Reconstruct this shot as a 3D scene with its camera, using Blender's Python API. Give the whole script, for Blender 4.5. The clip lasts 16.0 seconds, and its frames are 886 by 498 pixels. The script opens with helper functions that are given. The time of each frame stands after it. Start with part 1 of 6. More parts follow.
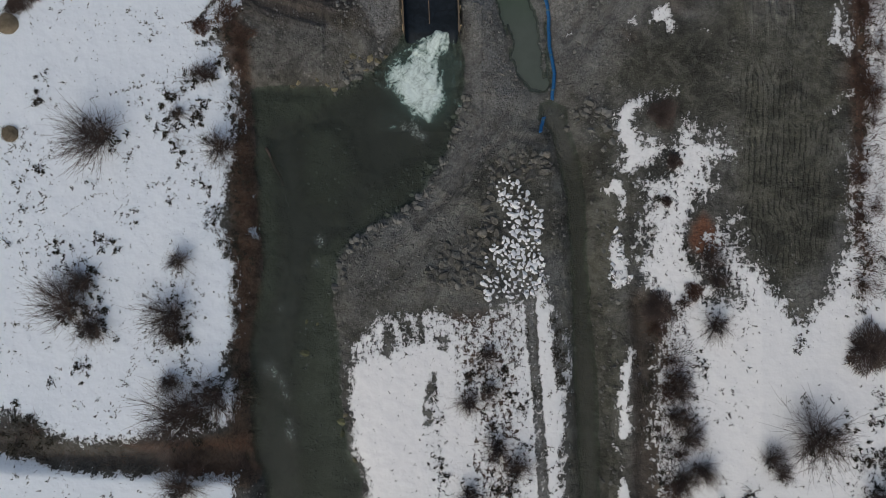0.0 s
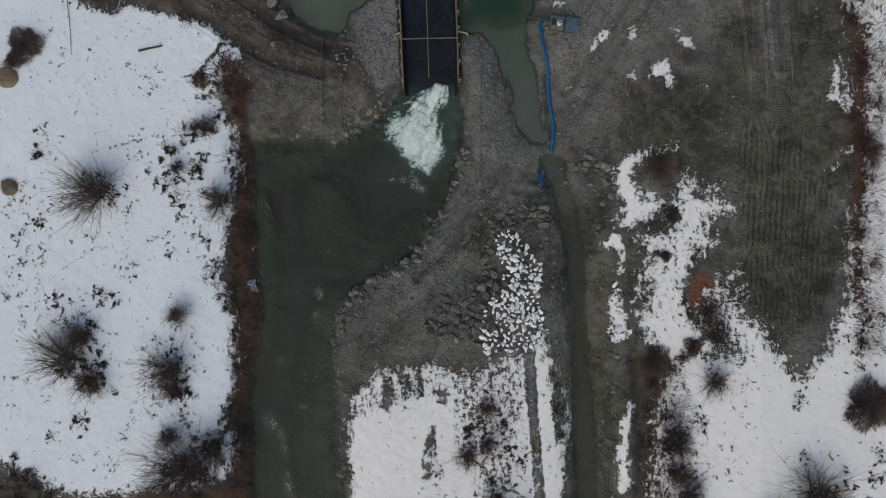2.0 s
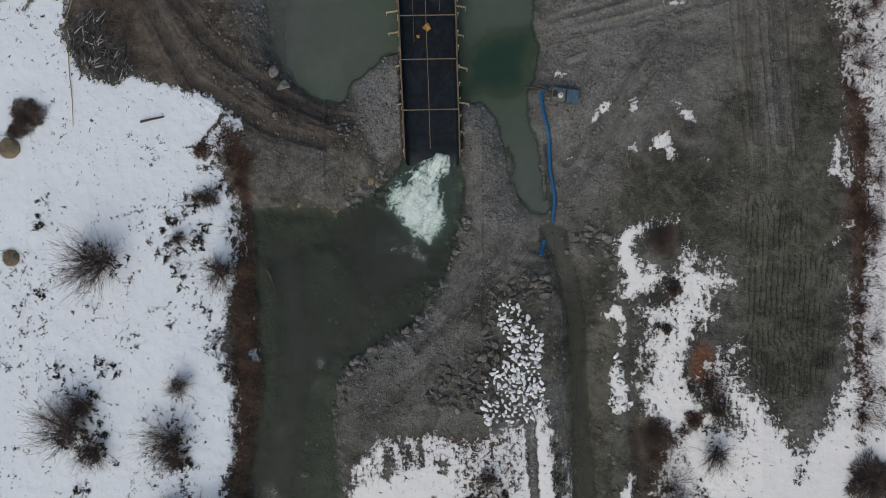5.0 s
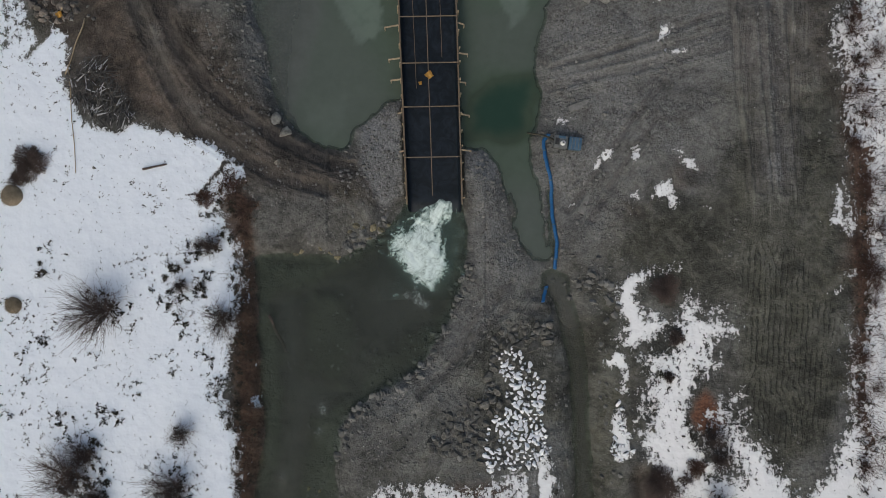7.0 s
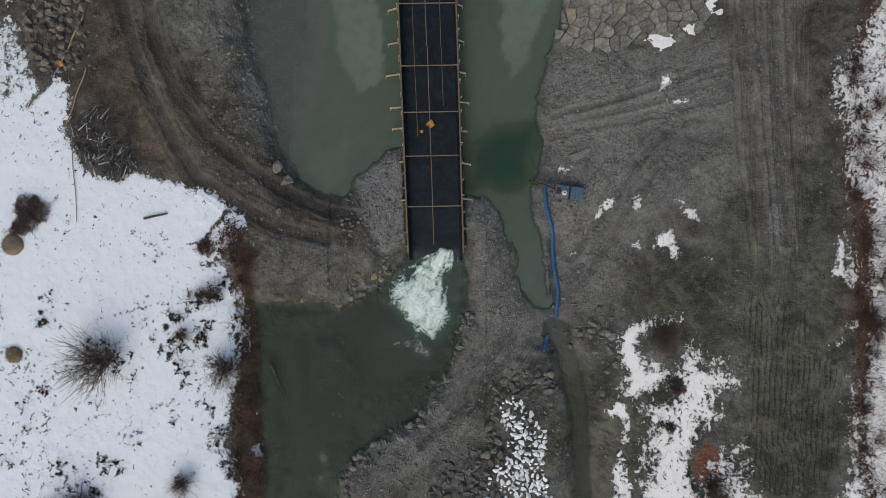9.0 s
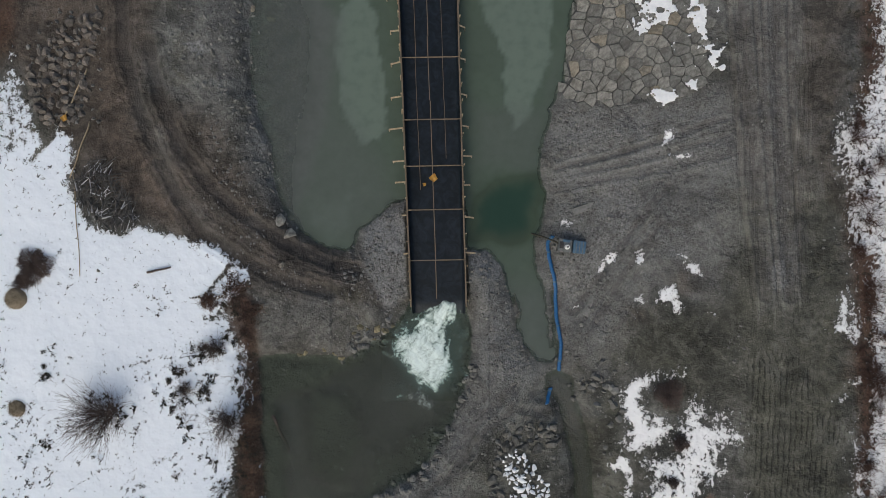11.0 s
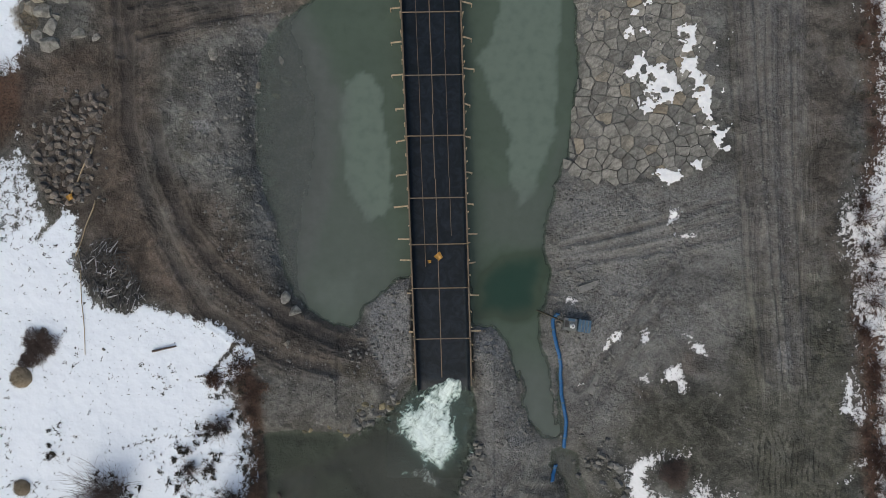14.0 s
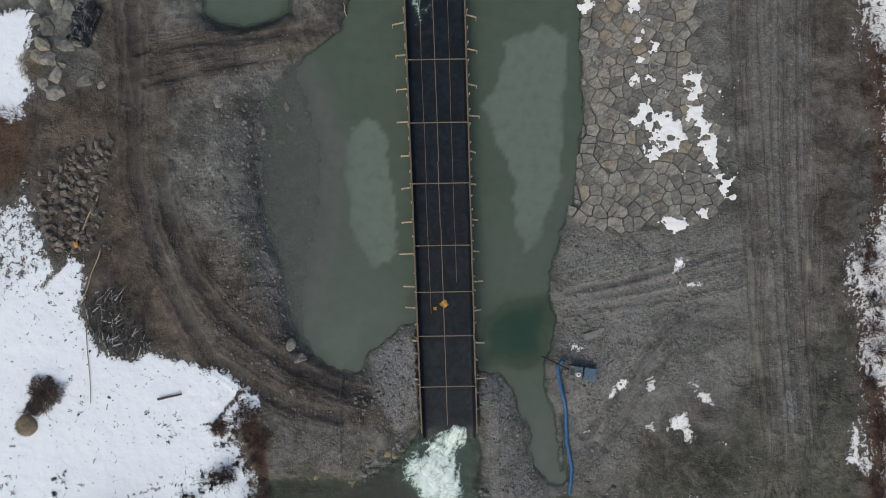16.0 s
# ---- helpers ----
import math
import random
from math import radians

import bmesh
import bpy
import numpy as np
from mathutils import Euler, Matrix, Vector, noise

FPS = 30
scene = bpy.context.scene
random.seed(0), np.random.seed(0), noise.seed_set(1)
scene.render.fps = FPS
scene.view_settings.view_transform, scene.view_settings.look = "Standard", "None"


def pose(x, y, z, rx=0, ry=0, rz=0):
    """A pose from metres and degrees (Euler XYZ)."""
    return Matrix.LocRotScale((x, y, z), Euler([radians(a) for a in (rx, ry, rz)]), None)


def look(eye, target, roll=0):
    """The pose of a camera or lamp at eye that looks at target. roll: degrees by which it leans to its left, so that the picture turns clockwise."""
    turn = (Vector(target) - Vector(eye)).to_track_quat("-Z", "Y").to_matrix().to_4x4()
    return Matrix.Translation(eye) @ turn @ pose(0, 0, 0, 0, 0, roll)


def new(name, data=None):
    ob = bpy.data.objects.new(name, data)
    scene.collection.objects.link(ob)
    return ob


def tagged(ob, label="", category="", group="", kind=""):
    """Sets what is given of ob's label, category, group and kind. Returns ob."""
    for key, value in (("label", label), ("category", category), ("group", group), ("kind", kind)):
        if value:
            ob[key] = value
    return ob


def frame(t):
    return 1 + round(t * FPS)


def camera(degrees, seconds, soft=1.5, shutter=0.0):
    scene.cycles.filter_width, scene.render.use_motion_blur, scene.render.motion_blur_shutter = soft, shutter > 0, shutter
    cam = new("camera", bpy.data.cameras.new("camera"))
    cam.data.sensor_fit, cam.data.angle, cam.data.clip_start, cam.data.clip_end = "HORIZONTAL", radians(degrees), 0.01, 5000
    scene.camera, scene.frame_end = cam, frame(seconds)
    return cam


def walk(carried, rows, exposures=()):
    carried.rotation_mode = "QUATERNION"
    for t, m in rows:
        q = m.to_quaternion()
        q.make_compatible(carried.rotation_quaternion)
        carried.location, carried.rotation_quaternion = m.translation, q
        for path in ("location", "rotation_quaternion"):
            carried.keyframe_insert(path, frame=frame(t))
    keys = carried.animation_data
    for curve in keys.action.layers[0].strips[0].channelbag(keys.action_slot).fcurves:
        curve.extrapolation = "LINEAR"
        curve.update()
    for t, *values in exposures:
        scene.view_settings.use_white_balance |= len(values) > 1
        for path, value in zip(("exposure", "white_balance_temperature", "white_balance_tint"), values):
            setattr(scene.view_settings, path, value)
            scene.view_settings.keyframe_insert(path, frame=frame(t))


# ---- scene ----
cam = camera(70.0, 16.0, 0.7)
METRES, EYE, TILT, LEAN, TURN = 29.4, 48.6, -90.0, 0.0, 0.0
ROWS = [
    (0.0, 0.0, 0.0, 0.0, 0.0, 0.0, -0.0),
    (0.5, 0.0007, -0.0002, 0.0346, -0.01, 0.03, -0.02),
    (1.0, 0.0011, -0.0002, 0.0684, -0.01, 0.06, -0.03),
    (1.5, 0.0014, -0.0004, 0.1016, -0.02, 0.09, -0.05),
    (2.0, 0.0013, -0.0006, 0.1338, -0.02, 0.12, -0.07),
    (2.5, 0.0011, -0.0009, 0.1648, -0.02, 0.15, -0.11),
    (3.0, 0.001, -0.0012, 0.1946, -0.03, 0.18, -0.12),
    (3.5, 0.0004, -0.0015, 0.2235, -0.02, 0.21, -0.13),
    (4.0, -0.0003, -0.0018, 0.2524, -0.02, 0.23, -0.15),
    (6.5, -0.0063, -0.0033, 0.3985, -0.02, 0.36, -0.17),
    (7.0, -0.008, -0.0034, 0.4284, -0.02, 0.38, -0.18),
    (7.5, -0.0091, -0.0033, 0.4586, -0.03, 0.39, -0.19),
    (8.0, -0.0103, -0.0033, 0.4888, -0.03, 0.44, -0.21),
    (8.5, -0.0108, -0.0033, 0.5196, -0.03, 0.47, -0.22),
    (9.0, -0.0119, -0.0035, 0.551, -0.03, 0.5, -0.23),
    (11.5, -0.0212, -0.0061, 0.7183, 0.0, 0.68, -0.26),
    (12.0, -0.0232, -0.0068, 0.7517, 0.0, 0.71, -0.27),
    (12.5, -0.025, -0.0075, 0.7842, 0.01, 0.74, -0.26),
    (13.0, -0.0276, -0.0081, 0.8165, 0.01, 0.78, -0.26),
    (13.5, -0.0297, -0.0085, 0.8482, 0.01, 0.81, -0.27),
    (14.0, -0.0332, -0.0091, 0.8793, 0.0, 0.85, -0.26),
    (14.5, -0.0364, -0.0094, 0.9099, 0.01, 0.89, -0.26),
    (15.0, -0.0402, -0.0099, 0.9396, 0.01, 0.92, -0.25),
    (15.5, -0.0438, -0.0103, 0.9691, 0.02, 0.94, -0.25),
    (16.0, -0.047, -0.0107, 0.9981, 0.03, 0.97, -0.25),
]
EXPOSURES = [(0.0, -0.45, 6180, 4), (4.0, -0.34, 6180, 4), (9.0, -0.10, 6250, 4), (12.0, 0.02, 6200, 4), (16.0, 0.13, 6180, 4)]
walk(cam, [(t, pose(0, 0, EYE, TILT, LEAN, TURN) @ pose(METRES * x, METRES * y, METRES * z, 90 + pitch, roll, yaw)) for t, x, y, z, yaw, pitch, roll in ROWS], EXPOSURES)

# ---- overcast winter daylight ----
SUN_UP, SUN_TURN = 42.0, 200.0
world = bpy.data.worlds.new("sky")
scene.world = world
world.use_nodes = True
wn = world.node_tree
wn.nodes.clear()
sky = wn.nodes.new("ShaderNodeTexSky")
sky.sky_type, sky.sun_disc = "NISHITA", False
sky.sun_elevation, sky.sun_rotation = radians(SUN_UP), radians(SUN_TURN)
sky.air_density, sky.dust_density, sky.ozone_density = 1.0, 6.0, 0.6
back = wn.nodes.new("ShaderNodeBackground")
back.inputs["Strength"].default_value = 0.13
wout = wn.nodes.new("ShaderNodeOutputWorld")
wn.links.new(sky.outputs[0], back.inputs[0])
wn.links.new(back.outputs[0], wout.inputs[0])
sun = new("sun", bpy.data.lights.new("sun", "SUN"))
sun.data.energy, sun.data.angle, sun.data.color = 0.35, radians(75), (1.0, 0.985, 0.96)
sun.matrix_basis = look((0, 0, 80), (80 * math.sin(radians(SUN_TURN)) * -0.9, 80 * math.cos(radians(SUN_TURN)) * -0.9, 0))


# ---- small tools ----
def lattice(ix, iy, seed):
    n = (ix.astype(np.int64) * 374761393 + iy.astype(np.int64) * 668265263 + seed * 974634777) & 0xFFFFFFFF
    n = ((n ^ (n >> 13)) * 1274126177) & 0xFFFFFFFF
    return ((n ^ (n >> 16)) & 0xFFFF) / 65535.0


def vnoise(x, y, seed=0):
    """Smooth noise, 0 to 1, one cell a unit."""
    ix, iy = np.floor(x), np.floor(y)
    u, v = x - ix, y - iy
    u, v = u * u * (3 - 2 * u), v * v * (3 - 2 * v)
    a, b = lattice(ix, iy, seed), lattice(ix + 1, iy, seed)
    c, d = lattice(ix, iy + 1, seed), lattice(ix + 1, iy + 1, seed)
    return (a * (1 - u) + b * u) * (1 - v) + (c * (1 - u) + d * u) * v


def fbm(x, y, size, octaves=4, seed=0):
    """Sum of octaves about zero, -1 to 1; size is the largest lump in metres."""
    total, amp, norm = 0.0, 1.0, 0.0
    for k in range(octaves):
        total = total + amp * (vnoise(x / size, y / size, seed + 17 * k) * 2 - 1)
        norm, amp, size = norm + amp, amp * 0.55, size / 2.03
    return total / norm


def poly_dist(x, y, poly, reach=12.0):
    """Signed distance to an outline: positive inside; -reach where farther out."""
    p = np.array(poly, float)
    out = np.full(x.shape, -reach)
    near = (x > p[:, 0].min() - reach) & (x < p[:, 0].max() + reach) & (y > p[:, 1].min() - reach) & (y < p[:, 1].max() + reach)
    if not near.any():
        return out
    xs, ys = x[near], y[near]
    best, inside = np.full(xs.shape, 1e9), np.zeros(xs.shape, bool)
    for (ax, ay), (bx, by) in zip(p, np.roll(p, -1, 0)):
        ex, ey = bx - ax, by - ay
        k = np.clip(((xs - ax) * ex + (ys - ay) * ey) / max(ex * ex + ey * ey, 1e-9), 0, 1)
        best = np.minimum(best, (xs - ax - k * ex) ** 2 + (ys - ay - k * ey) ** 2)
        if ay != by:
            cross = ((ay > ys) != (by > ys)) & (xs < (bx - ax) * (ys - ay) / (by - ay) + ax)
            inside ^= cross
    d = np.sqrt(best)
    out[near] = np.maximum(np.where(inside, d, -d), -reach)
    return out


def line_dist(x, y, line, reach=6.0):
    p = np.array(line, float)
    best = np.full(x.shape, reach * reach)
    for (ax, ay), (bx, by) in zip(p[:-1], p[1:]):
        near = (x > min(ax, bx) - reach) & (x < max(ax, bx) + reach) & (y > min(ay, by) - reach) & (y < max(ay, by) + reach)
        if near.any():
            xs, ys, ex, ey = x[near], y[near], bx - ax, by - ay
            k = np.clip(((xs - ax) * ex + (ys - ay) * ey) / max(ex * ex + ey * ey, 1e-9), 0, 1)
            best[near] = np.minimum(best[near], (xs - ax - k * ex) ** 2 + (ys - ay - k * ey) ** 2)
    return np.sqrt(best)


def smooth(a, b, v):
    k = np.clip((v - a) / (b - a), 0, 1)
    return k * k * (3 - 2 * k)


def rounded(line, times=2):
    """A line with its corners cut."""
    p = [Vector(q) for q in line]
    for _ in range(times):
        q = [p[0]]
        for a, b in zip(p[:-1], p[1:]):
            q += [a.lerp(b, 0.25), a.lerp(b, 0.75)]
        p = q + [p[-1]]
    return p


class Soup:
    """Triangles gathered into one mesh."""

    def __init__(self):
        self.v, self.f = [], []

    def tube(self, pts, r0, r1, sides=3, squash=1.0, cap=False):
        n, start = len(pts), len(self.v)
        for i, p in enumerate(pts):
            t = (pts[min(i + 1, n - 1)] - pts[max(i - 1, 0)]).normalized()
            a = t.orthogonal() if abs(t.z) > 0.9 else t.cross(Vector((0, 0, 1)))
            a.normalize()
            b = a.cross(t)
            r = r0 + (r1 - r0) * i / max(n - 1, 1)
            for k in range(sides):
                w = 2 * math.pi * k / sides
                self.v.append(p + a * (r * math.cos(w)) + b * (r * squash * math.sin(w)))
        for i in range(n - 1):
            for k in range(sides):
                o, q = start + i * sides, (k + 1) % sides
                self.f.append((o + k, o + q, o + sides + q, o + sides + k))
        if cap:
            self.f.append(tuple(range(start + sides - 1, start - 1, -1)))
            self.f.append(tuple(range(start + (n - 1) * sides, start + n * sides)))

    def blade(self, p, way, width):
        side = way.cross(Vector((random.random() - 0.5, random.random() - 0.5, 1.0))).normalized() * (width / 2)
        mid = p + way * 0.55 + Vector((0, 0, way.length * 0.12))
        o = len(self.v)
        self.v += [p - side, p + side, mid + side * 0.8, mid - side * 0.8, p + way]
        self.f += [(o, o + 1, o + 2, o + 3), (o + 3, o + 2, o + 4)]

    def box(self, m, sx, sy, sz):
        o = len(self.v)
        for x in (-0.5, 0.5):
            for y in (-0.5, 0.5):
                for z in (-0.5, 0.5):
                    self.v.append(m @ Vector((x * sx, y * sy, z * sz)))
        self.f += [tuple(o + k for k in q) for q in ((0, 1, 3, 2), (4, 6, 7, 5), (0, 4, 5, 1), (2, 3, 7, 6), (0, 2, 6, 4), (1, 5, 7, 3))]

    def mesh(self, name, material, shade=False):
        me = bpy.data.meshes.new(name)
        me.from_pydata([tuple(q) for q in self.v], [], self.f)
        me.materials.append(material)
        if shade:
            me.shade_smooth()
        me.update()
        return me


def bm_mesh(name, bm, material, shade=False):
    me = bpy.data.meshes.new(name)
    bm.normal_update()
    bm.to_mesh(me)
    bm.free()
    me.materials.append(material)
    if shade:
        me.shade_smooth()
    return me


def part(name, data, parent, label="", m=None):
    """One mesh under a thing or a part."""
    ob = new(name, data)
    ob.parent = parent
    if m is not None:
        ob.matrix_basis = m
    return tagged(ob, label)


def bevel_box(sx, sy, sz, bevel=0.02, segments=1):
    bm = bmesh.new()
    bmesh.ops.create_cube(bm, size=1.0)
    bmesh.ops.scale(bm, vec=(sx, sy, sz), verts=bm.verts)
    bmesh.ops.bevel(bm, geom=bm.edges[:], offset=bevel, segments=segments, affect="EDGES")
    return bm


# ---- the plan: outlines in metres ----
RIVER = [(-13.4, -19.9), (-13.9, -17.8), (-14.3, -15.6), (-14.8, -13), (-14.9, -10.4), (-14.8, -6.9), (-14.4, -4.3), (-13.9, -1.7), (-14, 0.9), (-14.2, 3.5), (-14.4, 6.1), (-14.6, 8.7), (-14.8, 10.9), (-14.8, 12.3), (-13.2, 12.6), (-11.5, 12.6), (-9.5, 12.5), (-8.1, 12), (-6.3, 13.2), (-4.5, 14.3), (-3.6, 15.7), (-3, 16.5), (1, 16.5), (1.6, 14.2), (1.3, 11.1), (0.7, 8.3), (-0.5, 6.1), (-2.1, 3.9), (-4.5, 2.3), (-6.8, 0.9), (-8.1, -0.6), (-8.3, -3.4), (-8.1, -6.9), (-7.7, -11.2), (-7.2, -15.1), (-6.4, -17.8), (-5.9, -19.9)]
RIVER = [(-10.5, -30.0), (-16.0, -80.0), (-30.0, -500.0), (-36.0, -500.0)][::-1] + [(-13.3, -30.0)] + RIVER + [(-6.0, -30.0)]
BASIN = [(-8.9, 52.2), (-9.2, 48.7), (-9.7, 47.2), (-11.3, 46), (-13.1, 44.9), (-14.8, 43.3), (-15.4, 40.7), (-15.6, 36.3), (-15.3, 32.8), (-14.6, 30.2), (-13.8, 27.5), (-13.3, 24.9), (-12.5, 23), (-11.3, 21.5), (-9.4, 20.5), (-7.6, 20.7), (-7.1, 22.1), (-5.5, 23.1), (-4.2, 24.2), (-3.4, 24.5), (0.9, 25), (1.1, 23.3), (1.3, 20.6), (2.8, 20.7), (3.9, 19.6), (4.6, 17.2), (5.3, 14.6)]
CHANNEL = [(4.9, 17.4), (5.4, 15.2), (5.7, 13.5), (6.7, 12.3), (8, 11.9), (8.3, 12.6), (8.2, 14.8), (7.9, 17.4)]
BANK_EAST = [(7.8, 13.3), (7.4, 16.3), (6.9, 18.9), (6.4, 21.3), (7.1, 22.8), (7.4, 25), (6.9, 26.8), (7.3, 29.4), (8.1, 32), (8.9, 35.1), (9.4, 38.6), (9.5, 43), (9.3, 47), (9.1, 52.3)]
BASIN = BASIN + CHANNEL + BANK_EAST + [(9.0, 60.0), (14.0, 90.0), (20.0, 500.0), (-20.0, 500.0), (-14.0, 90.0), (-9.5, 60.0)]
DITCH = [(7.4, 11.2), (8.3, 11.5), (9.3, 10.9), (9.9, 9.1), (10.5, 6.5), (10.9, 3.9), (11.1, -0.4), (11.3, -4.3), (11.8, -8.6), (12, -12.9), (12.1, -19.8), (10.5, -19.8), (10.2, -12.9), (10, -8.6), (9.9, -4.3), (9.7, 0), (9.5, 3.9), (8.9, 6.5), (8.3, 8.7), (7.3, 10)]
DITCH = DITCH[:11] + [(12.4, -30.0), (10.6, -30.0)] + DITCH[11:]
POND = [(-20.4, 50.6), (-20.2, 48.4), (-18.8, 47.5), (-16.9, 47.2), (-14.7, 47.8), (-13.3, 48.5), (-13, 50.6)]
GULLY = [(-36.2, -14), (-32.8, -14.3), (-31, -15), (-27.6, -15.4), (-22.9, -15.2), (-18.2, -15), (-13.5, -15.6), (-13.2, -16.5), (-17.3, -16.7), (-22.9, -16.3), (-28, -16), (-31.9, -15.8), (-36.2, -15.4)]
GULLY_EAST = [(14.6, -4.2), (14.9, -6.8), (15.1, -10.2), (15, -13.6), (15, -17), (15.1, -20.4)]

SNOW_WEST = [(-41.6, 18.2), (-22.6, 18.2), (-20.4, 18), (-18.5, 16.7), (-18.2, 16), (-16.4, 15.6), (-15.7, 14), (-15.2, 11.9), (-15.4, 10.2), (-15.6, 7.6), (-15.9, 4.7), (-16.1, 1.7), (-15.6, -1.2), (-15.8, -4.2), (-15.7, -6.7), (-16.3, -8.4), (-16.5, -10.1), (-17.1, -11.2), (-18.8, -10.9), (-19.6, -12.2), (-20.4, -13.6), (-21.7, -13.9), (-23.4, -14.3), (-27.2, -14.6), (-29.7, -13.4), (-30.6, -12.7), (-31.9, -12.3), (-33.5, -12.8), (-41.6, -12.6)]
SNOW_NORTHWEST = [(-39, 33.4), (-33.9, 33.5), (-33, 35.2), (-32.5, 33.9), (-31.5, 31.8), (-31.1, 30.1), (-30.4, 29.1), (-29.3, 29.6), (-28.7, 28.8), (-28.4, 26.7), (-28.3, 24.6), (-27.1, 22.6), (-24.8, 21.6), (-23.5, 22.4), (-21.9, 22.1), (-20.2, 21.6), (-17.6, 20.6), (-15.9, 19.4), (-14.8, 18.8), (-15.9, 17.4), (-17.6, 15.3), (-38.7, 15.2)]
SNOW_STRIP = [(-39.3, 47.9), (-32.3, 48), (-32.7, 45.9), (-33, 44.1), (-32.6, 42), (-33, 40.3), (-33.9, 39.6), (-39.1, 40.3)]
SNOW_SOUTHWEST = [(-41.7, -15.2), (-31.9, -15.5), (-30.6, -16.1), (-27.3, -16.6), (-23, -17), (-19.2, -17), (-15.4, -17.1), (-15.8, -19.4), (-17.1, -23.7), (-41.7, -23.7)]
SNOW_MIDDLE = [(-7.3, -7.2), (-6.1, -5.6), (-5.3, -4.6), (-3.6, -4.6), (-2.3, -4), (-0.8, -4.1), (0.7, -4.9), (2.8, -4.6), (4.9, -4), (6.7, -3.2), (7.3, -1.7), (7.8, -2.7), (8.5, -5.1), (9.3, -6.1), (9.6, -8.5), (9.5, -11), (9.2, -14.4), (9.1, -19.6), (9, -23.8), (-5.3, -23.8), (-6, -17.9), (-6.9, -14.9), (-7.2, -11), (-7.3, -8.9)]
SNOW_EAST = [(20.4, 2.3), (21.6, 2.5), (22.1, 0.9), (22.6, -0.7), (23.7, -2), (24.4, -3.2), (25.2, -4.3), (26, -4.9), (26.9, -4.1), (28.1, -2.8), (29.2, -1.6), (30.2, -0.7), (32.5, -0.3), (38.4, 0.1), (38.4, -23.7), (15.4, -23.7), (15.2, -13.3), (15.2, -11.2), (15.4, -7.9), (15.8, -5.1), (18.1, -3.5), (19.6, -2.4), (21, -0.7), (20.7, 0.9)]
SNOW_LOBE = [(12.9, 10.1), (13.7, 10.9), (14.7, 11.5), (17, 11.7), (16.9, 11.3), (15.2, 11), (14.2, 9.9), (14.4, 8.8), (14.9, 7.9), (15.8, 8.2), (16.2, 7.4), (15.8, 6.3), (14.9, 6.1), (14.2, 5.7), (13.5, 5.4), (12.9, 5.7), (13.3, 7.6), (12.9, 9.1)]
SNOW_ISLAND = [(14, 5), (15.4, 5.7), (16.3, 5.9), (16.6, 7.6), (17.5, 8.8), (17.7, 9.7), (18.5, 9.5), (18.8, 8.4), (20.1, 8.6), (20.6, 9), (20.1, 8), (20.8, 7.6), (21.6, 7.4), (21.2, 6.4), (20.1, 6.3), (19.8, 5.3), (20, 4.4), (19.4, 3.4), (19.1, 2.2), (18.4, 0.9), (19, -0.7), (17.7, -2.4), (17, -2.9), (15.8, -2.4), (14.8, -1.9), (14.5, 0.9), (14.4, 2.6), (14.9, 3.8)]
SNOW_NECK = [(14.6, -0.8), (18.7, -0.5), (21.6, -2.4), (23.1, -4.5), (21.7, -6.6), (17.5, -6.2), (16, -4.5), (15.2, -2.8)]
SNOW_RIM = [(30.3, 20.4), (30, 15.5), (29.8, 12.3), (29.6, 9.8), (29.4, 7.4), (29.2, 4.1), (29.1, 0.9), (29.2, -1.2), (37.3, -1.2), (37.3, 20.4)]
SNOW_RIM_NORTH = [(28.9, 51), (28.7, 46), (30.2, 42.2), (30.1, 38.1), (30.3, 34.8), (29.4, 31.9), (28.1, 29.1), (27.8, 26.6), (28.1, 25), (28.5, 22.1), (28.5, 19.7), (28.4, 17.2), (27.8, 14.8), (29, 12.8), (29, 10.8), (36, 10.8), (36.3, 51)]
PATCHES = [
    [(12.6, 5.5), (13.4, 5.3), (13.8, 4.2), (13.6, 2.1), (12.8, 2.5), (13.1, 3.8), (12.1, 4.5)],
    [(12.3, 0.4), (13.3, 0.6), (13.5, -0.2), (14, -0.9), (13.8, -1.8), (12.9, -0.9)],
    [(-14.5, 4.1), (-13.5, 3.9), (-13.8, 3.3), (-14.3, 3.6)],
    [(-14.9, 1.4), (-14.1, 1.6), (-13.9, 0.9), (-14.8, 0.8)],
    [(13.7, -7.2), (14.3, -6.8), (14.5, -7.6), (14.1, -8.9), (13.9, -11), (14.2, -13.6), (13.3, -14.2), (13.1, -11.9), (13.4, -9.3)],
    [(13, -14.8), (13.6, -15), (13.8, -17.4), (13.9, -18.7), (13.3, -18.5)],
]
PATCHES += [
    [(28.3, 18), (28.8, 17.3), (29, 15.5), (29.6, 13.9), (29.6, 12.7), (28.8, 13.5), (27.7, 15), (28, 16.7)],
    [(29.2, 11.1), (28.8, 10), (28.1, 9.6), (28.4, 10.2)],
    [(17, 20.4), (17.5, 19.8), (18.4, 19.3), (18.5, 18.7), (17.6, 18.8)],
    [(15.2, 16.7), (15.5, 17.8), (16.6, 18.2), (16.5, 17.4), (16, 16.7)],
    [(13.9, 17), (14.3, 17.3), (14.6, 16.9), (14.3, 16.5)],
    [(16.6, 16.7), (17.2, 16.4), (16.8, 15.8)],
    [(18.5, 16.8), (19.2, 16.7), (19.4, 15.9), (19, 16.1)],
    [(15.8, 29.7), (16.7, 29.6), (16.6, 28.8), (15.7, 28.3)],
]
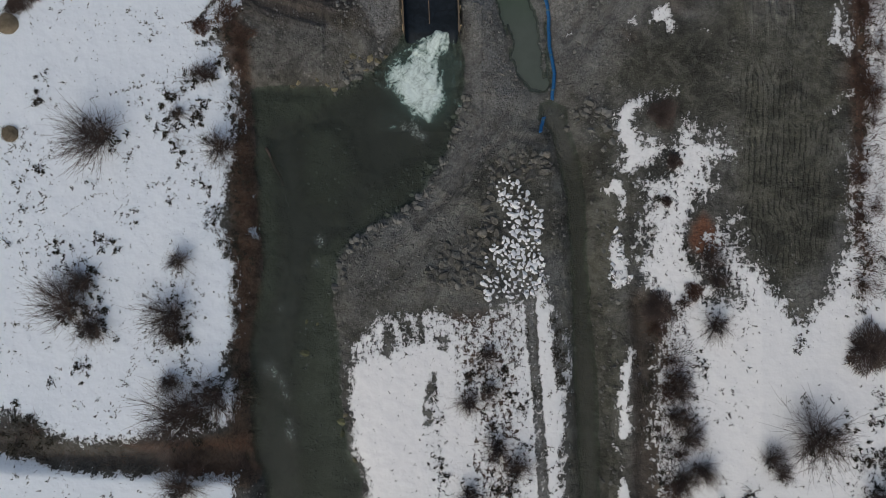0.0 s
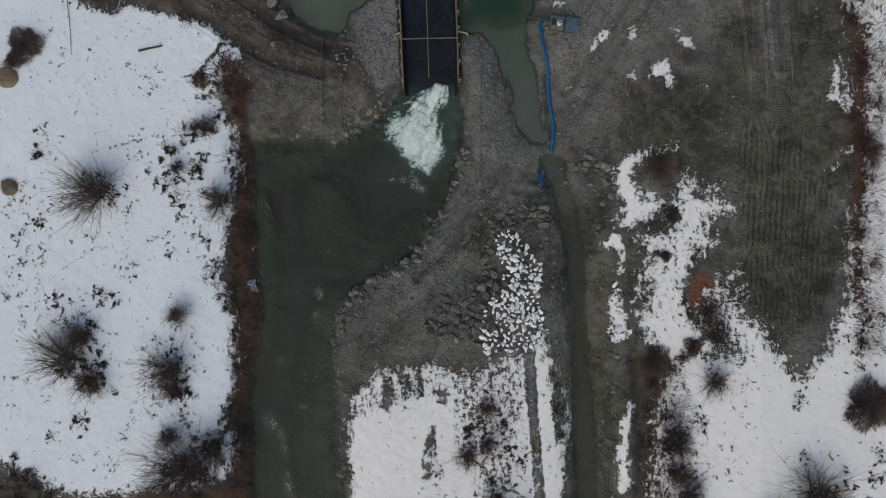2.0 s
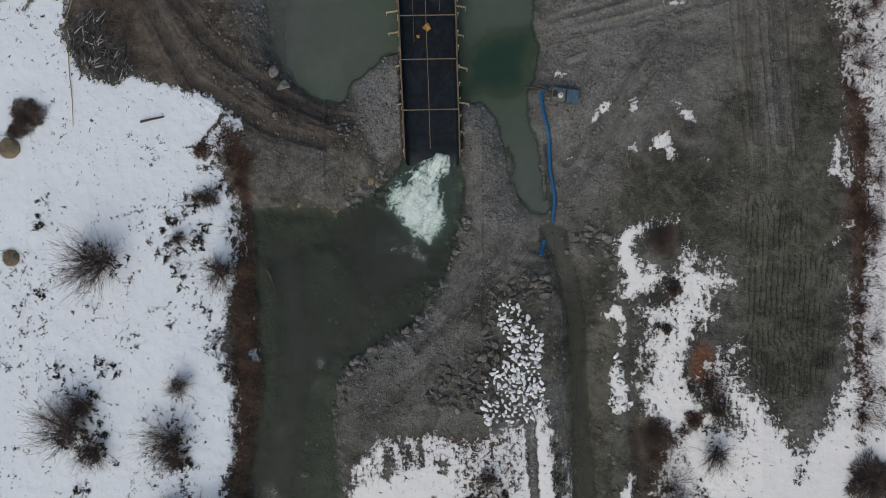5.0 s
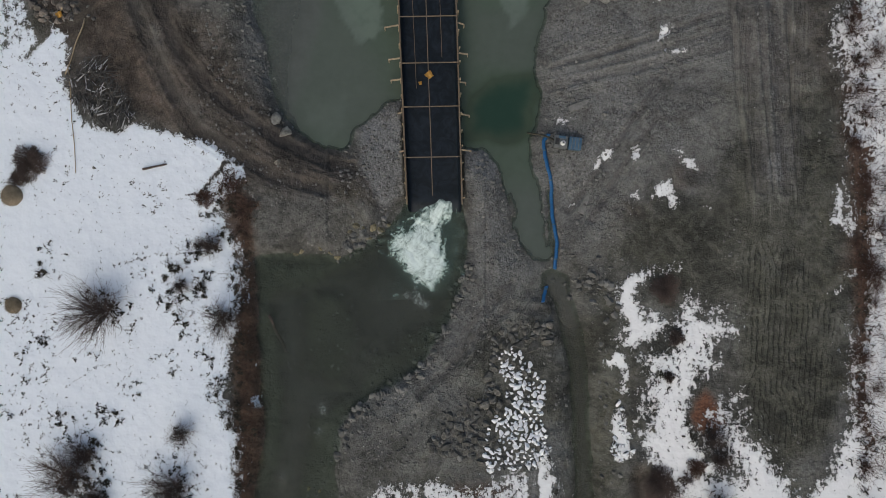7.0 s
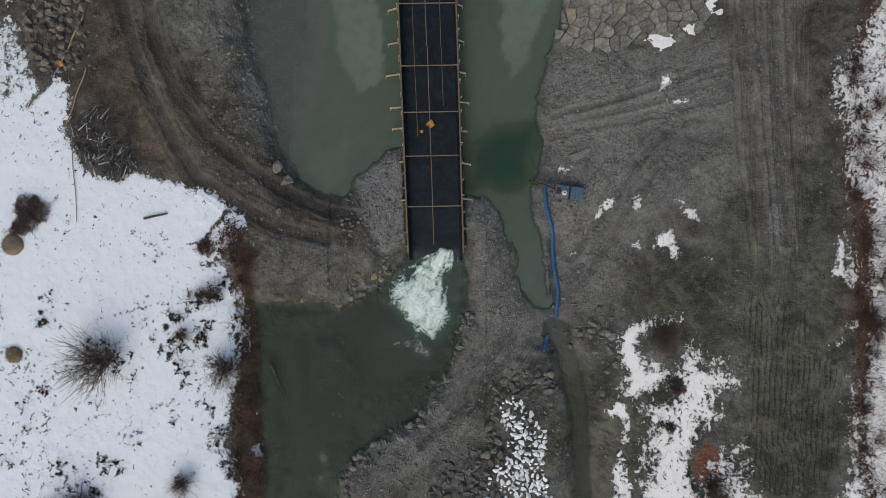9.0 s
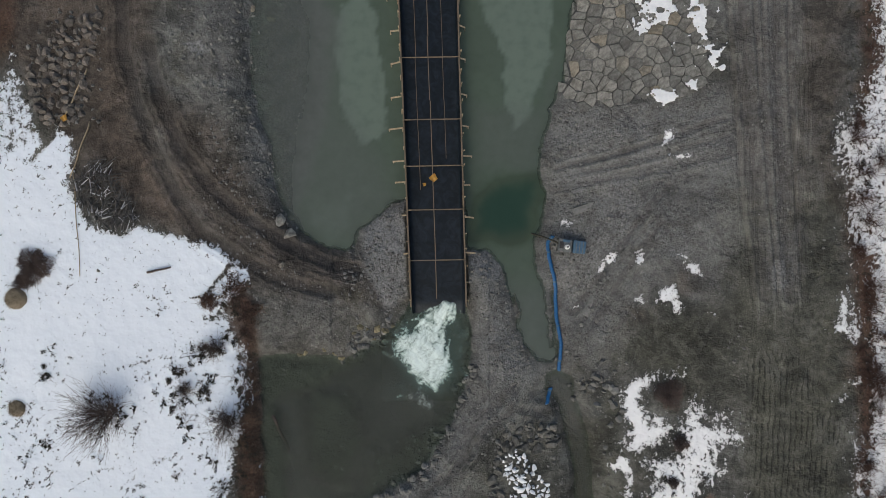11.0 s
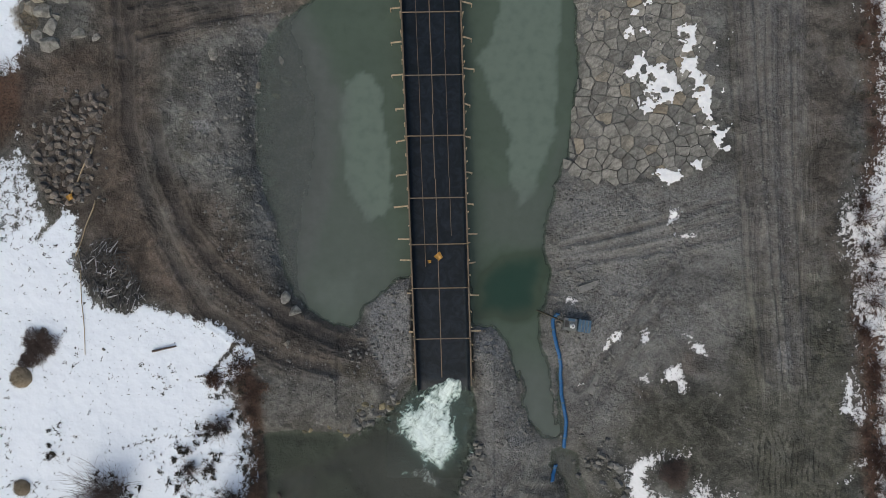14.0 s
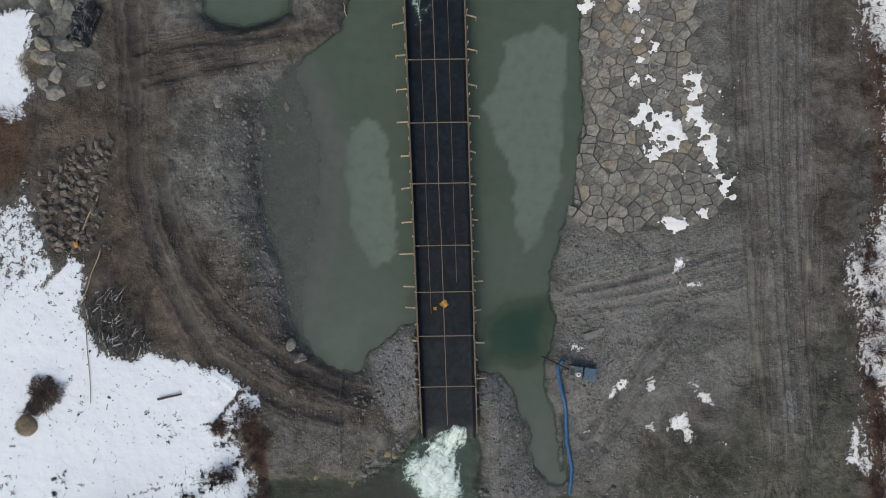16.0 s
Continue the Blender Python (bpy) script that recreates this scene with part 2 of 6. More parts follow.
PATCHES += [
    [(16.3, 27.6), (17.6, 27.9), (17.7, 27.6), (16.4, 27.3)],
    [(8.4, 22.9), (9.3, 22.8), (9.1, 22.6), (8.5, 22.7)],
    [(9.5, 17.2), (10, 17.3), (9.9, 16), (9.4, 16.2)],
    [(12.5, 0.7), (13.1, 0.9), (13.4, -0.2), (13.9, -1.2), (13.9, -2.5), (13.3, -3), (12.6, -3.1), (12.8, -2.1), (12.3, -1.2)],
    [(9.6, 17.6), (10.1, 17.5), (10, 16), (9.6, 16.3)],
    [(11.1, 19.5), (11.6, 19.6), (11.5, 18.9), (11, 18.9)],
    [(11.8, 20.1), (12.2, 20.3), (12.2, 19.7), (11.8, 19.6)],
    [(13.9, 20.2), (14.4, 20.4), (14.4, 19.6), (13.9, 19.5)],
    [(13.7, 16), (14, 16.1), (14, 15.6), (13.7, 15.5)],
]
SNOW_ARC = [(18.7, 2.9), (20.7, 2.6), (22, -0.2), (23.3, -2.4), (25.2, -3.4), (24.7, -5.1), (21.4, -5.1), (18.5, -4.3), (17.9, -1.2), (17.7, 0.9)]
SNOW_BEND = [(27.4, -3.7), (28.6, -1.2), (29.3, 1.3), (31.1, 1.7), (31.1, -4.9), (27.4, -4.9)]
SNOW_GULLY = [(-21, -14.1), (-19.7, -12.1), (-17.6, -10.6), (-15.7, -9.7), (-15.4, -11.9), (-16.1, -13.2), (-18.7, -14)]
SNOW_FIELDS = [(SNOW_WEST, 1.0), (SNOW_NORTHWEST, 0.6), (SNOW_STRIP, 0.8), (SNOW_SOUTHWEST, 0.5), (SNOW_MIDDLE, 0.9), (SNOW_EAST, 1.3), (SNOW_LOBE, 1.0), (SNOW_ISLAND, 1.3), (SNOW_NECK, 1.6), (SNOW_RIM, 1.3), (SNOW_RIM_NORTH, 1.4)] + [(SNOW_ARC, 1.2), (SNOW_BEND, 1.2), (SNOW_GULLY, 0.9)] + [(p, 0.45) for p in PATCHES]
# where the snow lies thin: outline, strength, softness
THIN = [
    ([(18.3, 2.7), (22.2, 1.9), (24.1, -2.2), (21.4, -5.3), (18.1, -4.5)], 0.17, 1.0),
    ([(14.9, 5.5), (18.7, 8.5), (21.2, 7.6), (19.6, 2.6), (18.3, -0.7), (15.4, -0.7), (14.5, 2.6)], 0.2, 1.0),
    ([(-7.8, -3.4), (0.7, -3.4), (0.7, -6.8), (-4, -8.5), (-7, -9.3), (-7.8, -8.5)], 0.29, 1.0),
    ([(0.7, -4.2), (6.2, -4.2), (6.2, -19.6), (4.1, -23.8), (1.5, -23.8), (2.4, -13.6), (0.7, -10.2)], 0.36, 1.2),
    ([(-1.2, -10.2), (-0.4, -10.2), (0.3, -13.6), (0.7, -19.6), (-0.6, -19.6), (-1.4, -14)], 0.25, 0.5),
]
THIN += [
    ([(6.2, -3.8), (7, -3.8), (7.2, -6.8), (7.5, -11), (7.9, -15.3), (8.3, -23.8), (7.4, -23.8), (6.9, -13.6), (6.6, -9.3), (6.3, -6.8)], 0.62, 0.18),
    ([(8.1, -4.9), (8.9, -5.9), (9.2, -7.6), (9.2, -10.6), (8.6, -10.6), (8.3, -8.5)], 0.42, 0.4),
    ([(15.1, -3.3), (17.8, -3.3), (19.9, -8.3), (19.5, -15), (17.4, -23.4), (14.5, -23.4)], 0.2, 1.2),
    ([(18.4, 3.4), (20, 2.8), (20.9, -1.2), (22.4, -4.1), (19.1, -4.3), (18.2, -0.4)], 0.30, 0.9),
    ([(29.2, 20.4), (30.7, 20.4), (30.7, -1.4), (30, -4)], 0.36, 0.6),
]
THIN += [
    ([(28.5, 51), (33, 51), (32.7, 11.6), (27.8, 11.6), (27.5, 25.4), (29.2, 31.1), (29.8, 34.8)], 0.26, 0.8),
    ([(29.3, -14), (38, -14), (38, -23.2), (29.3, -23.2)], 0.32, 1.5),
    ([(-20.9, 14.4), (-15.2, 15.7), (-15.2, 0.9), (-18.3, 0.5), (-19.2, 6), (-21.7, 8.9)], 0.14, 1.2),
    ([(-23, -1.6), (-17.9, -1.6), (-18.3, -8.4), (-22.6, -8.4)], 0.22, 1.0),
    ([(-4.5, -5.7), (-3.8, -5.4), (-3.5, -6.9), (-4, -8.5), (-4.5, -8.2)], 0.26, 0.25),
    ([(-3.4, -5.3), (-2.5, -5.4), (-2.2, -7.1), (-3, -7)], 0.24, 0.25),
]
THIN += [
    ([(-2.6, -3.6), (-1.5, -3.8), (-1.3, -7.1), (-1.9, -7), (-2.2, -5.2)], 0.24, 0.25),
    ([(-7.5, -4.8), (-5.2, -4.3), (-5.4, -6.1), (-6.1, -7.1), (-7.3, -6.9)], 0.2, 0.3),
    ([(-0.5, -6.6), (0.4, -6.6), (0.3, -7.8), (-0.4, -7.6)], 0.4, 0.25),
    ([(-1.1, -9.4), (-0.4, -9.2), (-0.6, -10.7), (-1.3, -11.6), (-1.4, -12.5), (-1.6, -12.3), (-1.3, -10.7)], 0.5, 0.25),
    ([(-1.4, -12.1), (-0.9, -12.1), (-0.8, -13.3), (-1.4, -13.3)], 0.45, 0.25),
    ([(-31.3, 30.2), (-30.7, 29.6), (-30.8, 28.4), (-31.8, 27.1), (-31.4, 26.9), (-30.2, 28.2), (-29.7, 29.2), (-30.4, 30)], 0.55, 0.3),
]
THIN += [
    ([(-16.7, 19.5), (-16.3, 19.2), (-17.6, 17.7), (-18.2, 16.8), (-18.5, 17.1), (-17.8, 18.2)], 0.6, 0.25),
    ([(-36.9, 35.1), (-30.5, 35.2), (-30.9, 28.8), (-36.7, 25)], 0.33, 0.8),
]
LIGHT_GRAVEL = [
    ([(-6.9, 22.5), (-5.4, 23.4), (-3.4, 24.5), (-3.1, 16.9), (-4.9, 16.1), (-6.5, 19)], 1.0, 0.35),
    ([(1.3, 20.7), (2.7, 20.9), (3.9, 19.8), (4.1, 18.3), (2.8, 18.1), (1.5, 19.1)], 1.0, 0.15),
    ([(14.8, 22.3), (16, 22.7), (17.4, 22), (17.9, 20.9), (17.3, 19.7), (15.6, 19.9), (14.8, 21)], 0.8, 0.25),
    ([(9.3, 16.7), (9.9, 18.7), (11.1, 20.5), (12.8, 22.9), (13.6, 22.5), (12.1, 19.8), (10.4, 16.2)], 0.7, 0.3),
    ([(-20.6, 36.2), (-18.9, 36.4), (-18, 35.5), (-19.4, 35)], 1.0, 0.2),
]
LIGHT_GRAVEL += [
    ([(1.8, 12.5), (5.2, 12.5), (4.5, 7.8), (0.7, 4.8), (-3.6, 0), (-6.2, 0.9), (-0.2, 5.2), (1.3, 9.5)], 0.62, 1.0),
    ([(-7.9, 0), (-3.6, 1.8), (0.7, 3.5), (2.8, 0.9), (2.4, -3.4), (-3.6, -4.2), (-7.4, -5.5)], 0.4, 1.0),
    ([(7.1, 31.9), (20, 32.4), (21.2, 26.9), (14.5, 25.2), (17.8, 23.5), (17.6, 21), (12.8, 20.1), (9.4, 15.1), (7.7, 15.1), (7.1, 21.8)], 0.75, 1.5),
    ([(6.2, 21.8), (8.6, 32.8), (20.5, 32.8), (21.7, 25.2), (20, 16.8), (16.2, 19.3), (11.1, 11.7), (6.1, 11.7)], 0.5, 1.5),
]
LIGHT_GRAVEL += [
    ([(-14.4, 18.2), (-7.5, 20.9), (-3.3, 24.2), (-2.9, 14.8), (-5.3, 12.2), (-13.5, 13.5)], 0.12, 1.2),
    ([(1.4, 20.6), (3.8, 19.8), (5.1, 15.3), (6.6, 11), (1.9, 11)], 0.75, 0.8),
    ([(23.3, 20), (24.2, 20), (24.5, 17.8), (23.1, 17.8)], 1.0, 0.06),
    ([(20.3, 51), (24.9, 51), (24.8, 27.8), (25.5, 17.2), (22.7, 16.3), (21.5, 27.8)], 0.6, 1.0),
    ([(7.7, -2.5), (9.2, -5.1), (9.4, -11.1), (8.6, -19.6), (9.6, -19.6), (10.1, -6.8), (9.2, -0.4), (7.5, 0.5)], 0.35, 0.5),
]
LIGHT_GRAVEL += [
    ([(28.6, 2.5), (29.3, 1.7), (28.6, -1.6), (26.1, -3.7), (24.9, -3.2), (25.3, -2.4), (27.4, -1.2)], 0.5, 0.7),
    ([(6.2, -3.8), (7, -3.8), (7.1, -6.8), (7.2, -11), (7.6, -15.3), (8.1, -23.8), (7.4, -23.8), (6.9, -13.6), (6.7, -9.3), (6.4, -6.8)], 0.9, 0.3),
    ([(7.9, -3.4), (8.8, -5.5), (9.3, -7.6), (9.3, -11.9), (8.7, -11.9), (8.3, -8.5)], 0.8, 0.3),
    ([(-21, 39.2), (-15, 42.7), (-14.6, 38.3), (-14.5, 33.6), (-17.9, 31.9), (-20.5, 34.9)], 0.42, 1.5),
]
LIGHT_GRAVEL += [
    ([(-16.6, 44.6), (-11.3, 44.7), (-9.9, 38.1), (-10.8, 31), (-12, 23.2), (-14.2, 24.9), (-16, 31.9)], 0.6, 1.2),
    ([(8.2, 32.8), (19.3, 34.6), (20.2, 51.8), (9.1, 51.7)], 0.4, 1.0),
]
BROWN_MUD = [
    ([(-34.9, 41.2), (-25.1, 42.5), (-23.7, 31.8), (-20.7, 25), (-16.8, 20.8), (-14.2, 18.3), (-15.9, 17.4), (-20.2, 21.6), (-27.9, 25), (-32.3, 34.3), (-34.8, 34.7)], 1.0, 1.2),
    ([(-23.4, 32.7), (-17, 30.1), (-15.2, 25), (-11.8, 21.6), (-4.9, 19.1), (-4.9, 16.5), (-14.3, 17.4), (-20.8, 25)], 0.8, 1.2),
    ([(-27.5, 51), (-23.5, 51), (-22.5, 47), (-11, 48), (-11, 45.5), (-22, 41.5), (-23, 33), (-27, 34)], 0.75, 1.0),
    ([(20, 51), (29, 51), (28.5, 30), (25, 22), (21, 27)], 0.35, 1.2),
]
BROWN_MUD += [
    ([(-14.3, 18.1), (-7, 18.9), (-3.6, 16.4), (-7.9, 12.1), (-14.3, 12.5)], 0.1, 1.0),
    ([(14, -3.3), (17.8, -3.3), (17.4, -23.4), (13.6, -23.4)], 0.3, 0.8),
    ([(24.8, 50.9), (29.7, 51), (27.9, 23.7), (25.5, 28.6)], 0.55, 1.0),
    ([(16.4, 18.3), (17.2, 20), (18.6, 19), (18.6, 17.6), (17, 17.3)], 0.6, 0.5),
    ([(13.4, 16.4), (14.6, 16.3), (14.8, 15.2), (13.6, 15)], 0.6, 0.4),
]
# rusty dead growth
RUST = [
    ([(19, 2.8), (19.5, 2.2), (20.4, 0.2), (19.6, -0.6), (18.5, -0.4), (18, 0.6), (18.4, 1.9)], 1.0, 0.35),
    ([(29.5, 21), (31.1, 21), (31.1, -1.4), (29.9, -3.4), (29.4, 4)], 0.35, 0.6),
    ([(28.9, 51), (32.5, 51), (32.4, 22), (29.2, 21), (28.8, 26), (30, 34.5)], 0.25, 0.8),
    ([(-17, 17.2), (-15, 16.5), (-14.8, 9), (-14.3, 0), (-15, -8), (-15.9, -8), (-15.6, 8)], 0.35, 0.6),
    ([(-24, -14.7), (-15, -14.3), (-13.8, -16.7), (-20, -16.9)], 0.55, 0.6),
    ([(-35.5, 41.5), (-33.2, 41.4), (-32.8, 37), (-35.5, 34)], 0.3, 0.6),
]
RUST += [
    ([(0.9, -5), (5.4, -4.9), (6.2, -19.6), (1.6, -22), (1.4, -12)], 0.3, 0.8),
]
# scuffed by wheels and blades: northward lanes, the sweep past the pump, the drag up from the hose
LANES = [([(20, 51), (26, 51), (26.3, 24), (25.6, 15), (21.8, 15), (20.6, 26)], 1.0, 0.7)]
SWEEP = [([(7.4, 24.3), (14, 25), (20.5, 26.8), (20.8, 31), (8.4, 29.5)], 1.0, 0.8), ([(-24.5, 46.5), (-10.5, 48), (-10.5, 44.6), (-23, 41.8)], 0.8, 0.6)]
DRAG = [([(8.6, 13.5), (8.3, 22), (14.6, 25.2), (16.6, 24), (12.6, 13.5)], 1.0, 0.8), ([(-8, -1.5), (-4.5, 1.5), (2, 9.5), (5.6, 12), (7.4, 8.5), (2.5, 3.5), (-3, -3.5)], 0.9, 0.8)]
OLIVE = [
    ([(11.8, 12.5), (14.5, 15.5), (19, 16.5), (20.5, 24), (28, 25), (29, 8), (28.6, -1), (25, -4.2), (21.6, 0), (21, 9), (13, 12)], 0.65, 1.2),
    ([(9, 7), (13.2, 9.4), (13.4, -20), (8.8, -20)], 0.5, 0.8),
    ([(-9.9, 18.1), (-6.6, 17.5), (-6.3, 16.9), (-7.4, 16.7), (-9.4, 17.5)], 0.9, 0.25),
    ([(21.2, 12.4), (27, 12.4), (28.6, 5.8), (28.2, 0.5), (24.9, -2.4), (23, -1.2), (21.6, 1.7), (21.2, 5.8)], 0.8, 1.2),
]
OLIVE += [
    ([(11.4, 10.4), (13.1, 9.1), (12.5, 4.8), (12.3, -5.1), (13.6, -7.7), (13.1, -19.7), (11.9, -19.7), (11.4, -2.5)], 0.7, 0.8),
    ([(3.3, 7.8), (8.4, 7.3), (9.3, 0), (7.5, -1.2), (2.8, -3.4), (-6.2, -5.1), (-7.9, -3.4), (-6.2, 0), (0.7, 0.9)], 0.4, 1.2),
]
DEAD_GRASS = [
    ([(-15.6, 17.2), (-14.7, 16.3), (-14.6, 12), (-14.2, 6), (-13.7, 0.9), (-13.9, -3.4), (-14.5, -7.7), (-14.7, -12), (-13.6, -17.1), (-14.7, -18), (-18.2, -17.3), (-20.7, -16.7), (-20.7, -14.7), (-18.6, -14.3), (-16.1, -13.7), (-15.8, -11.1), (-15.9, -6.8), (-15.8, -1.2), (-16, 4.8), (-15.4, 10.8)], 1.0, 0.5),
    ([(-36.1, -13), (-31, -13), (-27.6, -14.8), (-21.6, -14.3), (-20.7, -17.1), (-27.6, -16.6), (-31.4, -16), (-36.1, -15.4)], 0.12, 0.5),
    ([(-37.3, 40.2), (-33.5, 40.3), (-33, 36), (-37.2, 33.4)], 0.9, 0.8),
]
DEAD_GRASS += [
    ([(29.6, 20.4), (32, 20.4), (32, -2.4), (29.9, -2.4), (29.5, 9.8)], 0.8, 0.7),
    ([(29.3, 51), (33.9, 51), (33.5, 11.6), (29, 11.6), (28.6, 25.4), (30.1, 34.8)], 0.75, 1.0),
    ([(0.9, -5.3), (5.8, -4.9), (6.3, -19.6), (1.6, -22), (1.2, -12)], 0.55, 0.8),
    ([(14.2, -3), (17.6, -4), (18.6, -9), (18, -20), (14.6, -20)], 0.5, 0.7),
]
TREADS = [(21.6, 13.2), (25.3, 13.6), (27.4, 10.7), (28.4, 7.4), (28.2, 0.9), (25.3, -2), (22.8, -0.8), (21.6, 1.7)]
RUTS = [
    ([(-25.3, 51.6), (-24.8, 45.5), (-24.9, 40.4), (-24.7, 35.6), (-23.7, 31.8), (-22, 27.5), (-20.5, 24.6), (-18.9, 22), (-15.6, 19.9), (-12.6, 18.2), (-9.2, 17.4)], 0.52, 0.17),
    ([(-22.8, 36.1), (-21.9, 31.8), (-20.2, 28), (-17.8, 25), (-15.6, 23.2), (-12.6, 21.1), (-9.2, 19.5), (-7.1, 19.1)], 0.52, 0.17),
    ([(-24.6, 45), (-20.7, 45.7), (-16.8, 46.2), (-12.9, 46.8), (-9.9, 47.3)], 0.3, 0.15),
    ([(-24, 42.6), (-20.2, 43.6), (-16.8, 44.3), (-13.7, 44.9), (-11.2, 45.5)], 0.3, 0.15),
    ([(-26.4, 51.6), (-25.9, 46.4), (-25.4, 41.2)], 0.3, 0.12),
]
RUTS += [
    ([(20.6, 51), (21.1, 40.2), (21.6, 31.9), (22.2, 23.7), (22.9, 17.2)], 0.32, 0.12),
    ([(23.5, 51), (23.5, 40.2), (23.7, 31.9), (24.1, 23.7), (24.6, 17.2)], 0.32, 0.12),
    ([(21.5, 51), (21.9, 40.2), (22.5, 31.9)], 0.2, 0.06),
    ([(20.3, 27.7), (16.1, 26.9), (11.5, 26), (7.7, 25.3)], 0.3, 0.06),
    ([(20.1, 29), (15.2, 27.7), (10.2, 26.5)], 0.25, 0.05),
    ([(7.5, 8.2), (5, 8.6), (2.8, 6.9), (0.7, 4.3), (-1.9, 1.8)], 0.3, 0.08),
    ([(5, 10.3), (2.4, 7.7), (0.3, 4.7)], 0.3, 0.08),
]
def beside(line, off):
    """A line that keeps a distance from another."""
    p = np.array(line, float)
    t = np.gradient(p, axis=0)
    t /= np.linalg.norm(t, axis=1)[:, None]
    return [tuple(q) for q in p + off * np.stack([-t[:, 1], t[:, 0]], -1)]


RUTS += [([(9.4, 15.9), (11.9, 19.7), (14.5, 23.5), (16.2, 25.4)], 0.25, 0.1), ([(10.9, 15.1), (13.2, 19.1), (15.7, 22.7)], 0.25, 0.1), ([(8.1, 26.9), (11.9, 27.7), (16.2, 29), (20, 30.3)], 0.22, 0.08)]
RUTS += [(beside(RUTS[k][0], off), 0.16, 0.06) for k in (0, 1) for off in (-0.85, 0.85)]
RUTS += [(beside(RUTS[k][0], off), 0.15, 0.07) for k in (5, 6) for off in (-0.9, -0.45, 0.45, 0.9)]
RUTS += [(beside(RUTS[k][0], off), 0.15, 0.07) for k in (2, 3) for off in (-0.5, 0.5)]
SHALLOWS = [
    ([(-10.6, 10), (-7.1, 9.2), (-6.3, 6.1), (-8, 2.6), (-10.6, 3.1), (-11.5, 7.4)], 0.72, 1.2),
    ([(-14.5, 8.7), (-12.8, 7.9), (-12.3, 0.9), (-13, -5.2), (-14.5, -5.2)], 0.7, 0.8),
    ([(-10.6, 0), (-8, 0.9), (-8, -5.2), (-7.7, -11.2), (-7.1, -19.9), (-11, -19.9), (-11.9, -11.2), (-11.5, -5.2)], 0.75, 1.2),
    ([(-6.3, 4.8), (-1, 7), (0.3, 7.4), (-2.8, 3.9), (-6.3, 1.8)], 0.5, 1.0),
    ([(-16.4, 45.1), (-12, 45.1), (-9, 38.1), (-9.6, 31.1), (-11.8, 22.3), (-13.8, 23.2), (-16.5, 31.9)], 0.86, 2.0),
]
SHALLOWS += [
    ([(-14.6, 12.3), (-8, 12), (-9.7, 9.9), (-14.5, 9)], 0.8, 1.0),
]
SILT = [
    ([(-7.3, 40.5), (-6.4, 40.3), (-5.6, 38.1), (-5.5, 35), (-5.1, 32.8), (-4.8, 30.2), (-5.5, 28.9), (-7, 28.9), (-8.1, 30.6), (-8.8, 33.7), (-9, 36.8), (-9.2, 38.5), (-8.2, 39.6)], 1.0, 0.22),
    ([(3.4, 46.5), (6.2, 47.6), (8, 47.2), (8.2, 44.3), (7.6, 39.9), (8, 36.4), (6.9, 32.9), (5.6, 30.2), (4.8, 29.4), (4.3, 32), (3.9, 35.1), (3.4, 37.2), (2.3, 39.4), (1.4, 41.2), (2.7, 43), (3.2, 44.7)], 1.0, 0.3),
    ([(-16.4, 45.5), (-11.3, 45.6), (-9.9, 38.1), (-10.6, 31.1), (-12, 22.3), (-13.8, 23.2), (-16.5, 31.9)], 0.62, 1.5),
]
SILT += [
    ([(-11.2, 24.1), (-7.7, 25), (-7.2, 21.9), (-9.4, 20.8), (-11.4, 22.3)], 0.55, 0.7),
    ([(-21, 51.3), (-20.1, 48.2), (-17, 47.3), (-14, 48.2), (-13.1, 51.3)], 0.6, 0.6),
    ([(-4.1, 15.2), (-3, 16.3), (1.2, 16.3), (1.3, 12.2), (0.7, 10), (-1.9, 9.4), (-3.6, 10.9)], 0.9, 0.7),
    ([(6.1, 14.6), (6.8, 14.4), (6.7, 13.7), (6.1, 13.7)], 0.5, 0.4),
    ([(7.3, 11.3), (9.3, 11.1), (10.2, 8.4), (10, 6.9), (8.8, 6.6), (7.2, 10)], 1.0, 0.7),
]
BROWN_WATER = [([(-14, 33), (-8.8, 33), (-5.4, 27.5), (-4, 24.4), (-7, 20.6), (-12.4, 21.5), (-14.4, 27)], 0.45, 1.6), ([(1.6, 31.5), (7, 31.5), (8.4, 36), (7, 27), (2, 27)], 0.4, 1.0)]
DEEP_GREEN = [(1.9, 24.6), (3.7, 26.3), (6.9, 26.5), (7.2, 24.6), (6.5, 21.5), (3.7, 21.1), (1.3, 21.5)]
CHANNEL_TAIL = [(2.9, 17.2), (8.5, 17.7), (9.4, 10.3), (4.2, 10.3)]
RIFFLES = [(-9.4, 0.6, 0.7), (-9.7, -1.1, 0.6), (-13.1, -9.3, 0.9), (-12.3, -10.2, 0.8), (-11.7, -14.2, 0.8), (-11.8, -13.3, 0.5), (-12.5, -4.5, 0.4), (-2.1, 9.1, 0.9), (-1.5, 8.7, 0.6), (-3, 9.4, 0.5), (-13.6, -9.2, 0.5), (-12.1, -11.2, 0.5)]
FOAM = [(-2.6, 15.5), (-1.7, 16), (-0.7, 17.2), (0.8, 16.9), (0.6, 15.6), (-0.2, 14.6), (0, 13), (0.4, 11.7), (0.1, 10.5), (-1.2, 9.8), (-2.4, 10.4), (-3, 11.3), (-4, 12.2), (-4.4, 13.1), (-4.2, 14), (-3.6, 14.5), (-2.8, 14.6)]


# ---- the lie of the land ----
def flume_left(y):
    return -2.92 - (y - 16.4) * 0.0457


def flume_right(y):
    return 1.15 - (y - 17.5) * 0.0320


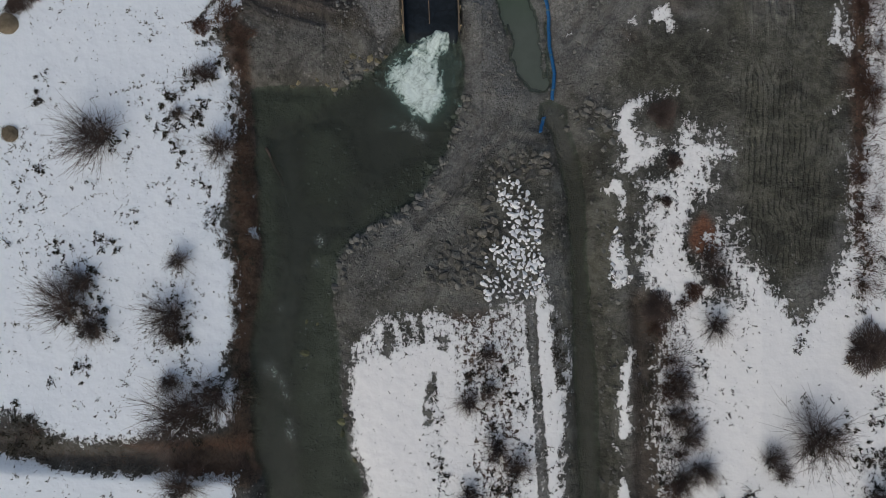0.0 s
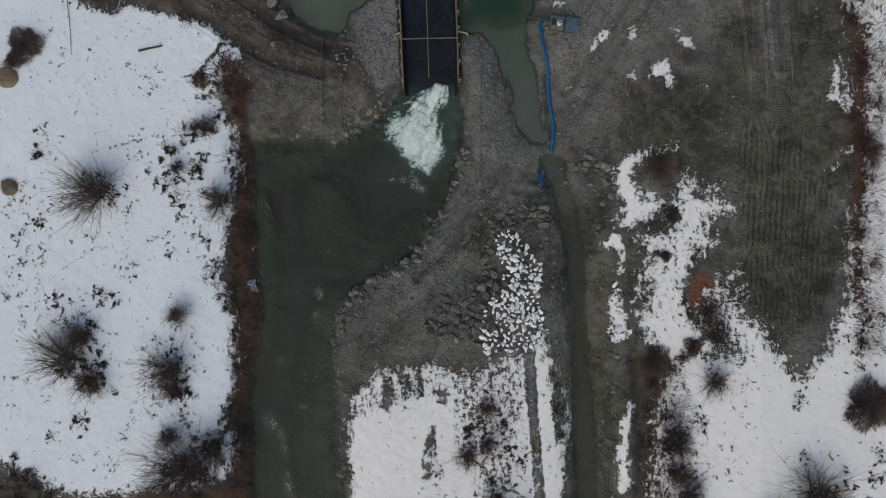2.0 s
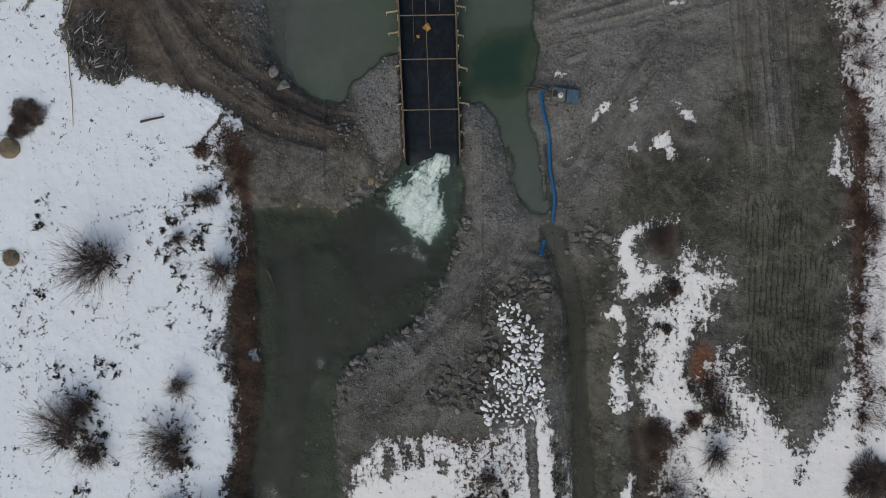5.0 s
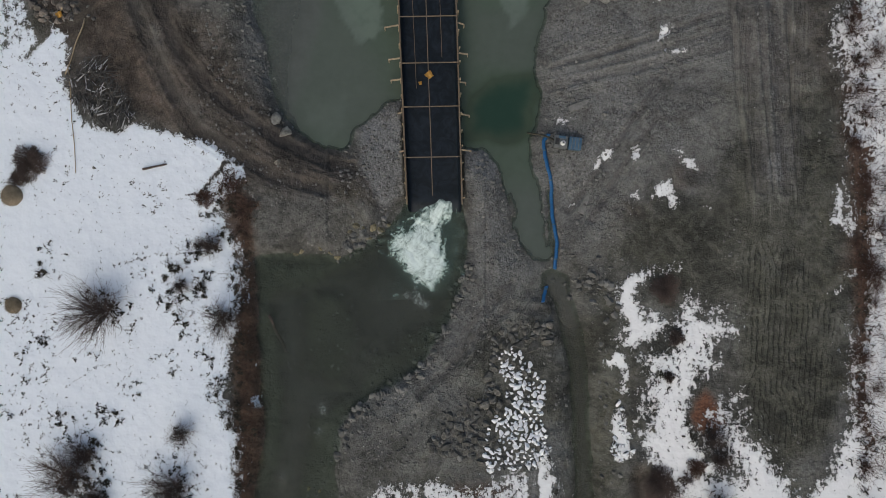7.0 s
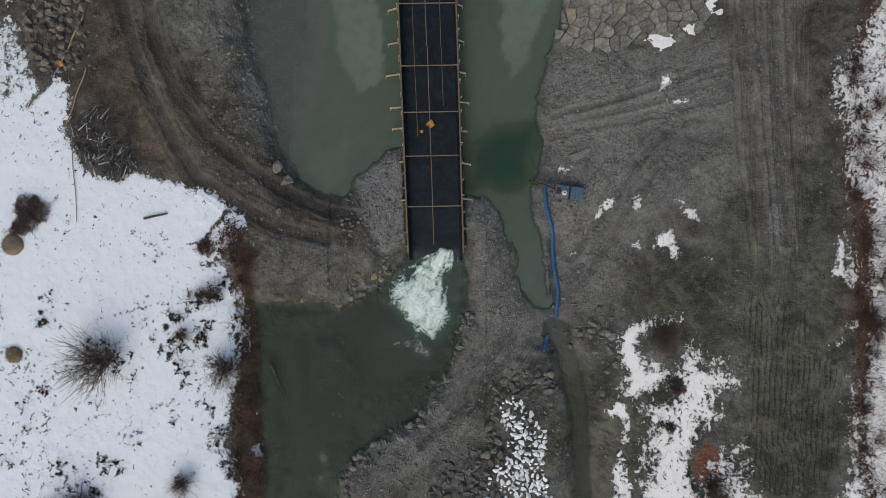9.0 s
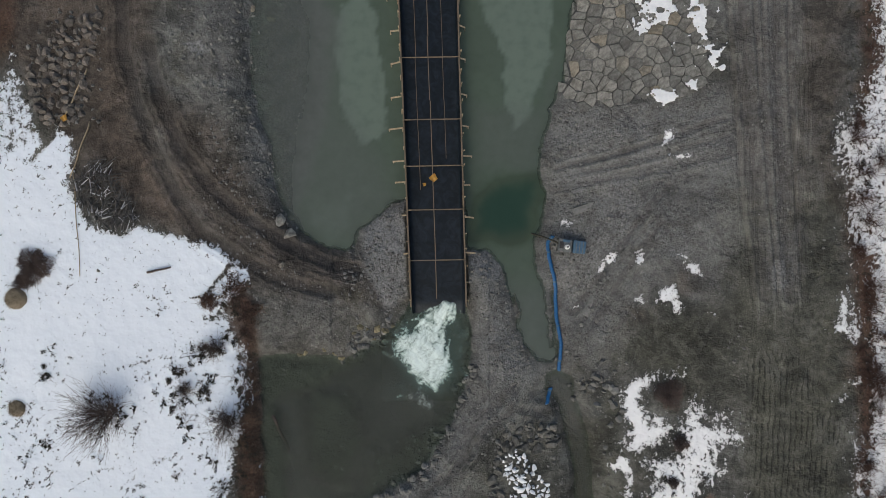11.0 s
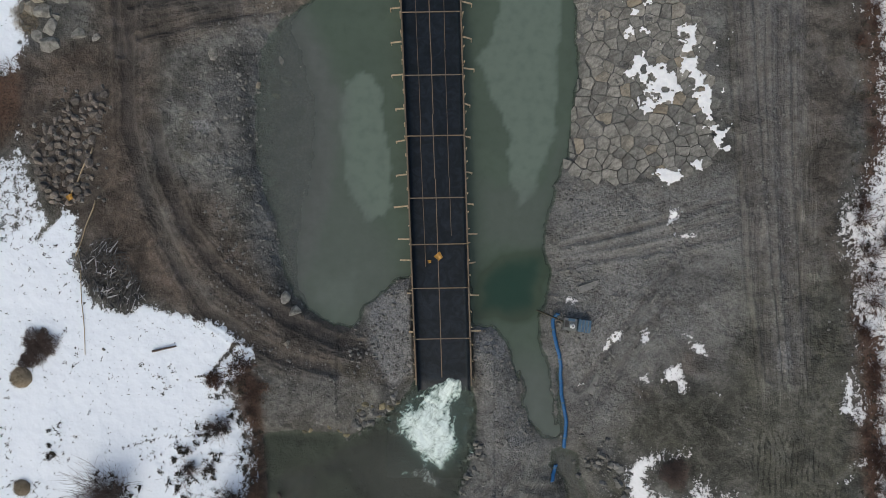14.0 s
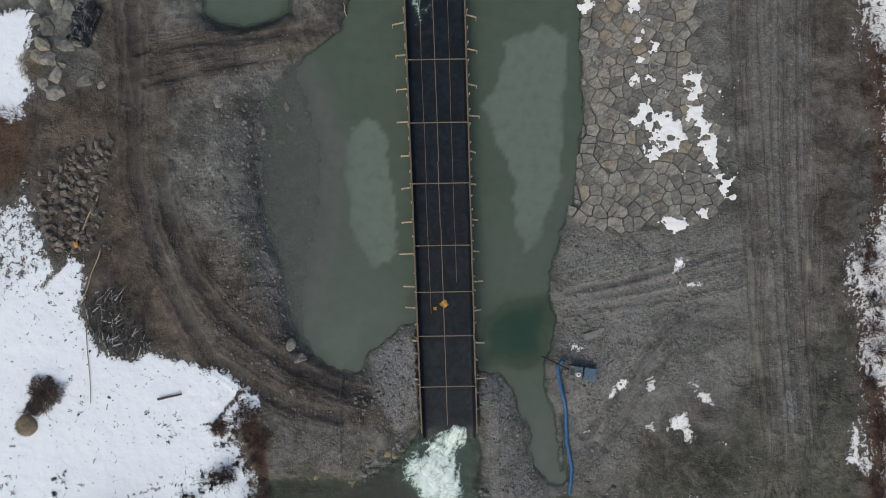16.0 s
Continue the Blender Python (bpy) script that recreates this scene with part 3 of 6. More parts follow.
def water_dist(x, y):
    wob = 0.35 * fbm(x, y, 1.6, 3, 5) + 0.12 * fbm(x, y, 0.45, 2, 6)
    d = np.maximum.reduce([poly_dist(x, y, p, 30.0) for p in (RIVER, BASIN)])
    e = np.maximum(poly_dist(x, y, DITCH, 30.0), poly_dist(x, y, POND, 30.0))
    return d + wob, e + 0.5 * wob


def soft_poly(x, y, areas):
    v = np.zeros(x.shape)
    wob = 0.7 * fbm(x, y, 1.7, 4, 31)
    for poly, strength, width in areas:
        v = np.maximum(v, strength * smooth(-width, width, poly_dist(x, y, poly, 6.0) + wob * min(1.0, width)))
    return v


def ground_height(x, y, fine=True):
    x, y = np.asarray(x, float), np.asarray(y, float)
    plat = np.interp(x, [-60, -30, -14, -6, 3, 7, 10, 16, 23, 60], [1.5, 1.35, 1.2, 0.75, 0.95, 0.8, 1.15, 1.9, 2.95, 3.2])
    d, e = water_dist(x, y)
    reach = np.where(x < -9, 0.9, np.where(x > 3, 2.0, 1.5))
    h = plat * (1 - np.exp(-np.maximum(-d, 0) / reach))
    h = h * (1 - np.exp(-np.maximum(-e, 0) / 0.9))
    shallow, wob = np.zeros(x.shape), 0.6 * fbm(x, y, 1.5, 3, 12)
    for poly, strength, width in SHALLOWS:
        shallow = np.maximum(shallow, strength * smooth(-width, width, poly_dist(x, y, poly, 6.0) + wob))
    h = h - (1 - shallow) * (1.1 * (1 - np.exp(-np.maximum(d, 0) / 1.6)) + 0.12 * smooth(0, 0.4, d)) - 0.03 * smooth(0, 0.3, d)
    h = h - 0.45 * (1 - np.exp(-np.maximum(e, 0) / 0.5))
    dry = smooth(0.0, 0.8, -np.maximum(d, e))
    h = h - dry * 0.75 * smooth(-1.2, 0.5, poly_dist(x, y, GULLY, 6.0))
    h = h - dry * 0.7 * np.exp(-(line_dist(x, y, GULLY_EAST, 8.0) / 0.75) ** 2)
    wander = 0.1 * fbm(x, y, 0.8, 2, 77)
    for line, width, deep in RUTS:
        r = line_dist(x, y, line, 3.0) + wander
        h = h - dry * deep * (np.exp(-(r / width) ** 4) - 0.45 * np.exp(-((r - 1.7 * width) / (0.5 * width)) ** 2))
    if fine:
        snowy = np.clip(snow_cover(x, y), 0, 1)
        rough = (1 - 0.75 * snowy) * (0.25 + 0.75 * dry)
        broken = smooth(-0.25, 0.35, fbm(x, y, 5.0, 3, 43))
        h = h + rough * (0.13 * fbm(x, y, 2.4, 4, 41) + (0.02 + 0.075 * broken) * fbm(x, y, 0.7, 3, 42))
    # the bed under the flume
    mid, half = (flume_left(y) + flume_right(y)) / 2, (flume_right(y) - flume_left(y)) / 2
    h = np.where((np.abs(x - mid) < half + 0.25) & (y > 15.4), np.minimum(h, 0.08), h)
    return h


def snow_cover(x, y):
    v = np.zeros(x.shape)
    wob = 0.45 * fbm(x, y, 1.7, 3, 14) + 0.15 * fbm(x, y, 0.5, 2, 15)
    for poly, width in SNOW_FIELDS:
        v = np.maximum(v, np.clip(0.5 + (poly_dist(x, y, poly, 6.0) + wob) / (2 * width), 0, 1))
    for poly, strength, width in THIN:
        v = v - strength * smooth(-width, width, poly_dist(x, y, poly, 6.0))
    away = np.maximum.reduce([-36 - x, x - 36, -22 - y, y - 52])
    v = np.where(away > 0, np.maximum(v, 0.55 + 0.35 * fbm(x, y, 14.0, 3, 8)), v)
    d, e = water_dist(x, y)
    return np.where(np.maximum(d, e) > -0.05, np.minimum(v, 0.2), v)


def height_at(x, y):
    return float(ground_height(np.array([x]), np.array([y]))[0])


def heights(pts):
    a = np.array(pts, float).reshape(-1, 2)
    return ground_height(a[:, 0], a[:, 1])


def scatter(poly, count, seed, keep=None):
    """Random spots inside an outline."""
    rng = np.random.RandomState(seed)
    p = np.array([q[:2] for q in poly])
    lo, hi = p.min(0), p.max(0)
    got = np.zeros((0, 2))
    while len(got) < count:
        q = lo + (hi - lo) * rng.rand(count * 3, 2)
        ok = poly_dist(q[:, 0], q[:, 1], poly) > 0
        if keep is not None:
            ok &= keep(q[:, 0], q[:, 1])
        got = np.vstack([got, q[ok]])
        if not ok.any():
            break
    return got[:count]


def steps(lo, hi, step, far, grow=1.3):
    """Even steps from lo to hi, then ever longer ones out to far."""
    mid = list(np.arange(lo, hi + step / 2, step))
    out, s = [], step
    v = hi
    while v < far:
        s *= grow
        v += s
        out.append(v)
    left, s, v = [], step, lo
    while v > -far:
        s *= grow
        v -= s
        left.append(v)
    return np.array(left[::-1] + mid + out)


def sheet(name, xs, ys, z, colours, material):
    """A grid mesh with heights and colour attributes."""
    nx, ny = len(xs), len(ys)
    X, Y = np.meshgrid(xs, ys)
    co = np.stack([X, Y, z], -1).reshape(-1, 3).astype(np.float32)
    i = (np.arange(ny - 1)[:, None] * nx + np.arange(nx - 1)[None, :]).reshape(-1)
    quads = np.stack([i, i + 1, i + nx + 1, i + nx], -1).astype(np.int32)
    me = bpy.data.meshes.new(name)
    me.vertices.add(len(co))
    me.vertices.foreach_set("co", co.reshape(-1))
    me.loops.add(quads.size)
    me.loops.foreach_set("vertex_index", quads.reshape(-1))
    me.polygons.add(len(quads))
    me.polygons.foreach_set("loop_start", np.arange(0, quads.size, 4, dtype=np.int32))
    me.update(calc_edges=True)
    for key, channels in colours.items():
        a = me.attributes.new(key, "FLOAT_COLOR", "POINT")
        full = np.ones((len(co), 4), np.float32)
        full[:, 3] = 0.0
        for k, c in enumerate(channels):
            full[:, k] = c.reshape(-1)
        a.data.foreach_set("color", full.reshape(-1))
    me.materials.append(material)
    me.shade_smooth()
    return new(name, me)


# ---- materials ----
class Nodes:
    def __init__(self, name):
        self.m = bpy.data.materials.new(name)
        self.m.use_nodes = True
        self.t = self.m.node_tree
        self.b = self.t.nodes["Principled BSDF"]
        self.out = self.t.nodes["Material Output"]
        self.pos = self.node("ShaderNodeTexCoord").outputs["Object"]

    def node(self, kind, **values):
        n = self.t.nodes.new(kind)
        for k, v in values.items():
            if k in n.inputs:
                self.put(n.inputs[k], v)
        return n

    def put(self, socket, v):
        if isinstance(v, bpy.types.NodeSocket):
            self.t.links.new(v, socket)
        elif isinstance(v, (tuple, list)) and len(v) == 3 and socket.type == "RGBA":
            socket.default_value = (*v, 1)
        else:
            socket.default_value = v

    def noise(self, scale, detail=4.0, rough=0.6, warp=0.0, at=None):
        n = self.node("ShaderNodeTexNoise", Scale=scale, Detail=detail, Roughness=rough, Distortion=warp, Vector=at or self.pos)
        return n.outputs["Fac"]

    def cells(self, scale, feature="F1", at=None, rand=1.0):
        n = self.node("ShaderNodeTexVoronoi", Scale=scale, Vector=at or self.pos, Randomness=rand)
        n.feature = feature
        return n

    def ramp(self, v, a, b, lo=0.0, hi=1.0):
        n = self.node("ShaderNodeMapRange")
        n.interpolation_type = "SMOOTHSTEP"
        for k, q in zip(("Value", "From Min", "From Max", "To Min", "To Max"), (v, a, b, lo, hi)):
            self.put(n.inputs[k], q)
        return n.outputs["Result"]

    def math(self, op, a, b=0.0):
        n = self.t.nodes.new("ShaderNodeMath")
        n.operation = op
        self.put(n.inputs[0], a)
        self.put(n.inputs[1], b)
        return n.outputs[0]

    def mix(self, f, a, b, blend="MIX"):
        n = self.t.nodes.new("ShaderNodeMix")
        n.data_type, n.blend_type = "RGBA", blend
        self.put(n.inputs[0], f)
        self.put(n.inputs[6], a)
        self.put(n.inputs[7], b)
        return n.outputs[2]

    def attr(self, name):
        n = self.node("ShaderNodeAttribute")
        n.attribute_name = name
        s = self.node("ShaderNodeSeparateColor", Color=n.outputs["Color"])
        return [*s.outputs, n.outputs["Alpha"]]

    def bump(self, height, strength, distance):
        return self.node("ShaderNodeBump", Height=height, Strength=strength, Distance=distance).outputs[0]

    def stretch(self, sx, sy, sz, turn=0.0):
        n = self.node("ShaderNodeMapping", Vector=self.pos)
        n.inputs["Scale"].default_value = (sx, sy, sz)
        n.inputs["Rotation"].default_value = (0, 0, turn)
        return n.outputs[0]

    def streaks(self, across, along, turn, detail=4.0):
        """Noise drawn out along the y axis turned by so many degrees."""
        n = self.node("ShaderNodeMapping", Vector=self.pos)
        n.vector_type = "TEXTURE"
        n.inputs["Scale"].default_value = (across, along, 1.0)
        n.inputs["Rotation"].default_value = (0, 0, radians(turn))
        return self.noise(1.0, detail, 0.62, 0.15, n.outputs[0])

    def done(self, color, rough=0.8, normal=None, **more):
        self.put(self.b.inputs["Base Color"], color)
        self.put(self.b.inputs["Roughness"], rough)
        if normal is not None:
            self.put(self.b.inputs["Normal"], normal)
        for k, v in more.items():
            self.put(self.b.inputs[k.replace("_", " ")], v)
        return self.m


def ground_material():
    g = Nodes("wet gravel, mud and snow")
    cov, ear, tr, mk = g.attr("cover"), g.attr("earth"), g.attr("tread"), g.attr("marks")
    fine, mid, wide = g.noise(8.5, 6, 0.75), g.noise(2.2, 5, 0.65, 0.4), g.noise(0.25, 4, 0.6)
    grit = g.noise(17, 3, 0.7)
    bent = g.node("ShaderNodeVectorMath")
    bent.operation = "ADD"
    g.put(bent.inputs[0], g.pos)
    g.put(bent.inputs[1], g.node("ShaderNodeTexNoise", Scale=2.5, Detail=3.0, Vector=g.pos).outputs["Color"])
    peb = g.cells(6.0, at=bent.outputs[0])
    tone = g.node("ShaderNodeSeparateColor", Color=peb.outputs["Color"]).outputs[0]
    # broad zones: slate grey, grey, olive grey
    col = g.mix(g.ramp(g.noise(0.3, 5, 0.62, 0.7), 0.38, 0.62), (0.073, 0.072, 0.066), (0.142, 0.14, 0.134))
    col = g.mix(g.ramp(g.noise(0.19, 4, 0.6, 0.5), 0.5, 0.66, 0.0, 0.6), col, (0.088, 0.092, 0.099))
    col = g.mix(g.ramp(g.noise(0.23, 4, 0.6, 0.9), 0.52, 0.66, 0.0, 0.6), col, (0.095, 0.09, 0.071))
    col = g.mix(g.math("MULTIPLY", ear[1], 0.8), col, g.mix(mid, (0.062, 0.061, 0.049), (0.118, 0.115, 0.096)))
    brown = g.mix(g.noise(0.9, 6, 0.68, 0.5), (0.052, 0.045, 0.040), (0.15, 0.129, 0.115))
    col = g.mix(g.math("MULTIPLY", ear[0], g.ramp(wide, 0.3, 0.6, 0.55, 0.95)), col, brown)
    # clods and grit
    col = g.mix(g.ramp(mid, 0.28, 0.48, 0.4, 0.0), col, (0.036, 0.035, 0.033))
    col = g.mix(g.ramp(fine, 0.5, 0.68, 0.0, 0.5), col, (0.225, 0.221, 0.204))
    col = g.mix(g.ramp(fine, 0.3, 0.45, 0.6, 0.0), col, (0.03, 0.029, 0.027))
    col = g.mix(g.ramp(grit, 0.6, 0.72, 0.0, 0.4), col, (0.28, 0.275, 0.257))
    col = g.mix(g.ramp(grit, 0.3, 0.4, 0.45, 0.0), col, (0.025, 0.024, 0.023))
    col = g.mix(g.math("MULTIPLY", g.ramp(tone, 0.8, 0.95), g.ramp(peb.outputs["Distance"], 0.35, 0.45, 0.4, 0.0)), col, (0.22, 0.217, 0.208))
    # scuffs of wheels and blades, each along its own way
    scuff = 0.5
    for mask, turn, across, along_ in ((mk[0], 0.0, 0.2, 4.0), (mk[1], -76.0, 0.2, 2.6), (mk[2], -34.0, 0.18, 2.0)):
        line = g.streaks(across, along_, turn, 3.0)
        col = g.mix(g.math("MULTIPLY", mask, g.ramp(line, 0.54, 0.64, 0.0, 0.55)), col, (0.225, 0.219, 0.202))
        col = g.mix(g.math("MULTIPLY", mask, g.ramp(line, 0.34, 0.45, 0.42, 0.0)), col, (0.036, 0.035, 0.033))
        broad = g.streaks(across * 4.5, along_ * 2.5, turn, 3.0)
        col = g.mix(g.math("MULTIPLY", mask, g.ramp(broad, 0.5, 0.62, 0.0, 0.4)), col, (0.2, 0.193, 0.183))
        scuff = g.math("ADD", scuff, g.math("MULTIPLY", mask, g.math("ADD", g.math("SUBTRACT", line, 0.5), g.math("SUBTRACT", broad, 0.5))))
    # broad swathes, smears with firm edges, wet hollows
    swathe = g.math("MULTIPLY", g.ramp(g.noise(0.27, 6, 0.68, 0.9), 0.36, 0.64, 0.52, 1.2), g.ramp(g.noise(1.1, 6, 0.7, 0.6), 0.35, 0.65, 0.78, 1.18))
    col = g.mix(1.0, col, g.node("ShaderNodeCombineColor", Red=swathe, Green=swathe, Blue=g.math("MULTIPLY", swathe, 0.96)).outputs[0], "MULTIPLY")
    smear = g.ramp(g.noise(0.7, 6, 0.6, 1.4), 0.55, 0.58)
    col = g.mix(g.math("MULTIPLY", smear, 0.3), col, (0.155, 0.151, 0.14))
    soak = g.ramp(g.noise(0.55, 6, 0.66, 1.1), 0.39, 0.43, 1.0, 0.0)
    col = g.mix(g.math("MULTIPLY", soak, 0.42), col, (0.032, 0.031, 0.028))
    col = g.mix(g.math("MULTIPLY", ear[0], g.ramp(wide, 0.3, 0.6, 0.7, 1.0)), col, g.mix(1.0, col, (0.82, 0.735, 0.675), "MULTIPLY"))
    col = g.mix(ear[1], col, g.mix(1.0, col, (0.77, 0.775, 0.70), "MULTIPLY"))
    grass = g.mix(g.ramp(g.noise(5, 6, 0.75), 0.35, 0.65), (0.026, 0.019, 0.015), (0.115, 0.08, 0.06))
    grass = g.mix(g.ramp(g.noise(0.7, 4, 0.6), 0.52, 0.68, 0.0, 0.5), grass, (0.14, 0.1, 0.066))
    col = g.mix(cov[1], col, grass)
    rust = g.mix(g.ramp(g.noise(4.5, 6, 0.7), 0.3, 0.7), (0.075, 0.033, 0.02), (0.2, 0.092, 0.054))
    col = g.mix(g.math("MULTIPLY", tr[2], g.ramp(mid, 0.3, 0.5, 0.5, 1.0)), col, rust)
    # silt settled on the beds
    bed = g.mix(g.noise(0.9, 6, 0.66, 0.6), (0.055, 0.054, 0.043), (0.15, 0.147, 0.125))
    col = g.mix(g.math("MULTIPLY", tr[1], 0.75), col, bed)
    # fresh pale gravel and mud flats
    pale = g.mix(g.ramp(g.noise(5.5, 6, 0.78), 0.34, 0.66), (0.068, 0.067, 0.066), (0.30, 0.298, 0.292))
    pale = g.mix(g.ramp(g.noise(0.8, 5, 0.65, 0.5), 0.4, 0.6, 0.0, 0.35), pale, (0.15, 0.153, 0.158))
    lay = g.math("MULTIPLY", g.math("POWER", cov[2], 1.1), g.ramp(g.noise(0.9, 5, 0.65, 0.4), 0.3, 0.58, 0.2, 0.95))
    col = g.mix(g.math("MAXIMUM", lay, g.ramp(cov[2], 0.75, 0.95, 0.0, 0.85)), col, pale)
    # ruts, gullies and the wet waterline darker and less rough
    col = g.mix(g.math("MULTIPLY", ear[2], 0.68), col, (0.037, 0.031, 0.027))
    # cleat marks of a tracked digger
    bend = g.math("MULTIPLY", g.noise(0.7, 4, 0.55), 9.0)
    marks = []
    for turn, pitch in ((0.05, 16.0), (-0.38, 15.0), (0.3, 17.0)):
        lane = g.node("ShaderNodeSeparateXYZ", Vector=g.stretch(1.0, 1.0, 1.0, turn)).outputs
        stripe = g.math("SINE", g.math("ADD", g.math("MULTIPLY", lane[0], pitch), bend))
        cleat = g.math("SINE", g.math("ADD", g.math("MULTIPLY", lane[1], 8.0), g.math("MULTIPLY", mid, 30.0)))
        marks.append(g.math("MULTIPLY", g.ramp(stripe, 0.25, 0.75), g.ramp(cleat, -0.75, -0.1)))
    one, two = g.ramp(g.noise(0.2, 2), 0.47, 0.50), g.ramp(g.noise(0.17, 1), 0.52, 0.55)
    mark = g.math("ADD", g.math("MULTIPLY", marks[0], g.math("SUBTRACT", 1.0, one)), g.math("MULTIPLY", marks[1], one))
    mark = g.math("ADD", g.math("MULTIPLY", mark, g.math("SUBTRACT", 1.0, two)), g.math("MULTIPLY", marks[2], two))
    mark = g.math("MULTIPLY", mark, g.math("MULTIPLY", tr[0], g.ramp(g.noise(0.9, 4), 0.4, 0.55)))
    col = g.mix(g.math("MULTIPLY", mark, 0.6), col, (0.025, 0.025, 0.021))
    # snow cover with a ragged edge
    rag = g.math("ADD", g.math("MULTIPLY", g.noise(2.3, 6, 0.7, 0.6), 0.5), g.math("ADD", g.math("MULTIPLY", g.noise(8, 4, 0.65), 0.25), g.math("MULTIPLY", g.noise(3.4, 4, 0.6, 0.3, g.stretch(1.0, 0.3, 1.0, 0.1)), 0.25)))
    lies = g.math("ADD", cov[0], g.math("MULTIPLY", g.math("SUBTRACT", rag, 0.5), 3.5))
    snow = g.ramp(lies, 0.50, 0.60)
    white = g.mix(g.noise(0.5, 4, 0.6), (0.705, 0.757, 0.825), (0.785, 0.828, 0.882))
    # bluish white in the west blends to neutral white in the east
    white = g.mix(mk[3], white, g.mix(g.noise(0.6, 4, 0.6), (0.74, 0.742, 0.755), (0.825, 0.822, 0.825)))
    thin = g.math("MULTIPLY", g.ramp(cov[0], 0.5, 0.9, 0.45, 0.0), g.ramp(lies, 0.6, 0.95, 1.0, 0.0))
    white = g.mix(thin, white, (0.40, 0.395, 0.39))
    col = g.mix(snow, col, white)
    lumps = g.cells(2.4, at=bent.outputs[0])
    hgt = g.math("ADD", g.math("MULTIPLY", fine, 0.55), g.math("MULTIPLY", peb.outputs["Distance"], -0.35))
    hgt = g.math("ADD", hgt, g.math("MULTIPLY", lumps.outputs["Distance"], g.math("MULTIPLY", g.ramp(g.noise(0.45, 3), 0.5, 0.65), -0.9)))
    hgt = g.math("ADD", hgt, g.math("ADD", g.math("MULTIPLY", mid, 0.55), g.math("MULTIPLY", scuff, 0.9)))
    hgt = g.math("MULTIPLY", hgt, g.ramp(g.noise(0.33, 4, 0.6), 0.4, 0.62, 0.45, 1.2))
    hgt = g.math("ADD", g.math("MULTIPLY", hgt, g.math("SUBTRACT", 1.0, snow)), g.math("MULTIPLY", snow, g.math("ADD", 0.9, g.math("ADD", g.math("MULTIPLY", g.noise(0.8, 3), 0.7), g.math("MULTIPLY", g.noise(4, 3, 0.6), 0.05)))))
    hgt = g.math("ADD", hgt, g.math("MULTIPLY", mark, -0.8))
    rough = g.math("SUBTRACT", 0.85, g.math("MULTIPLY", ear[2], 0.35))
    return g.done(col, rough, g.bump(hgt, 1.0, 0.14), Specular_IOR_Level=0.3)


def water_material(name, murk, silt_colour, clear):
    """Cloudy water: it hides its bed as it gets deeper."""
    g = Nodes(name)
    a = g.attr("body")
    col = g.mix(g.ramp(g.noise(0.35, 4, 0.55, 0.5), 0.35, 0.7, 0.0, 0.5), murk, tuple(c * 1.5 for c in murk))
    col = g.mix(g.math("MULTIPLY", a[1], g.ramp(g.noise(1.3, 4, 0.5), 0.2, 0.6, 0.75, 1.0)), col, silt_colour)
    col = g.mix(g.math("MULTIPLY", a[3], 0.9), col, g.mix(g.noise(1.2, 5, 0.65), (0.072, 0.079, 0.072), (0.128, 0.135, 0.128)))
    col = g.mix(g.ramp(a[1], -1.1, 0.0, 0.85, 0.0), col, (0.017, 0.042, 0.03))
    foam = g.ramp(g.math("ADD", a[2], g.math("MULTIPLY", g.math("SUBTRACT", g.noise(2.6, 7, 0.7, 2.2), 0.5), 2.4)), 0.55, 1.5)
    col = g.mix(g.math("MULTIPLY", foam, 0.85), col, (0.42, 0.47, 0.45))
    hide = g.math("MAXIMUM", foam, g.math("SUBTRACT", 1.0, g.math("EXPONENT", g.math("MULTIPLY", a[0], -clear))))
    rip = g.math("ADD", g.noise(0.9, 2, 0.5, 0.6), g.math("MULTIPLY", g.noise(4, 2, 0.5), 0.12))
    g.done(col, g.math("ADD", 0.06, g.math("MULTIPLY", foam, 0.5)), g.bump(rip, 0.25, 0.06), IOR=1.33)
    see = g.node("ShaderNodeBsdfTransparent", Color=(0.82, 0.9, 0.85))
    both = g.t.nodes.new("ShaderNodeMixShader")
    g.put(both.inputs[0], hide)
    g.t.links.new(see.outputs[0], both.inputs[1])
    g.t.links.new(g.b.outputs[0], both.inputs[2])
    g.t.links.new(both.outputs[0], g.out.inputs["Surface"])
    return g.m


def rock_material(name, dark, light, tan=0.0):
    g = Nodes(name)
    own = g.node("ShaderNodeObjectInfo").outputs["Random"]
    n = g.noise(3.5, 6, 0.7, 0.3)
    col = g.mix(g.ramp(n, 0.3, 0.7), dark, light)
    col = g.mix(1.0, col, g.node("ShaderNodeCombineColor", Red=g.ramp(own, 0, 1, 0.7, 1.25), Green=g.ramp(own, 0, 1, 0.7, 1.22), Blue=g.ramp(own, 0, 1, 0.7, 1.18)).outputs[0], "MULTIPLY")
    if tan:
        col = g.mix(g.ramp(own, 1 - tan, 1.0, 0.0, 0.6), col, (0.24, 0.185, 0.11))
    dirt = g.ramp(g.noise(1.3, 6, 0.7, 0.5, g.node("ShaderNodeNewGeometry").outputs["Position"]), 0.46, 0.62, 0.0, 0.6)
    col = g.mix(dirt, col, (0.07, 0.066, 0.056))
    return g.done(col, 0.8, g.bump(g.noise(12, 5, 0.7), 0.8, 0.06), Specular_IOR_Level=0.3)


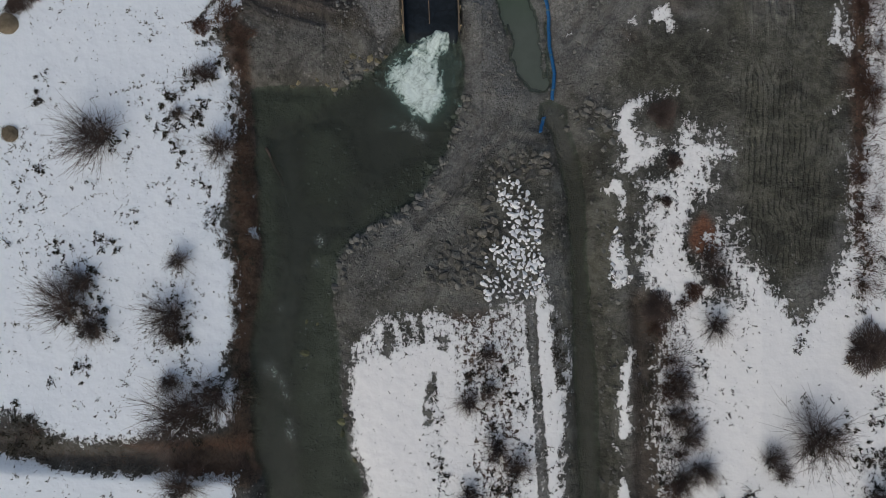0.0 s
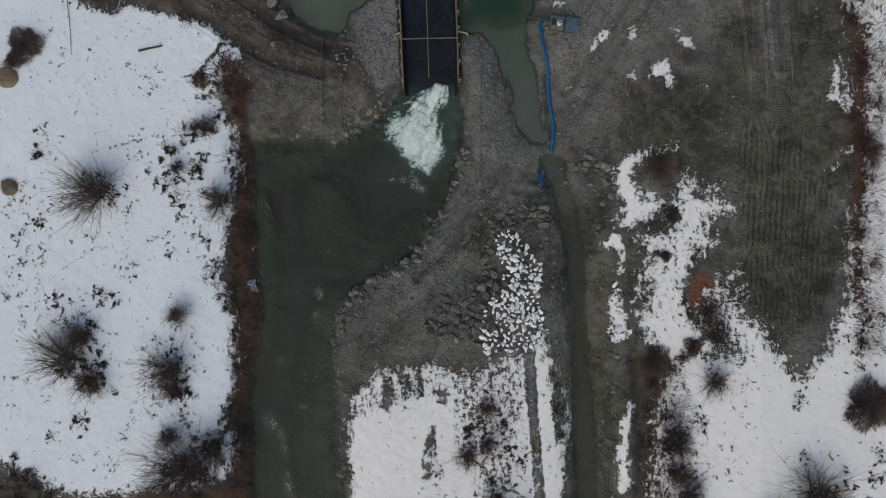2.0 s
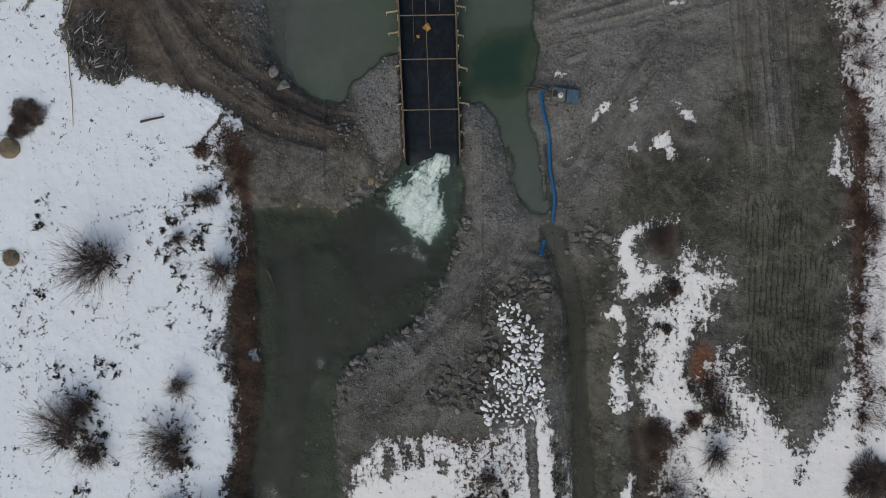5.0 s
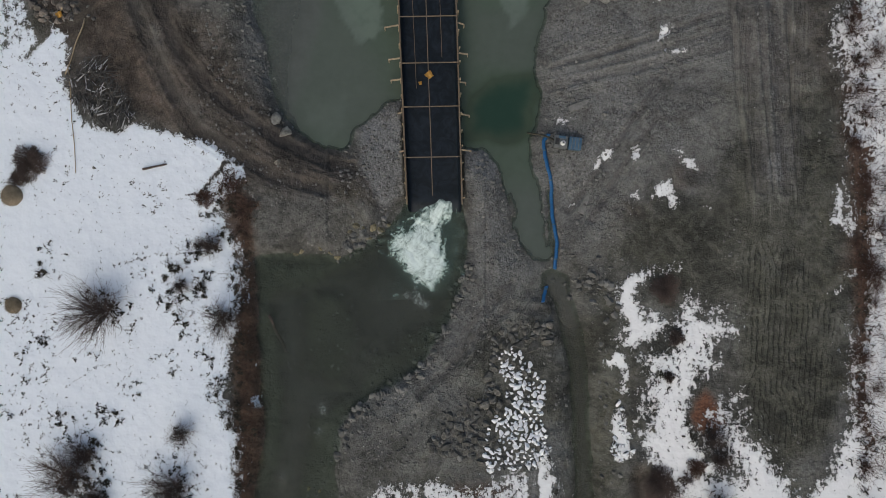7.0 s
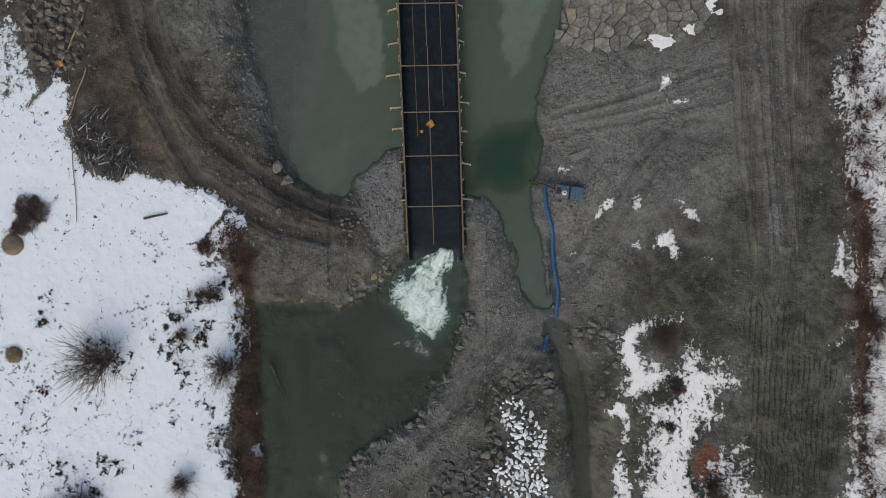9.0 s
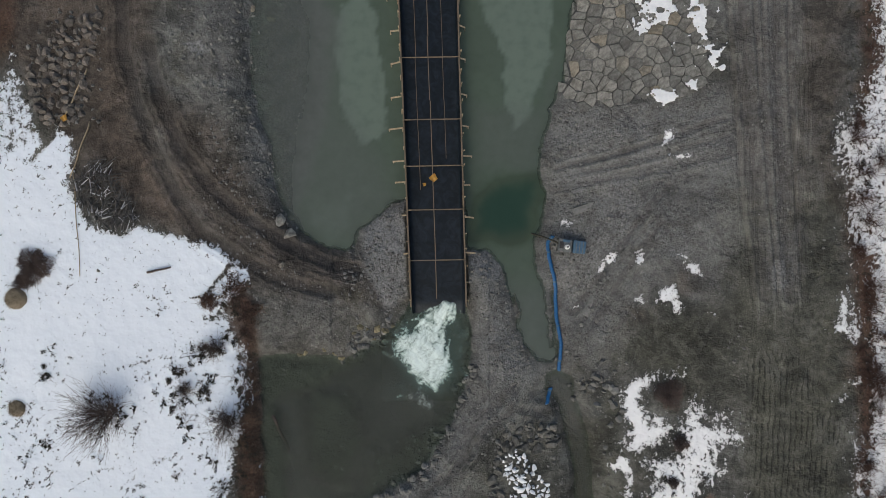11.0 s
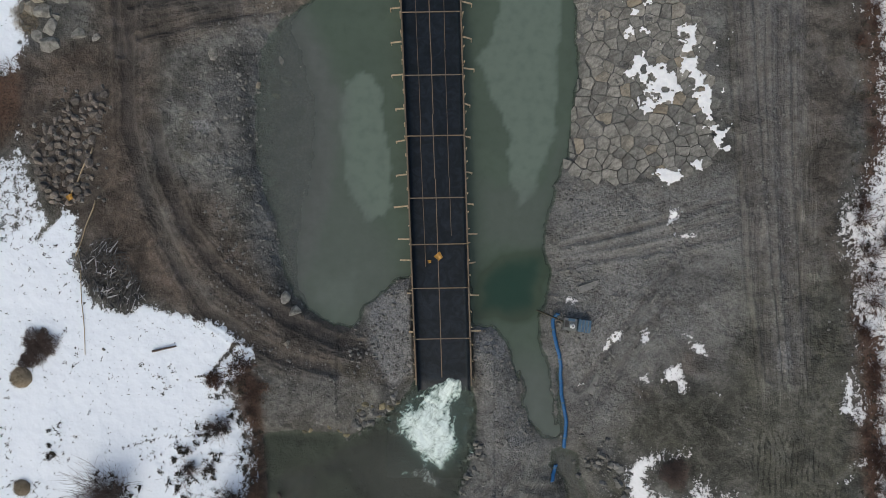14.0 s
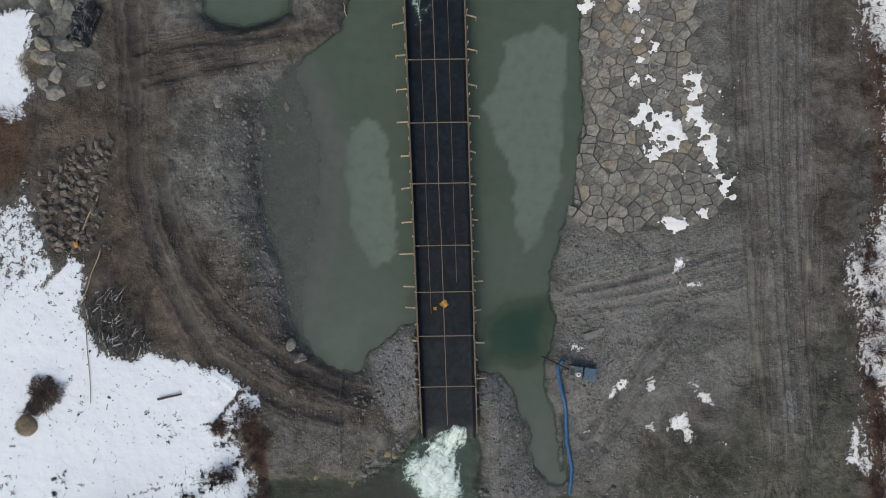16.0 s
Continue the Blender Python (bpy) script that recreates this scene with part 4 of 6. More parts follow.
def plain(name, a, b, scale=5.0, rough=0.7, bump=0.3, island=False, **more):
    """Two tones, broken up by grain; island: a tone of its own for each loose piece."""
    g = Nodes(name)
    n = g.noise(scale, 5, 0.65)
    f = g.ramp(n, 0.3, 0.7)
    if island:
        broad = g.ramp(g.noise(0.8, 3), 0.35, 0.65)
        f = g.math("ADD", g.math("MULTIPLY", broad, 0.4), g.math("MULTIPLY", g.node("ShaderNodeNewGeometry").outputs["Random Per Island"], 0.6))
    return g.done(g.mix(f, a, b), rough, g.bump(g.noise(scale * 4, 4), bump, 0.02), **more)


def timber_material():
    g = Nodes("weathered yellow timber")
    own = g.node("ShaderNodeObjectInfo").outputs["Random"]
    grain = g.noise(9, 5, 0.6, 0.3, g.stretch(1.0, 0.12, 1.0))
    col = g.mix(grain, (0.075, 0.055, 0.035), (0.21, 0.155, 0.10))
    col = g.mix(g.ramp(own, 0, 1, 0.0, 0.5), col, (0.13, 0.105, 0.08))
    return g.done(col, 0.75, g.bump(grain, 0.4, 0.01))


def liner_material():
    g = Nodes("black sheet lining")
    fold = g.noise(1.1, 5, 0.6, 1.2)
    col = g.mix(g.ramp(fold, 0.35, 0.75), (0.007, 0.010, 0.0135), (0.017, 0.023, 0.032))
    return g.done(col, g.ramp(g.noise(3, 3), 0.3, 0.7, 0.4, 0.6), g.bump(g.noise(2.5, 4, 0.6, 1.0), 0.5, 0.05), Specular_IOR_Level=0.22)


def foam_material():
    g = Nodes("churned white water")
    a = g.attr("body")
    strands = g.math("ADD", g.math("MULTIPLY", a[1], 0.22), g.math("MULTIPLY", g.noise(1.9, 9, 0.72, 1.6), 0.78))
    thick = g.math("ADD", a[0], g.math("MULTIPLY", g.math("SUBTRACT", strands, 0.5), 2.6))
    col = g.mix(g.ramp(thick, 0.25, 1.25), (0.16, 0.24, 0.205), (0.70, 0.79, 0.76))
    g.done(col, 0.5, g.bump(strands, 0.5, 0.06))
    see = g.node("ShaderNodeBsdfTransparent")
    both = g.t.nodes.new("ShaderNodeMixShader")
    g.put(both.inputs[0], g.ramp(thick, 0.1, 0.8))
    g.t.links.new(see.outputs[0], both.inputs[1])
    g.t.links.new(g.b.outputs[0], both.inputs[2])
    g.t.links.new(both.outputs[0], g.out.inputs["Surface"])
    return g.m


GROUND = ground_material()
WATER_RIVER = water_material("dark green river water", (0.038, 0.042, 0.035), (0.07, 0.10, 0.085), 1.15)
WATER_BASIN = water_material("silty green basin water", (0.042, 0.058, 0.039), (0.124, 0.156, 0.128), 7.0)
WATER_DITCH = water_material("brown ditch water", (0.062, 0.060, 0.049), (0.125, 0.12, 0.106), 2.6)
ROCK = rock_material("dark wet rock", (0.066, 0.064, 0.057), (0.18, 0.175, 0.16))
MUDDY_ROCK = rock_material("muddy brown stone", (0.085, 0.074, 0.065), (0.215, 0.19, 0.17))
STONE = rock_material("grey set stone", (0.135, 0.133, 0.122), (0.27, 0.266, 0.245), 0.16)
SNOW = plain("settled snow", (0.73, 0.74, 0.76), (0.83, 0.832, 0.84), 3.0, 0.6, 0.4)
TWIG = plain("bare brown twigs", (0.040, 0.029, 0.026), (0.125, 0.090, 0.076), 4.0, 0.85, 0.2, True)
TWIG_RED = plain("bare reddish twigs", (0.04, 0.022, 0.017), (0.12, 0.066, 0.048), 4.0, 0.85, 0.2, True)
WEED = plain("withered weeds", (0.016, 0.016, 0.011), (0.06, 0.052, 0.034), 4.0, 0.9, 0.2, True)
GRASS = plain("dead brown grass", (0.024, 0.018, 0.014), (0.145, 0.100, 0.068), 4.0, 0.9, 0.2, True)
STRAW = plain("pale dry hay", (0.13, 0.105, 0.07), (0.27, 0.22, 0.155), 6.0, 0.9, 0.4, True)
TIMBER = timber_material()
LINER = liner_material()
FRESH = plain("pale sawn timber", (0.24, 0.18, 0.11), (0.42, 0.335, 0.22), 6.0, 0.7, 0.3)
FOAM_MAT = foam_material()
TAN_ROCK = rock_material("yellowish rock", (0.13, 0.115, 0.07), (0.27, 0.24, 0.15))
BLACK_SHEET = plain("black plastic sheet", (0.010, 0.011, 0.013), (0.03, 0.032, 0.036), 2.0, 0.35, 0.3)
BLUE = plain("blue hose cloth", (0.007, 0.065, 0.17), (0.012, 0.105, 0.27), 7.0, 0.5, 0.3)
BLUE_PAINT = plain("faded blue paint", (0.035, 0.085, 0.14), (0.075, 0.13, 0.19), 3.0, 0.5, 0.2)
GREY_PAINT = plain("dusty grey paint", (0.085, 0.09, 0.09), (0.15, 0.155, 0.15), 3.0, 0.55, 0.2)
WHITE_PLASTIC = plain("white plastic", (0.6, 0.6, 0.58), (0.75, 0.75, 0.73), 4.0, 0.4, 0.1)
STEEL = plain("dark steel", (0.03, 0.03, 0.03), (0.07, 0.065, 0.06), 5.0, 0.45, 0.2, Metallic=0.6)
CONCRETE = plain("pale concrete", (0.12, 0.118, 0.11), (0.19, 0.186, 0.176), 4.0, 0.85, 0.4)
ORANGE = plain("orange plastic", (0.30, 0.15, 0.02), (0.42, 0.22, 0.03), 6.0, 0.5, 0.2)

# ---- ground, one sheet out to the horizon ----
gx, gy = steps(-38.0, 37.0, 0.11, 900.0), steps(-22.0, 53.0, 0.11, 900.0)
GX, GY = np.meshgrid(gx, gy)
gz = ground_height(GX, GY)
snow = np.clip(snow_cover(GX, GY), 0, 0.96)
gd, ge = water_dist(GX, GY)
rutted = np.zeros(GX.shape)
wander = 0.2 * fbm(GX, GY, 0.6, 2, 78)
for line, width, deep in RUTS:
    rutted = np.maximum(rutted, smooth(1.5 * width, 0.4 * width, line_dist(GX, GY, line, 3.0) + wander) * min(1, deep * 5))
# mask for darker, less rough ground: ruts, wet shores, gullies
wet = np.maximum(rutted, smooth(-0.9, 0.1, np.maximum(gd, ge - 0.3)) * 0.15)
wet = wet * (1 - 0.9 * smooth(-0.5, 0.8, poly_dist(GX, GY, SHALLOWS[4][0], 6.0)))
wet = np.maximum(wet, 1.0 * smooth(-0.4, 0.5, poly_dist(GX, GY, GULLY, 6.0)))
wet = np.maximum(wet, 0.7 * np.exp(-(line_dist(GX, GY, GULLY_EAST, 8.0) / 0.7) ** 2))
grassy = soft_poly(GX, GY, DEAD_GRASS)
ground = sheet("ground", gx, gy, gz, {
    "cover": (snow, grassy, soft_poly(GX, GY, LIGHT_GRAVEL)),
    "earth": (soft_poly(GX, GY, BROWN_MUD), soft_poly(GX, GY, OLIVE), wet),
    "tread": (smooth(-0.6, 0.8, poly_dist(GX, GY, TREADS, 6.0)), smooth(-0.05, 0.5, np.maximum(gd, ge)), soft_poly(GX, GY, RUST)),
    "marks": (soft_poly(GX, GY, LANES), soft_poly(GX, GY, SWEEP), soft_poly(GX, GY, DRAG), smooth(-14, -8, GX))}, GROUND)
tagged(ground, "grey wet gravel and brown mud with ragged patches of snow", "ground", kind="structure")


# ---- water ----
def water_sheet(xlo, xhi, ylo, yhi, far_lo, far_hi, material, label, cloud=0.0):
    xs = np.arange(xlo, xhi + 0.1, 0.25)
    ys = list(np.arange(ylo, yhi + 0.01, 0.25))
    ys = ([far_lo] if far_lo else []) + ys + ([far_hi] if far_hi else [])
    X, Y = np.meshgrid(xs, np.array(ys))
    deep = np.clip(-ground_height(X, Y), 0, 2)
    silt = np.maximum(cloud, soft_poly(X + 0.5 * fbm(X, Y, 1.1, 3, 23), Y + 0.5 * fbm(X, Y, 1.1, 3, 24), SILT))
    dark = smooth(-0.7, 1.6, poly_dist(X, Y, DEEP_GREEN, 6.0) + 0.5 * fbm(X, Y, 1.6, 3, 34))
    foam = np.zeros(X.shape)
    for fx, fy, size in RIFFLES:
        foam = np.maximum(foam, 0.95 * np.exp(-(((X - fx) / (size * 1.0)) ** 2 + ((Y - fy + 0.4 * (X - fx)) / (size * 1.3)) ** 2)))
    grey = smooth(-1.6, 1.2, poly_dist(X, Y, SHALLOWS[4][0], 6.0) + 0.5 * fbm(X, Y, 1.5, 3, 33))
    grey = np.maximum(grey, 0.6 * smooth(-2.5, 1.5, poly_dist(X, Y, CHANNEL_TAIL, 6.0) + 0.5 * fbm(X, Y, 1.5, 3, 33)))
    grey = np.maximum(grey, soft_poly(X, Y, BROWN_WATER)) * (1 - dark)
    z = 0.015 * fbm(X, Y, 0.9, 2, 3) + foam * 0.05
    ob = sheet("water", xs, np.array(ys), z, {"body": (deep * (1 + 0.5 * dark), silt * (1 - dark) - dark, foam, grey)}, material)
    return tagged(ob, label, "water", kind="structure")


water_sheet(-23.0, 1.75, -34.0, 16.9, -480.0, None, WATER_RIVER, "dark green river pool with small white riffles")
water_sheet(-24.0, 14.0, 17.0, 56.0, None, 480.0, WATER_BASIN, "still green water clouded with pale silt", 0.36)
water_sheet(3.0, 14.0, 11.5, 17.0, None, None, WATER_BASIN, "still green water clouded with pale silt", 0.36)
water_sheet(1.8, 14.0, -34.0, 11.5, None, None, WATER_DITCH, "shallow brown water standing in a ditch")


def white_water(outline, foot, lumps, mouth, label):
    p = np.array(outline)
    xs = np.arange(p[:, 0].min() - 0.8, p[:, 0].max() + 0.8, 0.06)
    ys = np.arange(p[:, 1].min() - 0.8, p[:, 1].max() + 0.6, 0.06)
    X, Y = np.meshgrid(xs, ys)
    d = poly_dist(X, Y, outline, 4.0) + 0.15 + 0.3 * fbm(X, Y, 0.9, 3, 9)
    body = np.clip(0.22 + d / 1.2, 0, 0.95)
    lump = np.abs(fbm(X, Y, 1.4, 3, 19))
    angle, away = np.arctan2(Y - mouth[1], X - mouth[0]), np.hypot(X - mouth[0], Y - mouth[1])
    strand = np.clip(0.5 + 0.9 * fbm(angle * 13.0 + 0.8 * fbm(X, Y, 0.9, 3, 28), away * 1.1, 1.0, 5, 29), 0, 1)
    fall = smooth(14.6, 16.2, Y) * 0.25
    z = foot + body * lumps * (0.06 + 0.16 * lump + fall)
    ob = sheet("white_water", xs, ys, z, {"body": (body, strand, body)}, FOAM_MAT)
    return tagged(ob, label, "white water", kind="structure")


white_water(FOAM, 0.03, 1.0, (0.6, 18.0), "white foaming water rushing out of the black flume")

# ---- the lined timber flume ----
def beam_mesh(name, p, q, wide, high, material, bevel=0.012):
    """A squared timber from p to q."""
    p, q = Vector(p), Vector(q)
    way = q - p
    bm = bevel_box(wide, way.length, high, bevel)
    turn = way.to_track_quat("Y", "Z").to_matrix().to_4x4()
    bmesh.ops.transform(bm, matrix=Matrix.Translation((p + q) / 2) @ turn, verts=bm.verts)
    return bm_mesh(name, bm, material)


def build_flume():
    flume = tagged(new("flume"), "long timber flume lined with black sheeting, carrying water past the basin", "flume")
    END = 62.0
    crossings = [(-4.1, 44.5), (-3.8, 39.7), (-3.4, 35.1), (-3.3, 30.4), (-3.4, 26.9), (-3.2, 23.6), (-3.1, 19.8)]
    ys = [16.3] + sorted(c[1] for c in crossings) + [53.3, 58.0, END]
    rng = random.Random(4)
    # lining: floor and both sides in one wrinkled sheet
    xs = np.linspace(0, 1, 31)
    yy = np.arange(15.75, END, 0.25)
    U, Y = np.meshgrid(xs, yy)
    side = np.minimum(U, 1 - U)
    up = np.clip(1 - side / 0.035, 0, 1)
    L, R = flume_left(Y) + 0.06, flume_right(Y) - 0.06
    X = L + (R - L) * U
    Z = 0.30 + 0.80 * up + 0.02 * fbm(X, Y, 1.2, 3, 51) - 0.2 * smooth(16.6, 15.75, Y)
    X = X + 0.03 * up * fbm(X + 40 * U, Y, 0.8, 2, 52)
    me_ob = sheet("lining", xs, yy, Z, {}, LINER)
    co = np.stack([X, Y, Z], -1).reshape(-1).astype(np.float32)
    me_ob.data.vertices.foreach_set("co", co)
    me_ob.data.update()
    me_ob.parent = flume
    tagged(me_ob, "black sheet lining, wet and creased")
    for edge, out in ((flume_left, -1), (flume_right, 1)):
        for a, b in zip(ys[:-1], ys[1:]):
            for k in range(4):
                z = 0.16 + 0.25 * k
                off = out * (0.03 + 0.012 * rng.random())
                part("wall_plank", beam_mesh("wall_plank", (edge(a) + off, a + 0.01, z), (edge(b) + off, b - 0.01, z), 0.05, 0.235, TIMBER), flume)
            part("top_rail", beam_mesh("top_rail", (edge(a) + out * 0.02, a + 0.01, 1.17), (edge(b) + out * 0.02 + 0.03 * (rng.random() - 0.5), b - 0.01, 1.17), 0.12, 0.07, TIMBER), flume)
    stud = bm_mesh("stud", bevel_box(0.09, 0.09, 1.5, 0.01), FRESH)
    for edge, out in ((flume_left, -1), (flume_right, 1)):
        y = 16.8
        while y < END - 0.5:
            part("stud", stud, flume, m=pose(edge(y) + out * 0.13, y, 0.52 + 0.12 * rng.random(), 3 * rng.random(), 4 * rng.random(), 20 * rng.random()))
            y += 1.0 + 0.45 * rng.random()
    for y in ys[1:-1]:
        part("cross_beam", beam_mesh("cross_beam", (flume_left(y) - 0.06, y - 0.03, 1.235), (flume_right(y) + 0.06, y + 0.07, 1.235), 0.085, 0.06, TIMBER), flume)
    # boards that hold the lining down
    for u, z, first, last, wide in ((0.47, 1.17, 16.9, END, 0.065), (0.24, 0.345, 25.2, END, 0.045), (0.72, 0.345, 27.6, END, 0.04)):
        y = first
        while y < last - 0.5:
            e = min(y + 4.4 + 1.2 * rng.random(), last)
            f = u + 0.012 * (rng.random() - 0.5)
            pa = (flume_left(y) + (flume_right(y) - flume_left(y)) * f, y, z)
            pb = (flume_left(e) + (flume_right(e) - flume_left(e)) * (f + 0.01 * (rng.random() - 0.5)), e - 0.03, z)
            part("lath", beam_mesh("lath", pa, pb, wide, 0.03, TIMBER, 0.006), flume)
            y = e
    # raking struts with a post at the foot
    west = [(-5.1, 47.4, 0.95), (-4.8, 44.9, 0.8), (-4.8, 42.3, 0.85), (-4.8, 39.8, 0.9), (-4.6, 37.2, 0.7), (-4.5, 34.8, 0.75), (-4.5, 32.2, 0.85), (-4.6, 29.8, 1.1), (-4.2, 27.3, 0.9), (-4.1, 25.7, 0.8), (-3.4, 23.2, 0.35), (-3.4, 20.3, 0.35)]
    east = [(0.5, 48, 0.8), (0.5, 45.4, 0.8), (0.6, 42.7, 0.7), (0.8, 40.3, 0.85), (0.8, 37.6, 0.45), (0.9, 35.1, 0.4), (1, 32.4, 0.45), (1, 30, 0.5), (1.1, 27.7, 0.7), (1.3, 25.5, 0.5), (1.4, 23.1, 0.7), (1.5, 20.4, 0.75)]
    for spots, edge, out in ((west, flume_left, -1), (east, flume_right, 1)):
        for x, y, reach in spots + [(0, 51.3, 0.8), (0, 53.9, 0.7), (0, 56.5, 0.8), (0, 59.0, 0.7)]:
            tip = edge(y) + out * (0.1 + reach)
            dy = 0.16 * (rng.random() - 0.5)
            strut = part("strut", beam_mesh("strut", (edge(y) + out * 0.1, y, 1.06), (tip, y + dy, 0.68), 0.12, 0.06, FRESH), flume)
            part("post", beam_mesh("post", (tip, y + dy, -1.1), (tip - out * 0.02, y + dy, 0.63), 0.07, 0.07, FRESH), strut)
    return flume


build_flume()
white_water([(-3.9, 52), (-3.3, 52), (-3.1, 49), (-3, 47.8), (-3.3, 47.3), (-3.6, 48.1), (-3.9, 49.4)], 0.345, 0.2, (-3.4, 60.0), "thin streak of white water running down the flume")


def tag_card(x, y, z, size, turn):
    bm = bmesh.new()
    bmesh.ops.create_grid(bm, x_segments=6, y_segments=6, size=size / 2)
    for v in bm.verts:
        v.co.z += 0.05 * size * math.sin(9 * v.co.x / size) + 0.04 * size * math.cos(7 * v.co.y / size)
        v.co.x *= 1 + 0.15 * math.sin(5 * v.co.y / size)
    ret = bmesh.ops.extrude_face_region(bm, geom=bm.faces[:])
    bmesh.ops.translate(bm, vec=(0, 0, 0.03), verts=[v for v in ret["geom"] if isinstance(v, bmesh.types.BMVert)])
    ob = new("plastic_scrap", bm_mesh("plastic_scrap", bm, ORANGE))
    ob.matrix_basis = pose(x, y, z, 0, 0, turn)
    return tagged(ob, "crumpled scrap of orange plastic caught on a timber lath", "scrap", "orange scraps")


for (x, y, size, turn), z in zip([(-1.3, 26, 0.5, 40), (-2, 25.6, 0.24, 10)], (1.2, 0.37)):
    tag_card(x, y, z, size, turn)


# ---- rocks ----
def rock_shape(seed, flat=0.62, sub=2):
    """A blocky rock about one metre across, its foot at zero."""
    rng = random.Random(seed)
    bm = bmesh.new()
    bmesh.ops.create_icosphere(bm, subdivisions=sub, radius=0.5)
    for _ in range(11):
        n = Vector((rng.gauss(0, 1), rng.gauss(0, 1), rng.gauss(0, 0.7))).normalized()
        cut = 0.20 + 0.17 * rng.random()
        for v in bm.verts:
            over = v.co.dot(n) - cut
            if over > 0:
                v.co -= n * over * 0.98
    sx, sy = 1.0 + 0.15 * rng.random(), 0.85 + 0.15 * rng.random()
    for v in bm.verts:
        v.co = Vector((v.co.x * sx, v.co.y * sy, v.co.z * flat)) * (1 + 0.12 * (noise.noise(v.co * 3 + Vector((seed, 0, 0))))) * 1.2
        v.co.z += 0.3 * flat
    return bm


ROCKS = [bm_mesh("rock", rock_shape(s), ROCK) for s in range(9)]
MUDDY = [bm_mesh("rock", rock_shape(s, 0.7), MUDDY_ROCK) for s in range(60, 66)]
BLOCKS = [bm_mesh("block", rock_shape(s, 0.6), STONE) for s in range(20, 25)]


def cap_shape(seed):
    """The snow that lies on such a rock."""
    rng = random.Random(seed * 7 + 1)
    bm = rock_shape(seed)
    bm.normal_update()
    drop = [f for f in bm.faces if f.normal.z < 0.42 + 0.3 * rng.random()]
    bmesh.ops.delete(bm, geom=drop, context="FACES")
    for v in bm.verts:
        v.co += Vector((0, 0, 0.012 if v.is_boundary else 0.045))
        if v.is_boundary:
            v.co.x, v.co.y = v.co.x * 1.03, v.co.y * 1.03
    ret = bmesh.ops.extrude_face_region(bm, geom=bm.faces[:])
    bmesh.ops.translate(bm, vec=(0, 0, -0.03), verts=[v for v in ret["geom"] if isinstance(v, bmesh.types.BMVert)])
    return bm


CAPS = [bm_mesh("snow_cap", cap_shape(s), SNOW) for s in range(9)]


def spaced(poly, count, gap, seed, keep=None):
    """Spots inside an outline that keep a distance from one another."""
    got = []
    for q in scatter(poly, count * 6, seed, keep):
        if all((q[0] - r[0]) ** 2 + (q[1] - r[1]) ** 2 > gap * gap for r in got):
            got.append(q)
            if len(got) == count:
                break
    return np.array(got)


def joined_rocks(groups, label, seed):
    """Smaller rocks, too many to count, in one mesh."""
    rng = random.Random(seed)
    shapes = []
    for k in range(5):
        bm = rock_shape(40 + k, 0.6, 1)
        shapes.append(([v.co.copy() for v in bm.verts], [tuple(v.index for v in f.verts) for f in bm.faces]))
        bm.free()
    s = Soup()
    for spots, lo, hi in groups:
        for (x, y), h in zip(spots, heights(spots)):
            vs, fs = rng.choice(shapes)
            size = lo + (hi - lo) * rng.random() ** 1.6
            m = pose(x, y, h - 0.1 * size, 0, 0, 360 * rng.random()) @ Matrix.Diagonal((size, size * (0.7 + 0.4 * rng.random()), size, 1))
            o = len(s.v)
            s.v += [m @ v for v in vs]
            s.f += [tuple(i + o for i in f) for f in fs]
    tagged(new("bank_stones", s.mesh("bank_stones", STONES)), label, "stones", kind="stuff")


STONES = plain("loose stones", (0.06, 0.058, 0.053), (0.19, 0.186, 0.172), 3.0, 0.8, 0.3, True)


def lay_rocks(spots, lo, hi, label, group, seed, meshes=ROCKS, name="rock", snow=0.0, category="rock"):
    rng = random.Random(seed)
    hs = heights(spots)
    for (x, y), h in zip(spots, hs):
        k = rng.randrange(len(meshes))
        size = lo + (hi - lo) * rng.random() ** 1.6
        ob = new(name, meshes[k])
        ob.matrix_basis = pose(x, y, h - 0.12 * size, 0, 0, 360 * rng.random()) @ Matrix.Diagonal((size, size, size * (0.7 + 0.4 * rng.random()), 1))
        tagged(ob, label, category, group)
        if rng.random() < snow:
            part("snow_cap", CAPS[k], ob, "cap of white snow")


SNOWY_PILE = [(3.7, 5), (4.9, 5.6), (6.1, 4.7), (6.8, 3.3), (7.5, 2.9), (7.2, 0.5), (7.9, -2.1), (7.4, -3.1), (6.1, -3.7), (3.1, -3.7), (2.8, -1.2), (3.7, 0.2), (4.7, 0.9), (4.5, 3)]
lay_rocks(spaced(SNOWY_PILE, 290, 0.29, 3), 0.3, 0.66, "grey rock with a cap of snow in a loose heap", "snowy rock heap", 31, snow=0.9)
RUBBLE = [(-1.8, -2), (0.7, 0.9), (2.8, 1.7), (3.5, 6), (4.9, 7.6), (8.1, 7.3), (8.5, 5.5), (5.1, 5.5), (3.7, 3.4), (4.2, 0.9), (2.9, -0.4), (2.6, -3.3), (-0.6, -2.7)]
lay_rocks(spaced(RUBBLE, 70, 0.55, 5), 0.6, 1.05, "dark wet rock lying among gravel", "dark rubble", 32)


def along(line, count, jitter, seed):
    rng = np.random.RandomState(seed)
    p = np.array([q[:2] for q in line])
    seg = np.linalg.norm(np.diff(p, axis=0), axis=1)
    u = np.sort(rng.rand(count)) * seg.sum()
    acc = np.concatenate([[0], np.cumsum(seg)])
    return np.stack([np.interp(u, acc, p[:, 0]), np.interp(u, acc, p[:, 1])], -1) + jitter * rng.randn(count, 2)


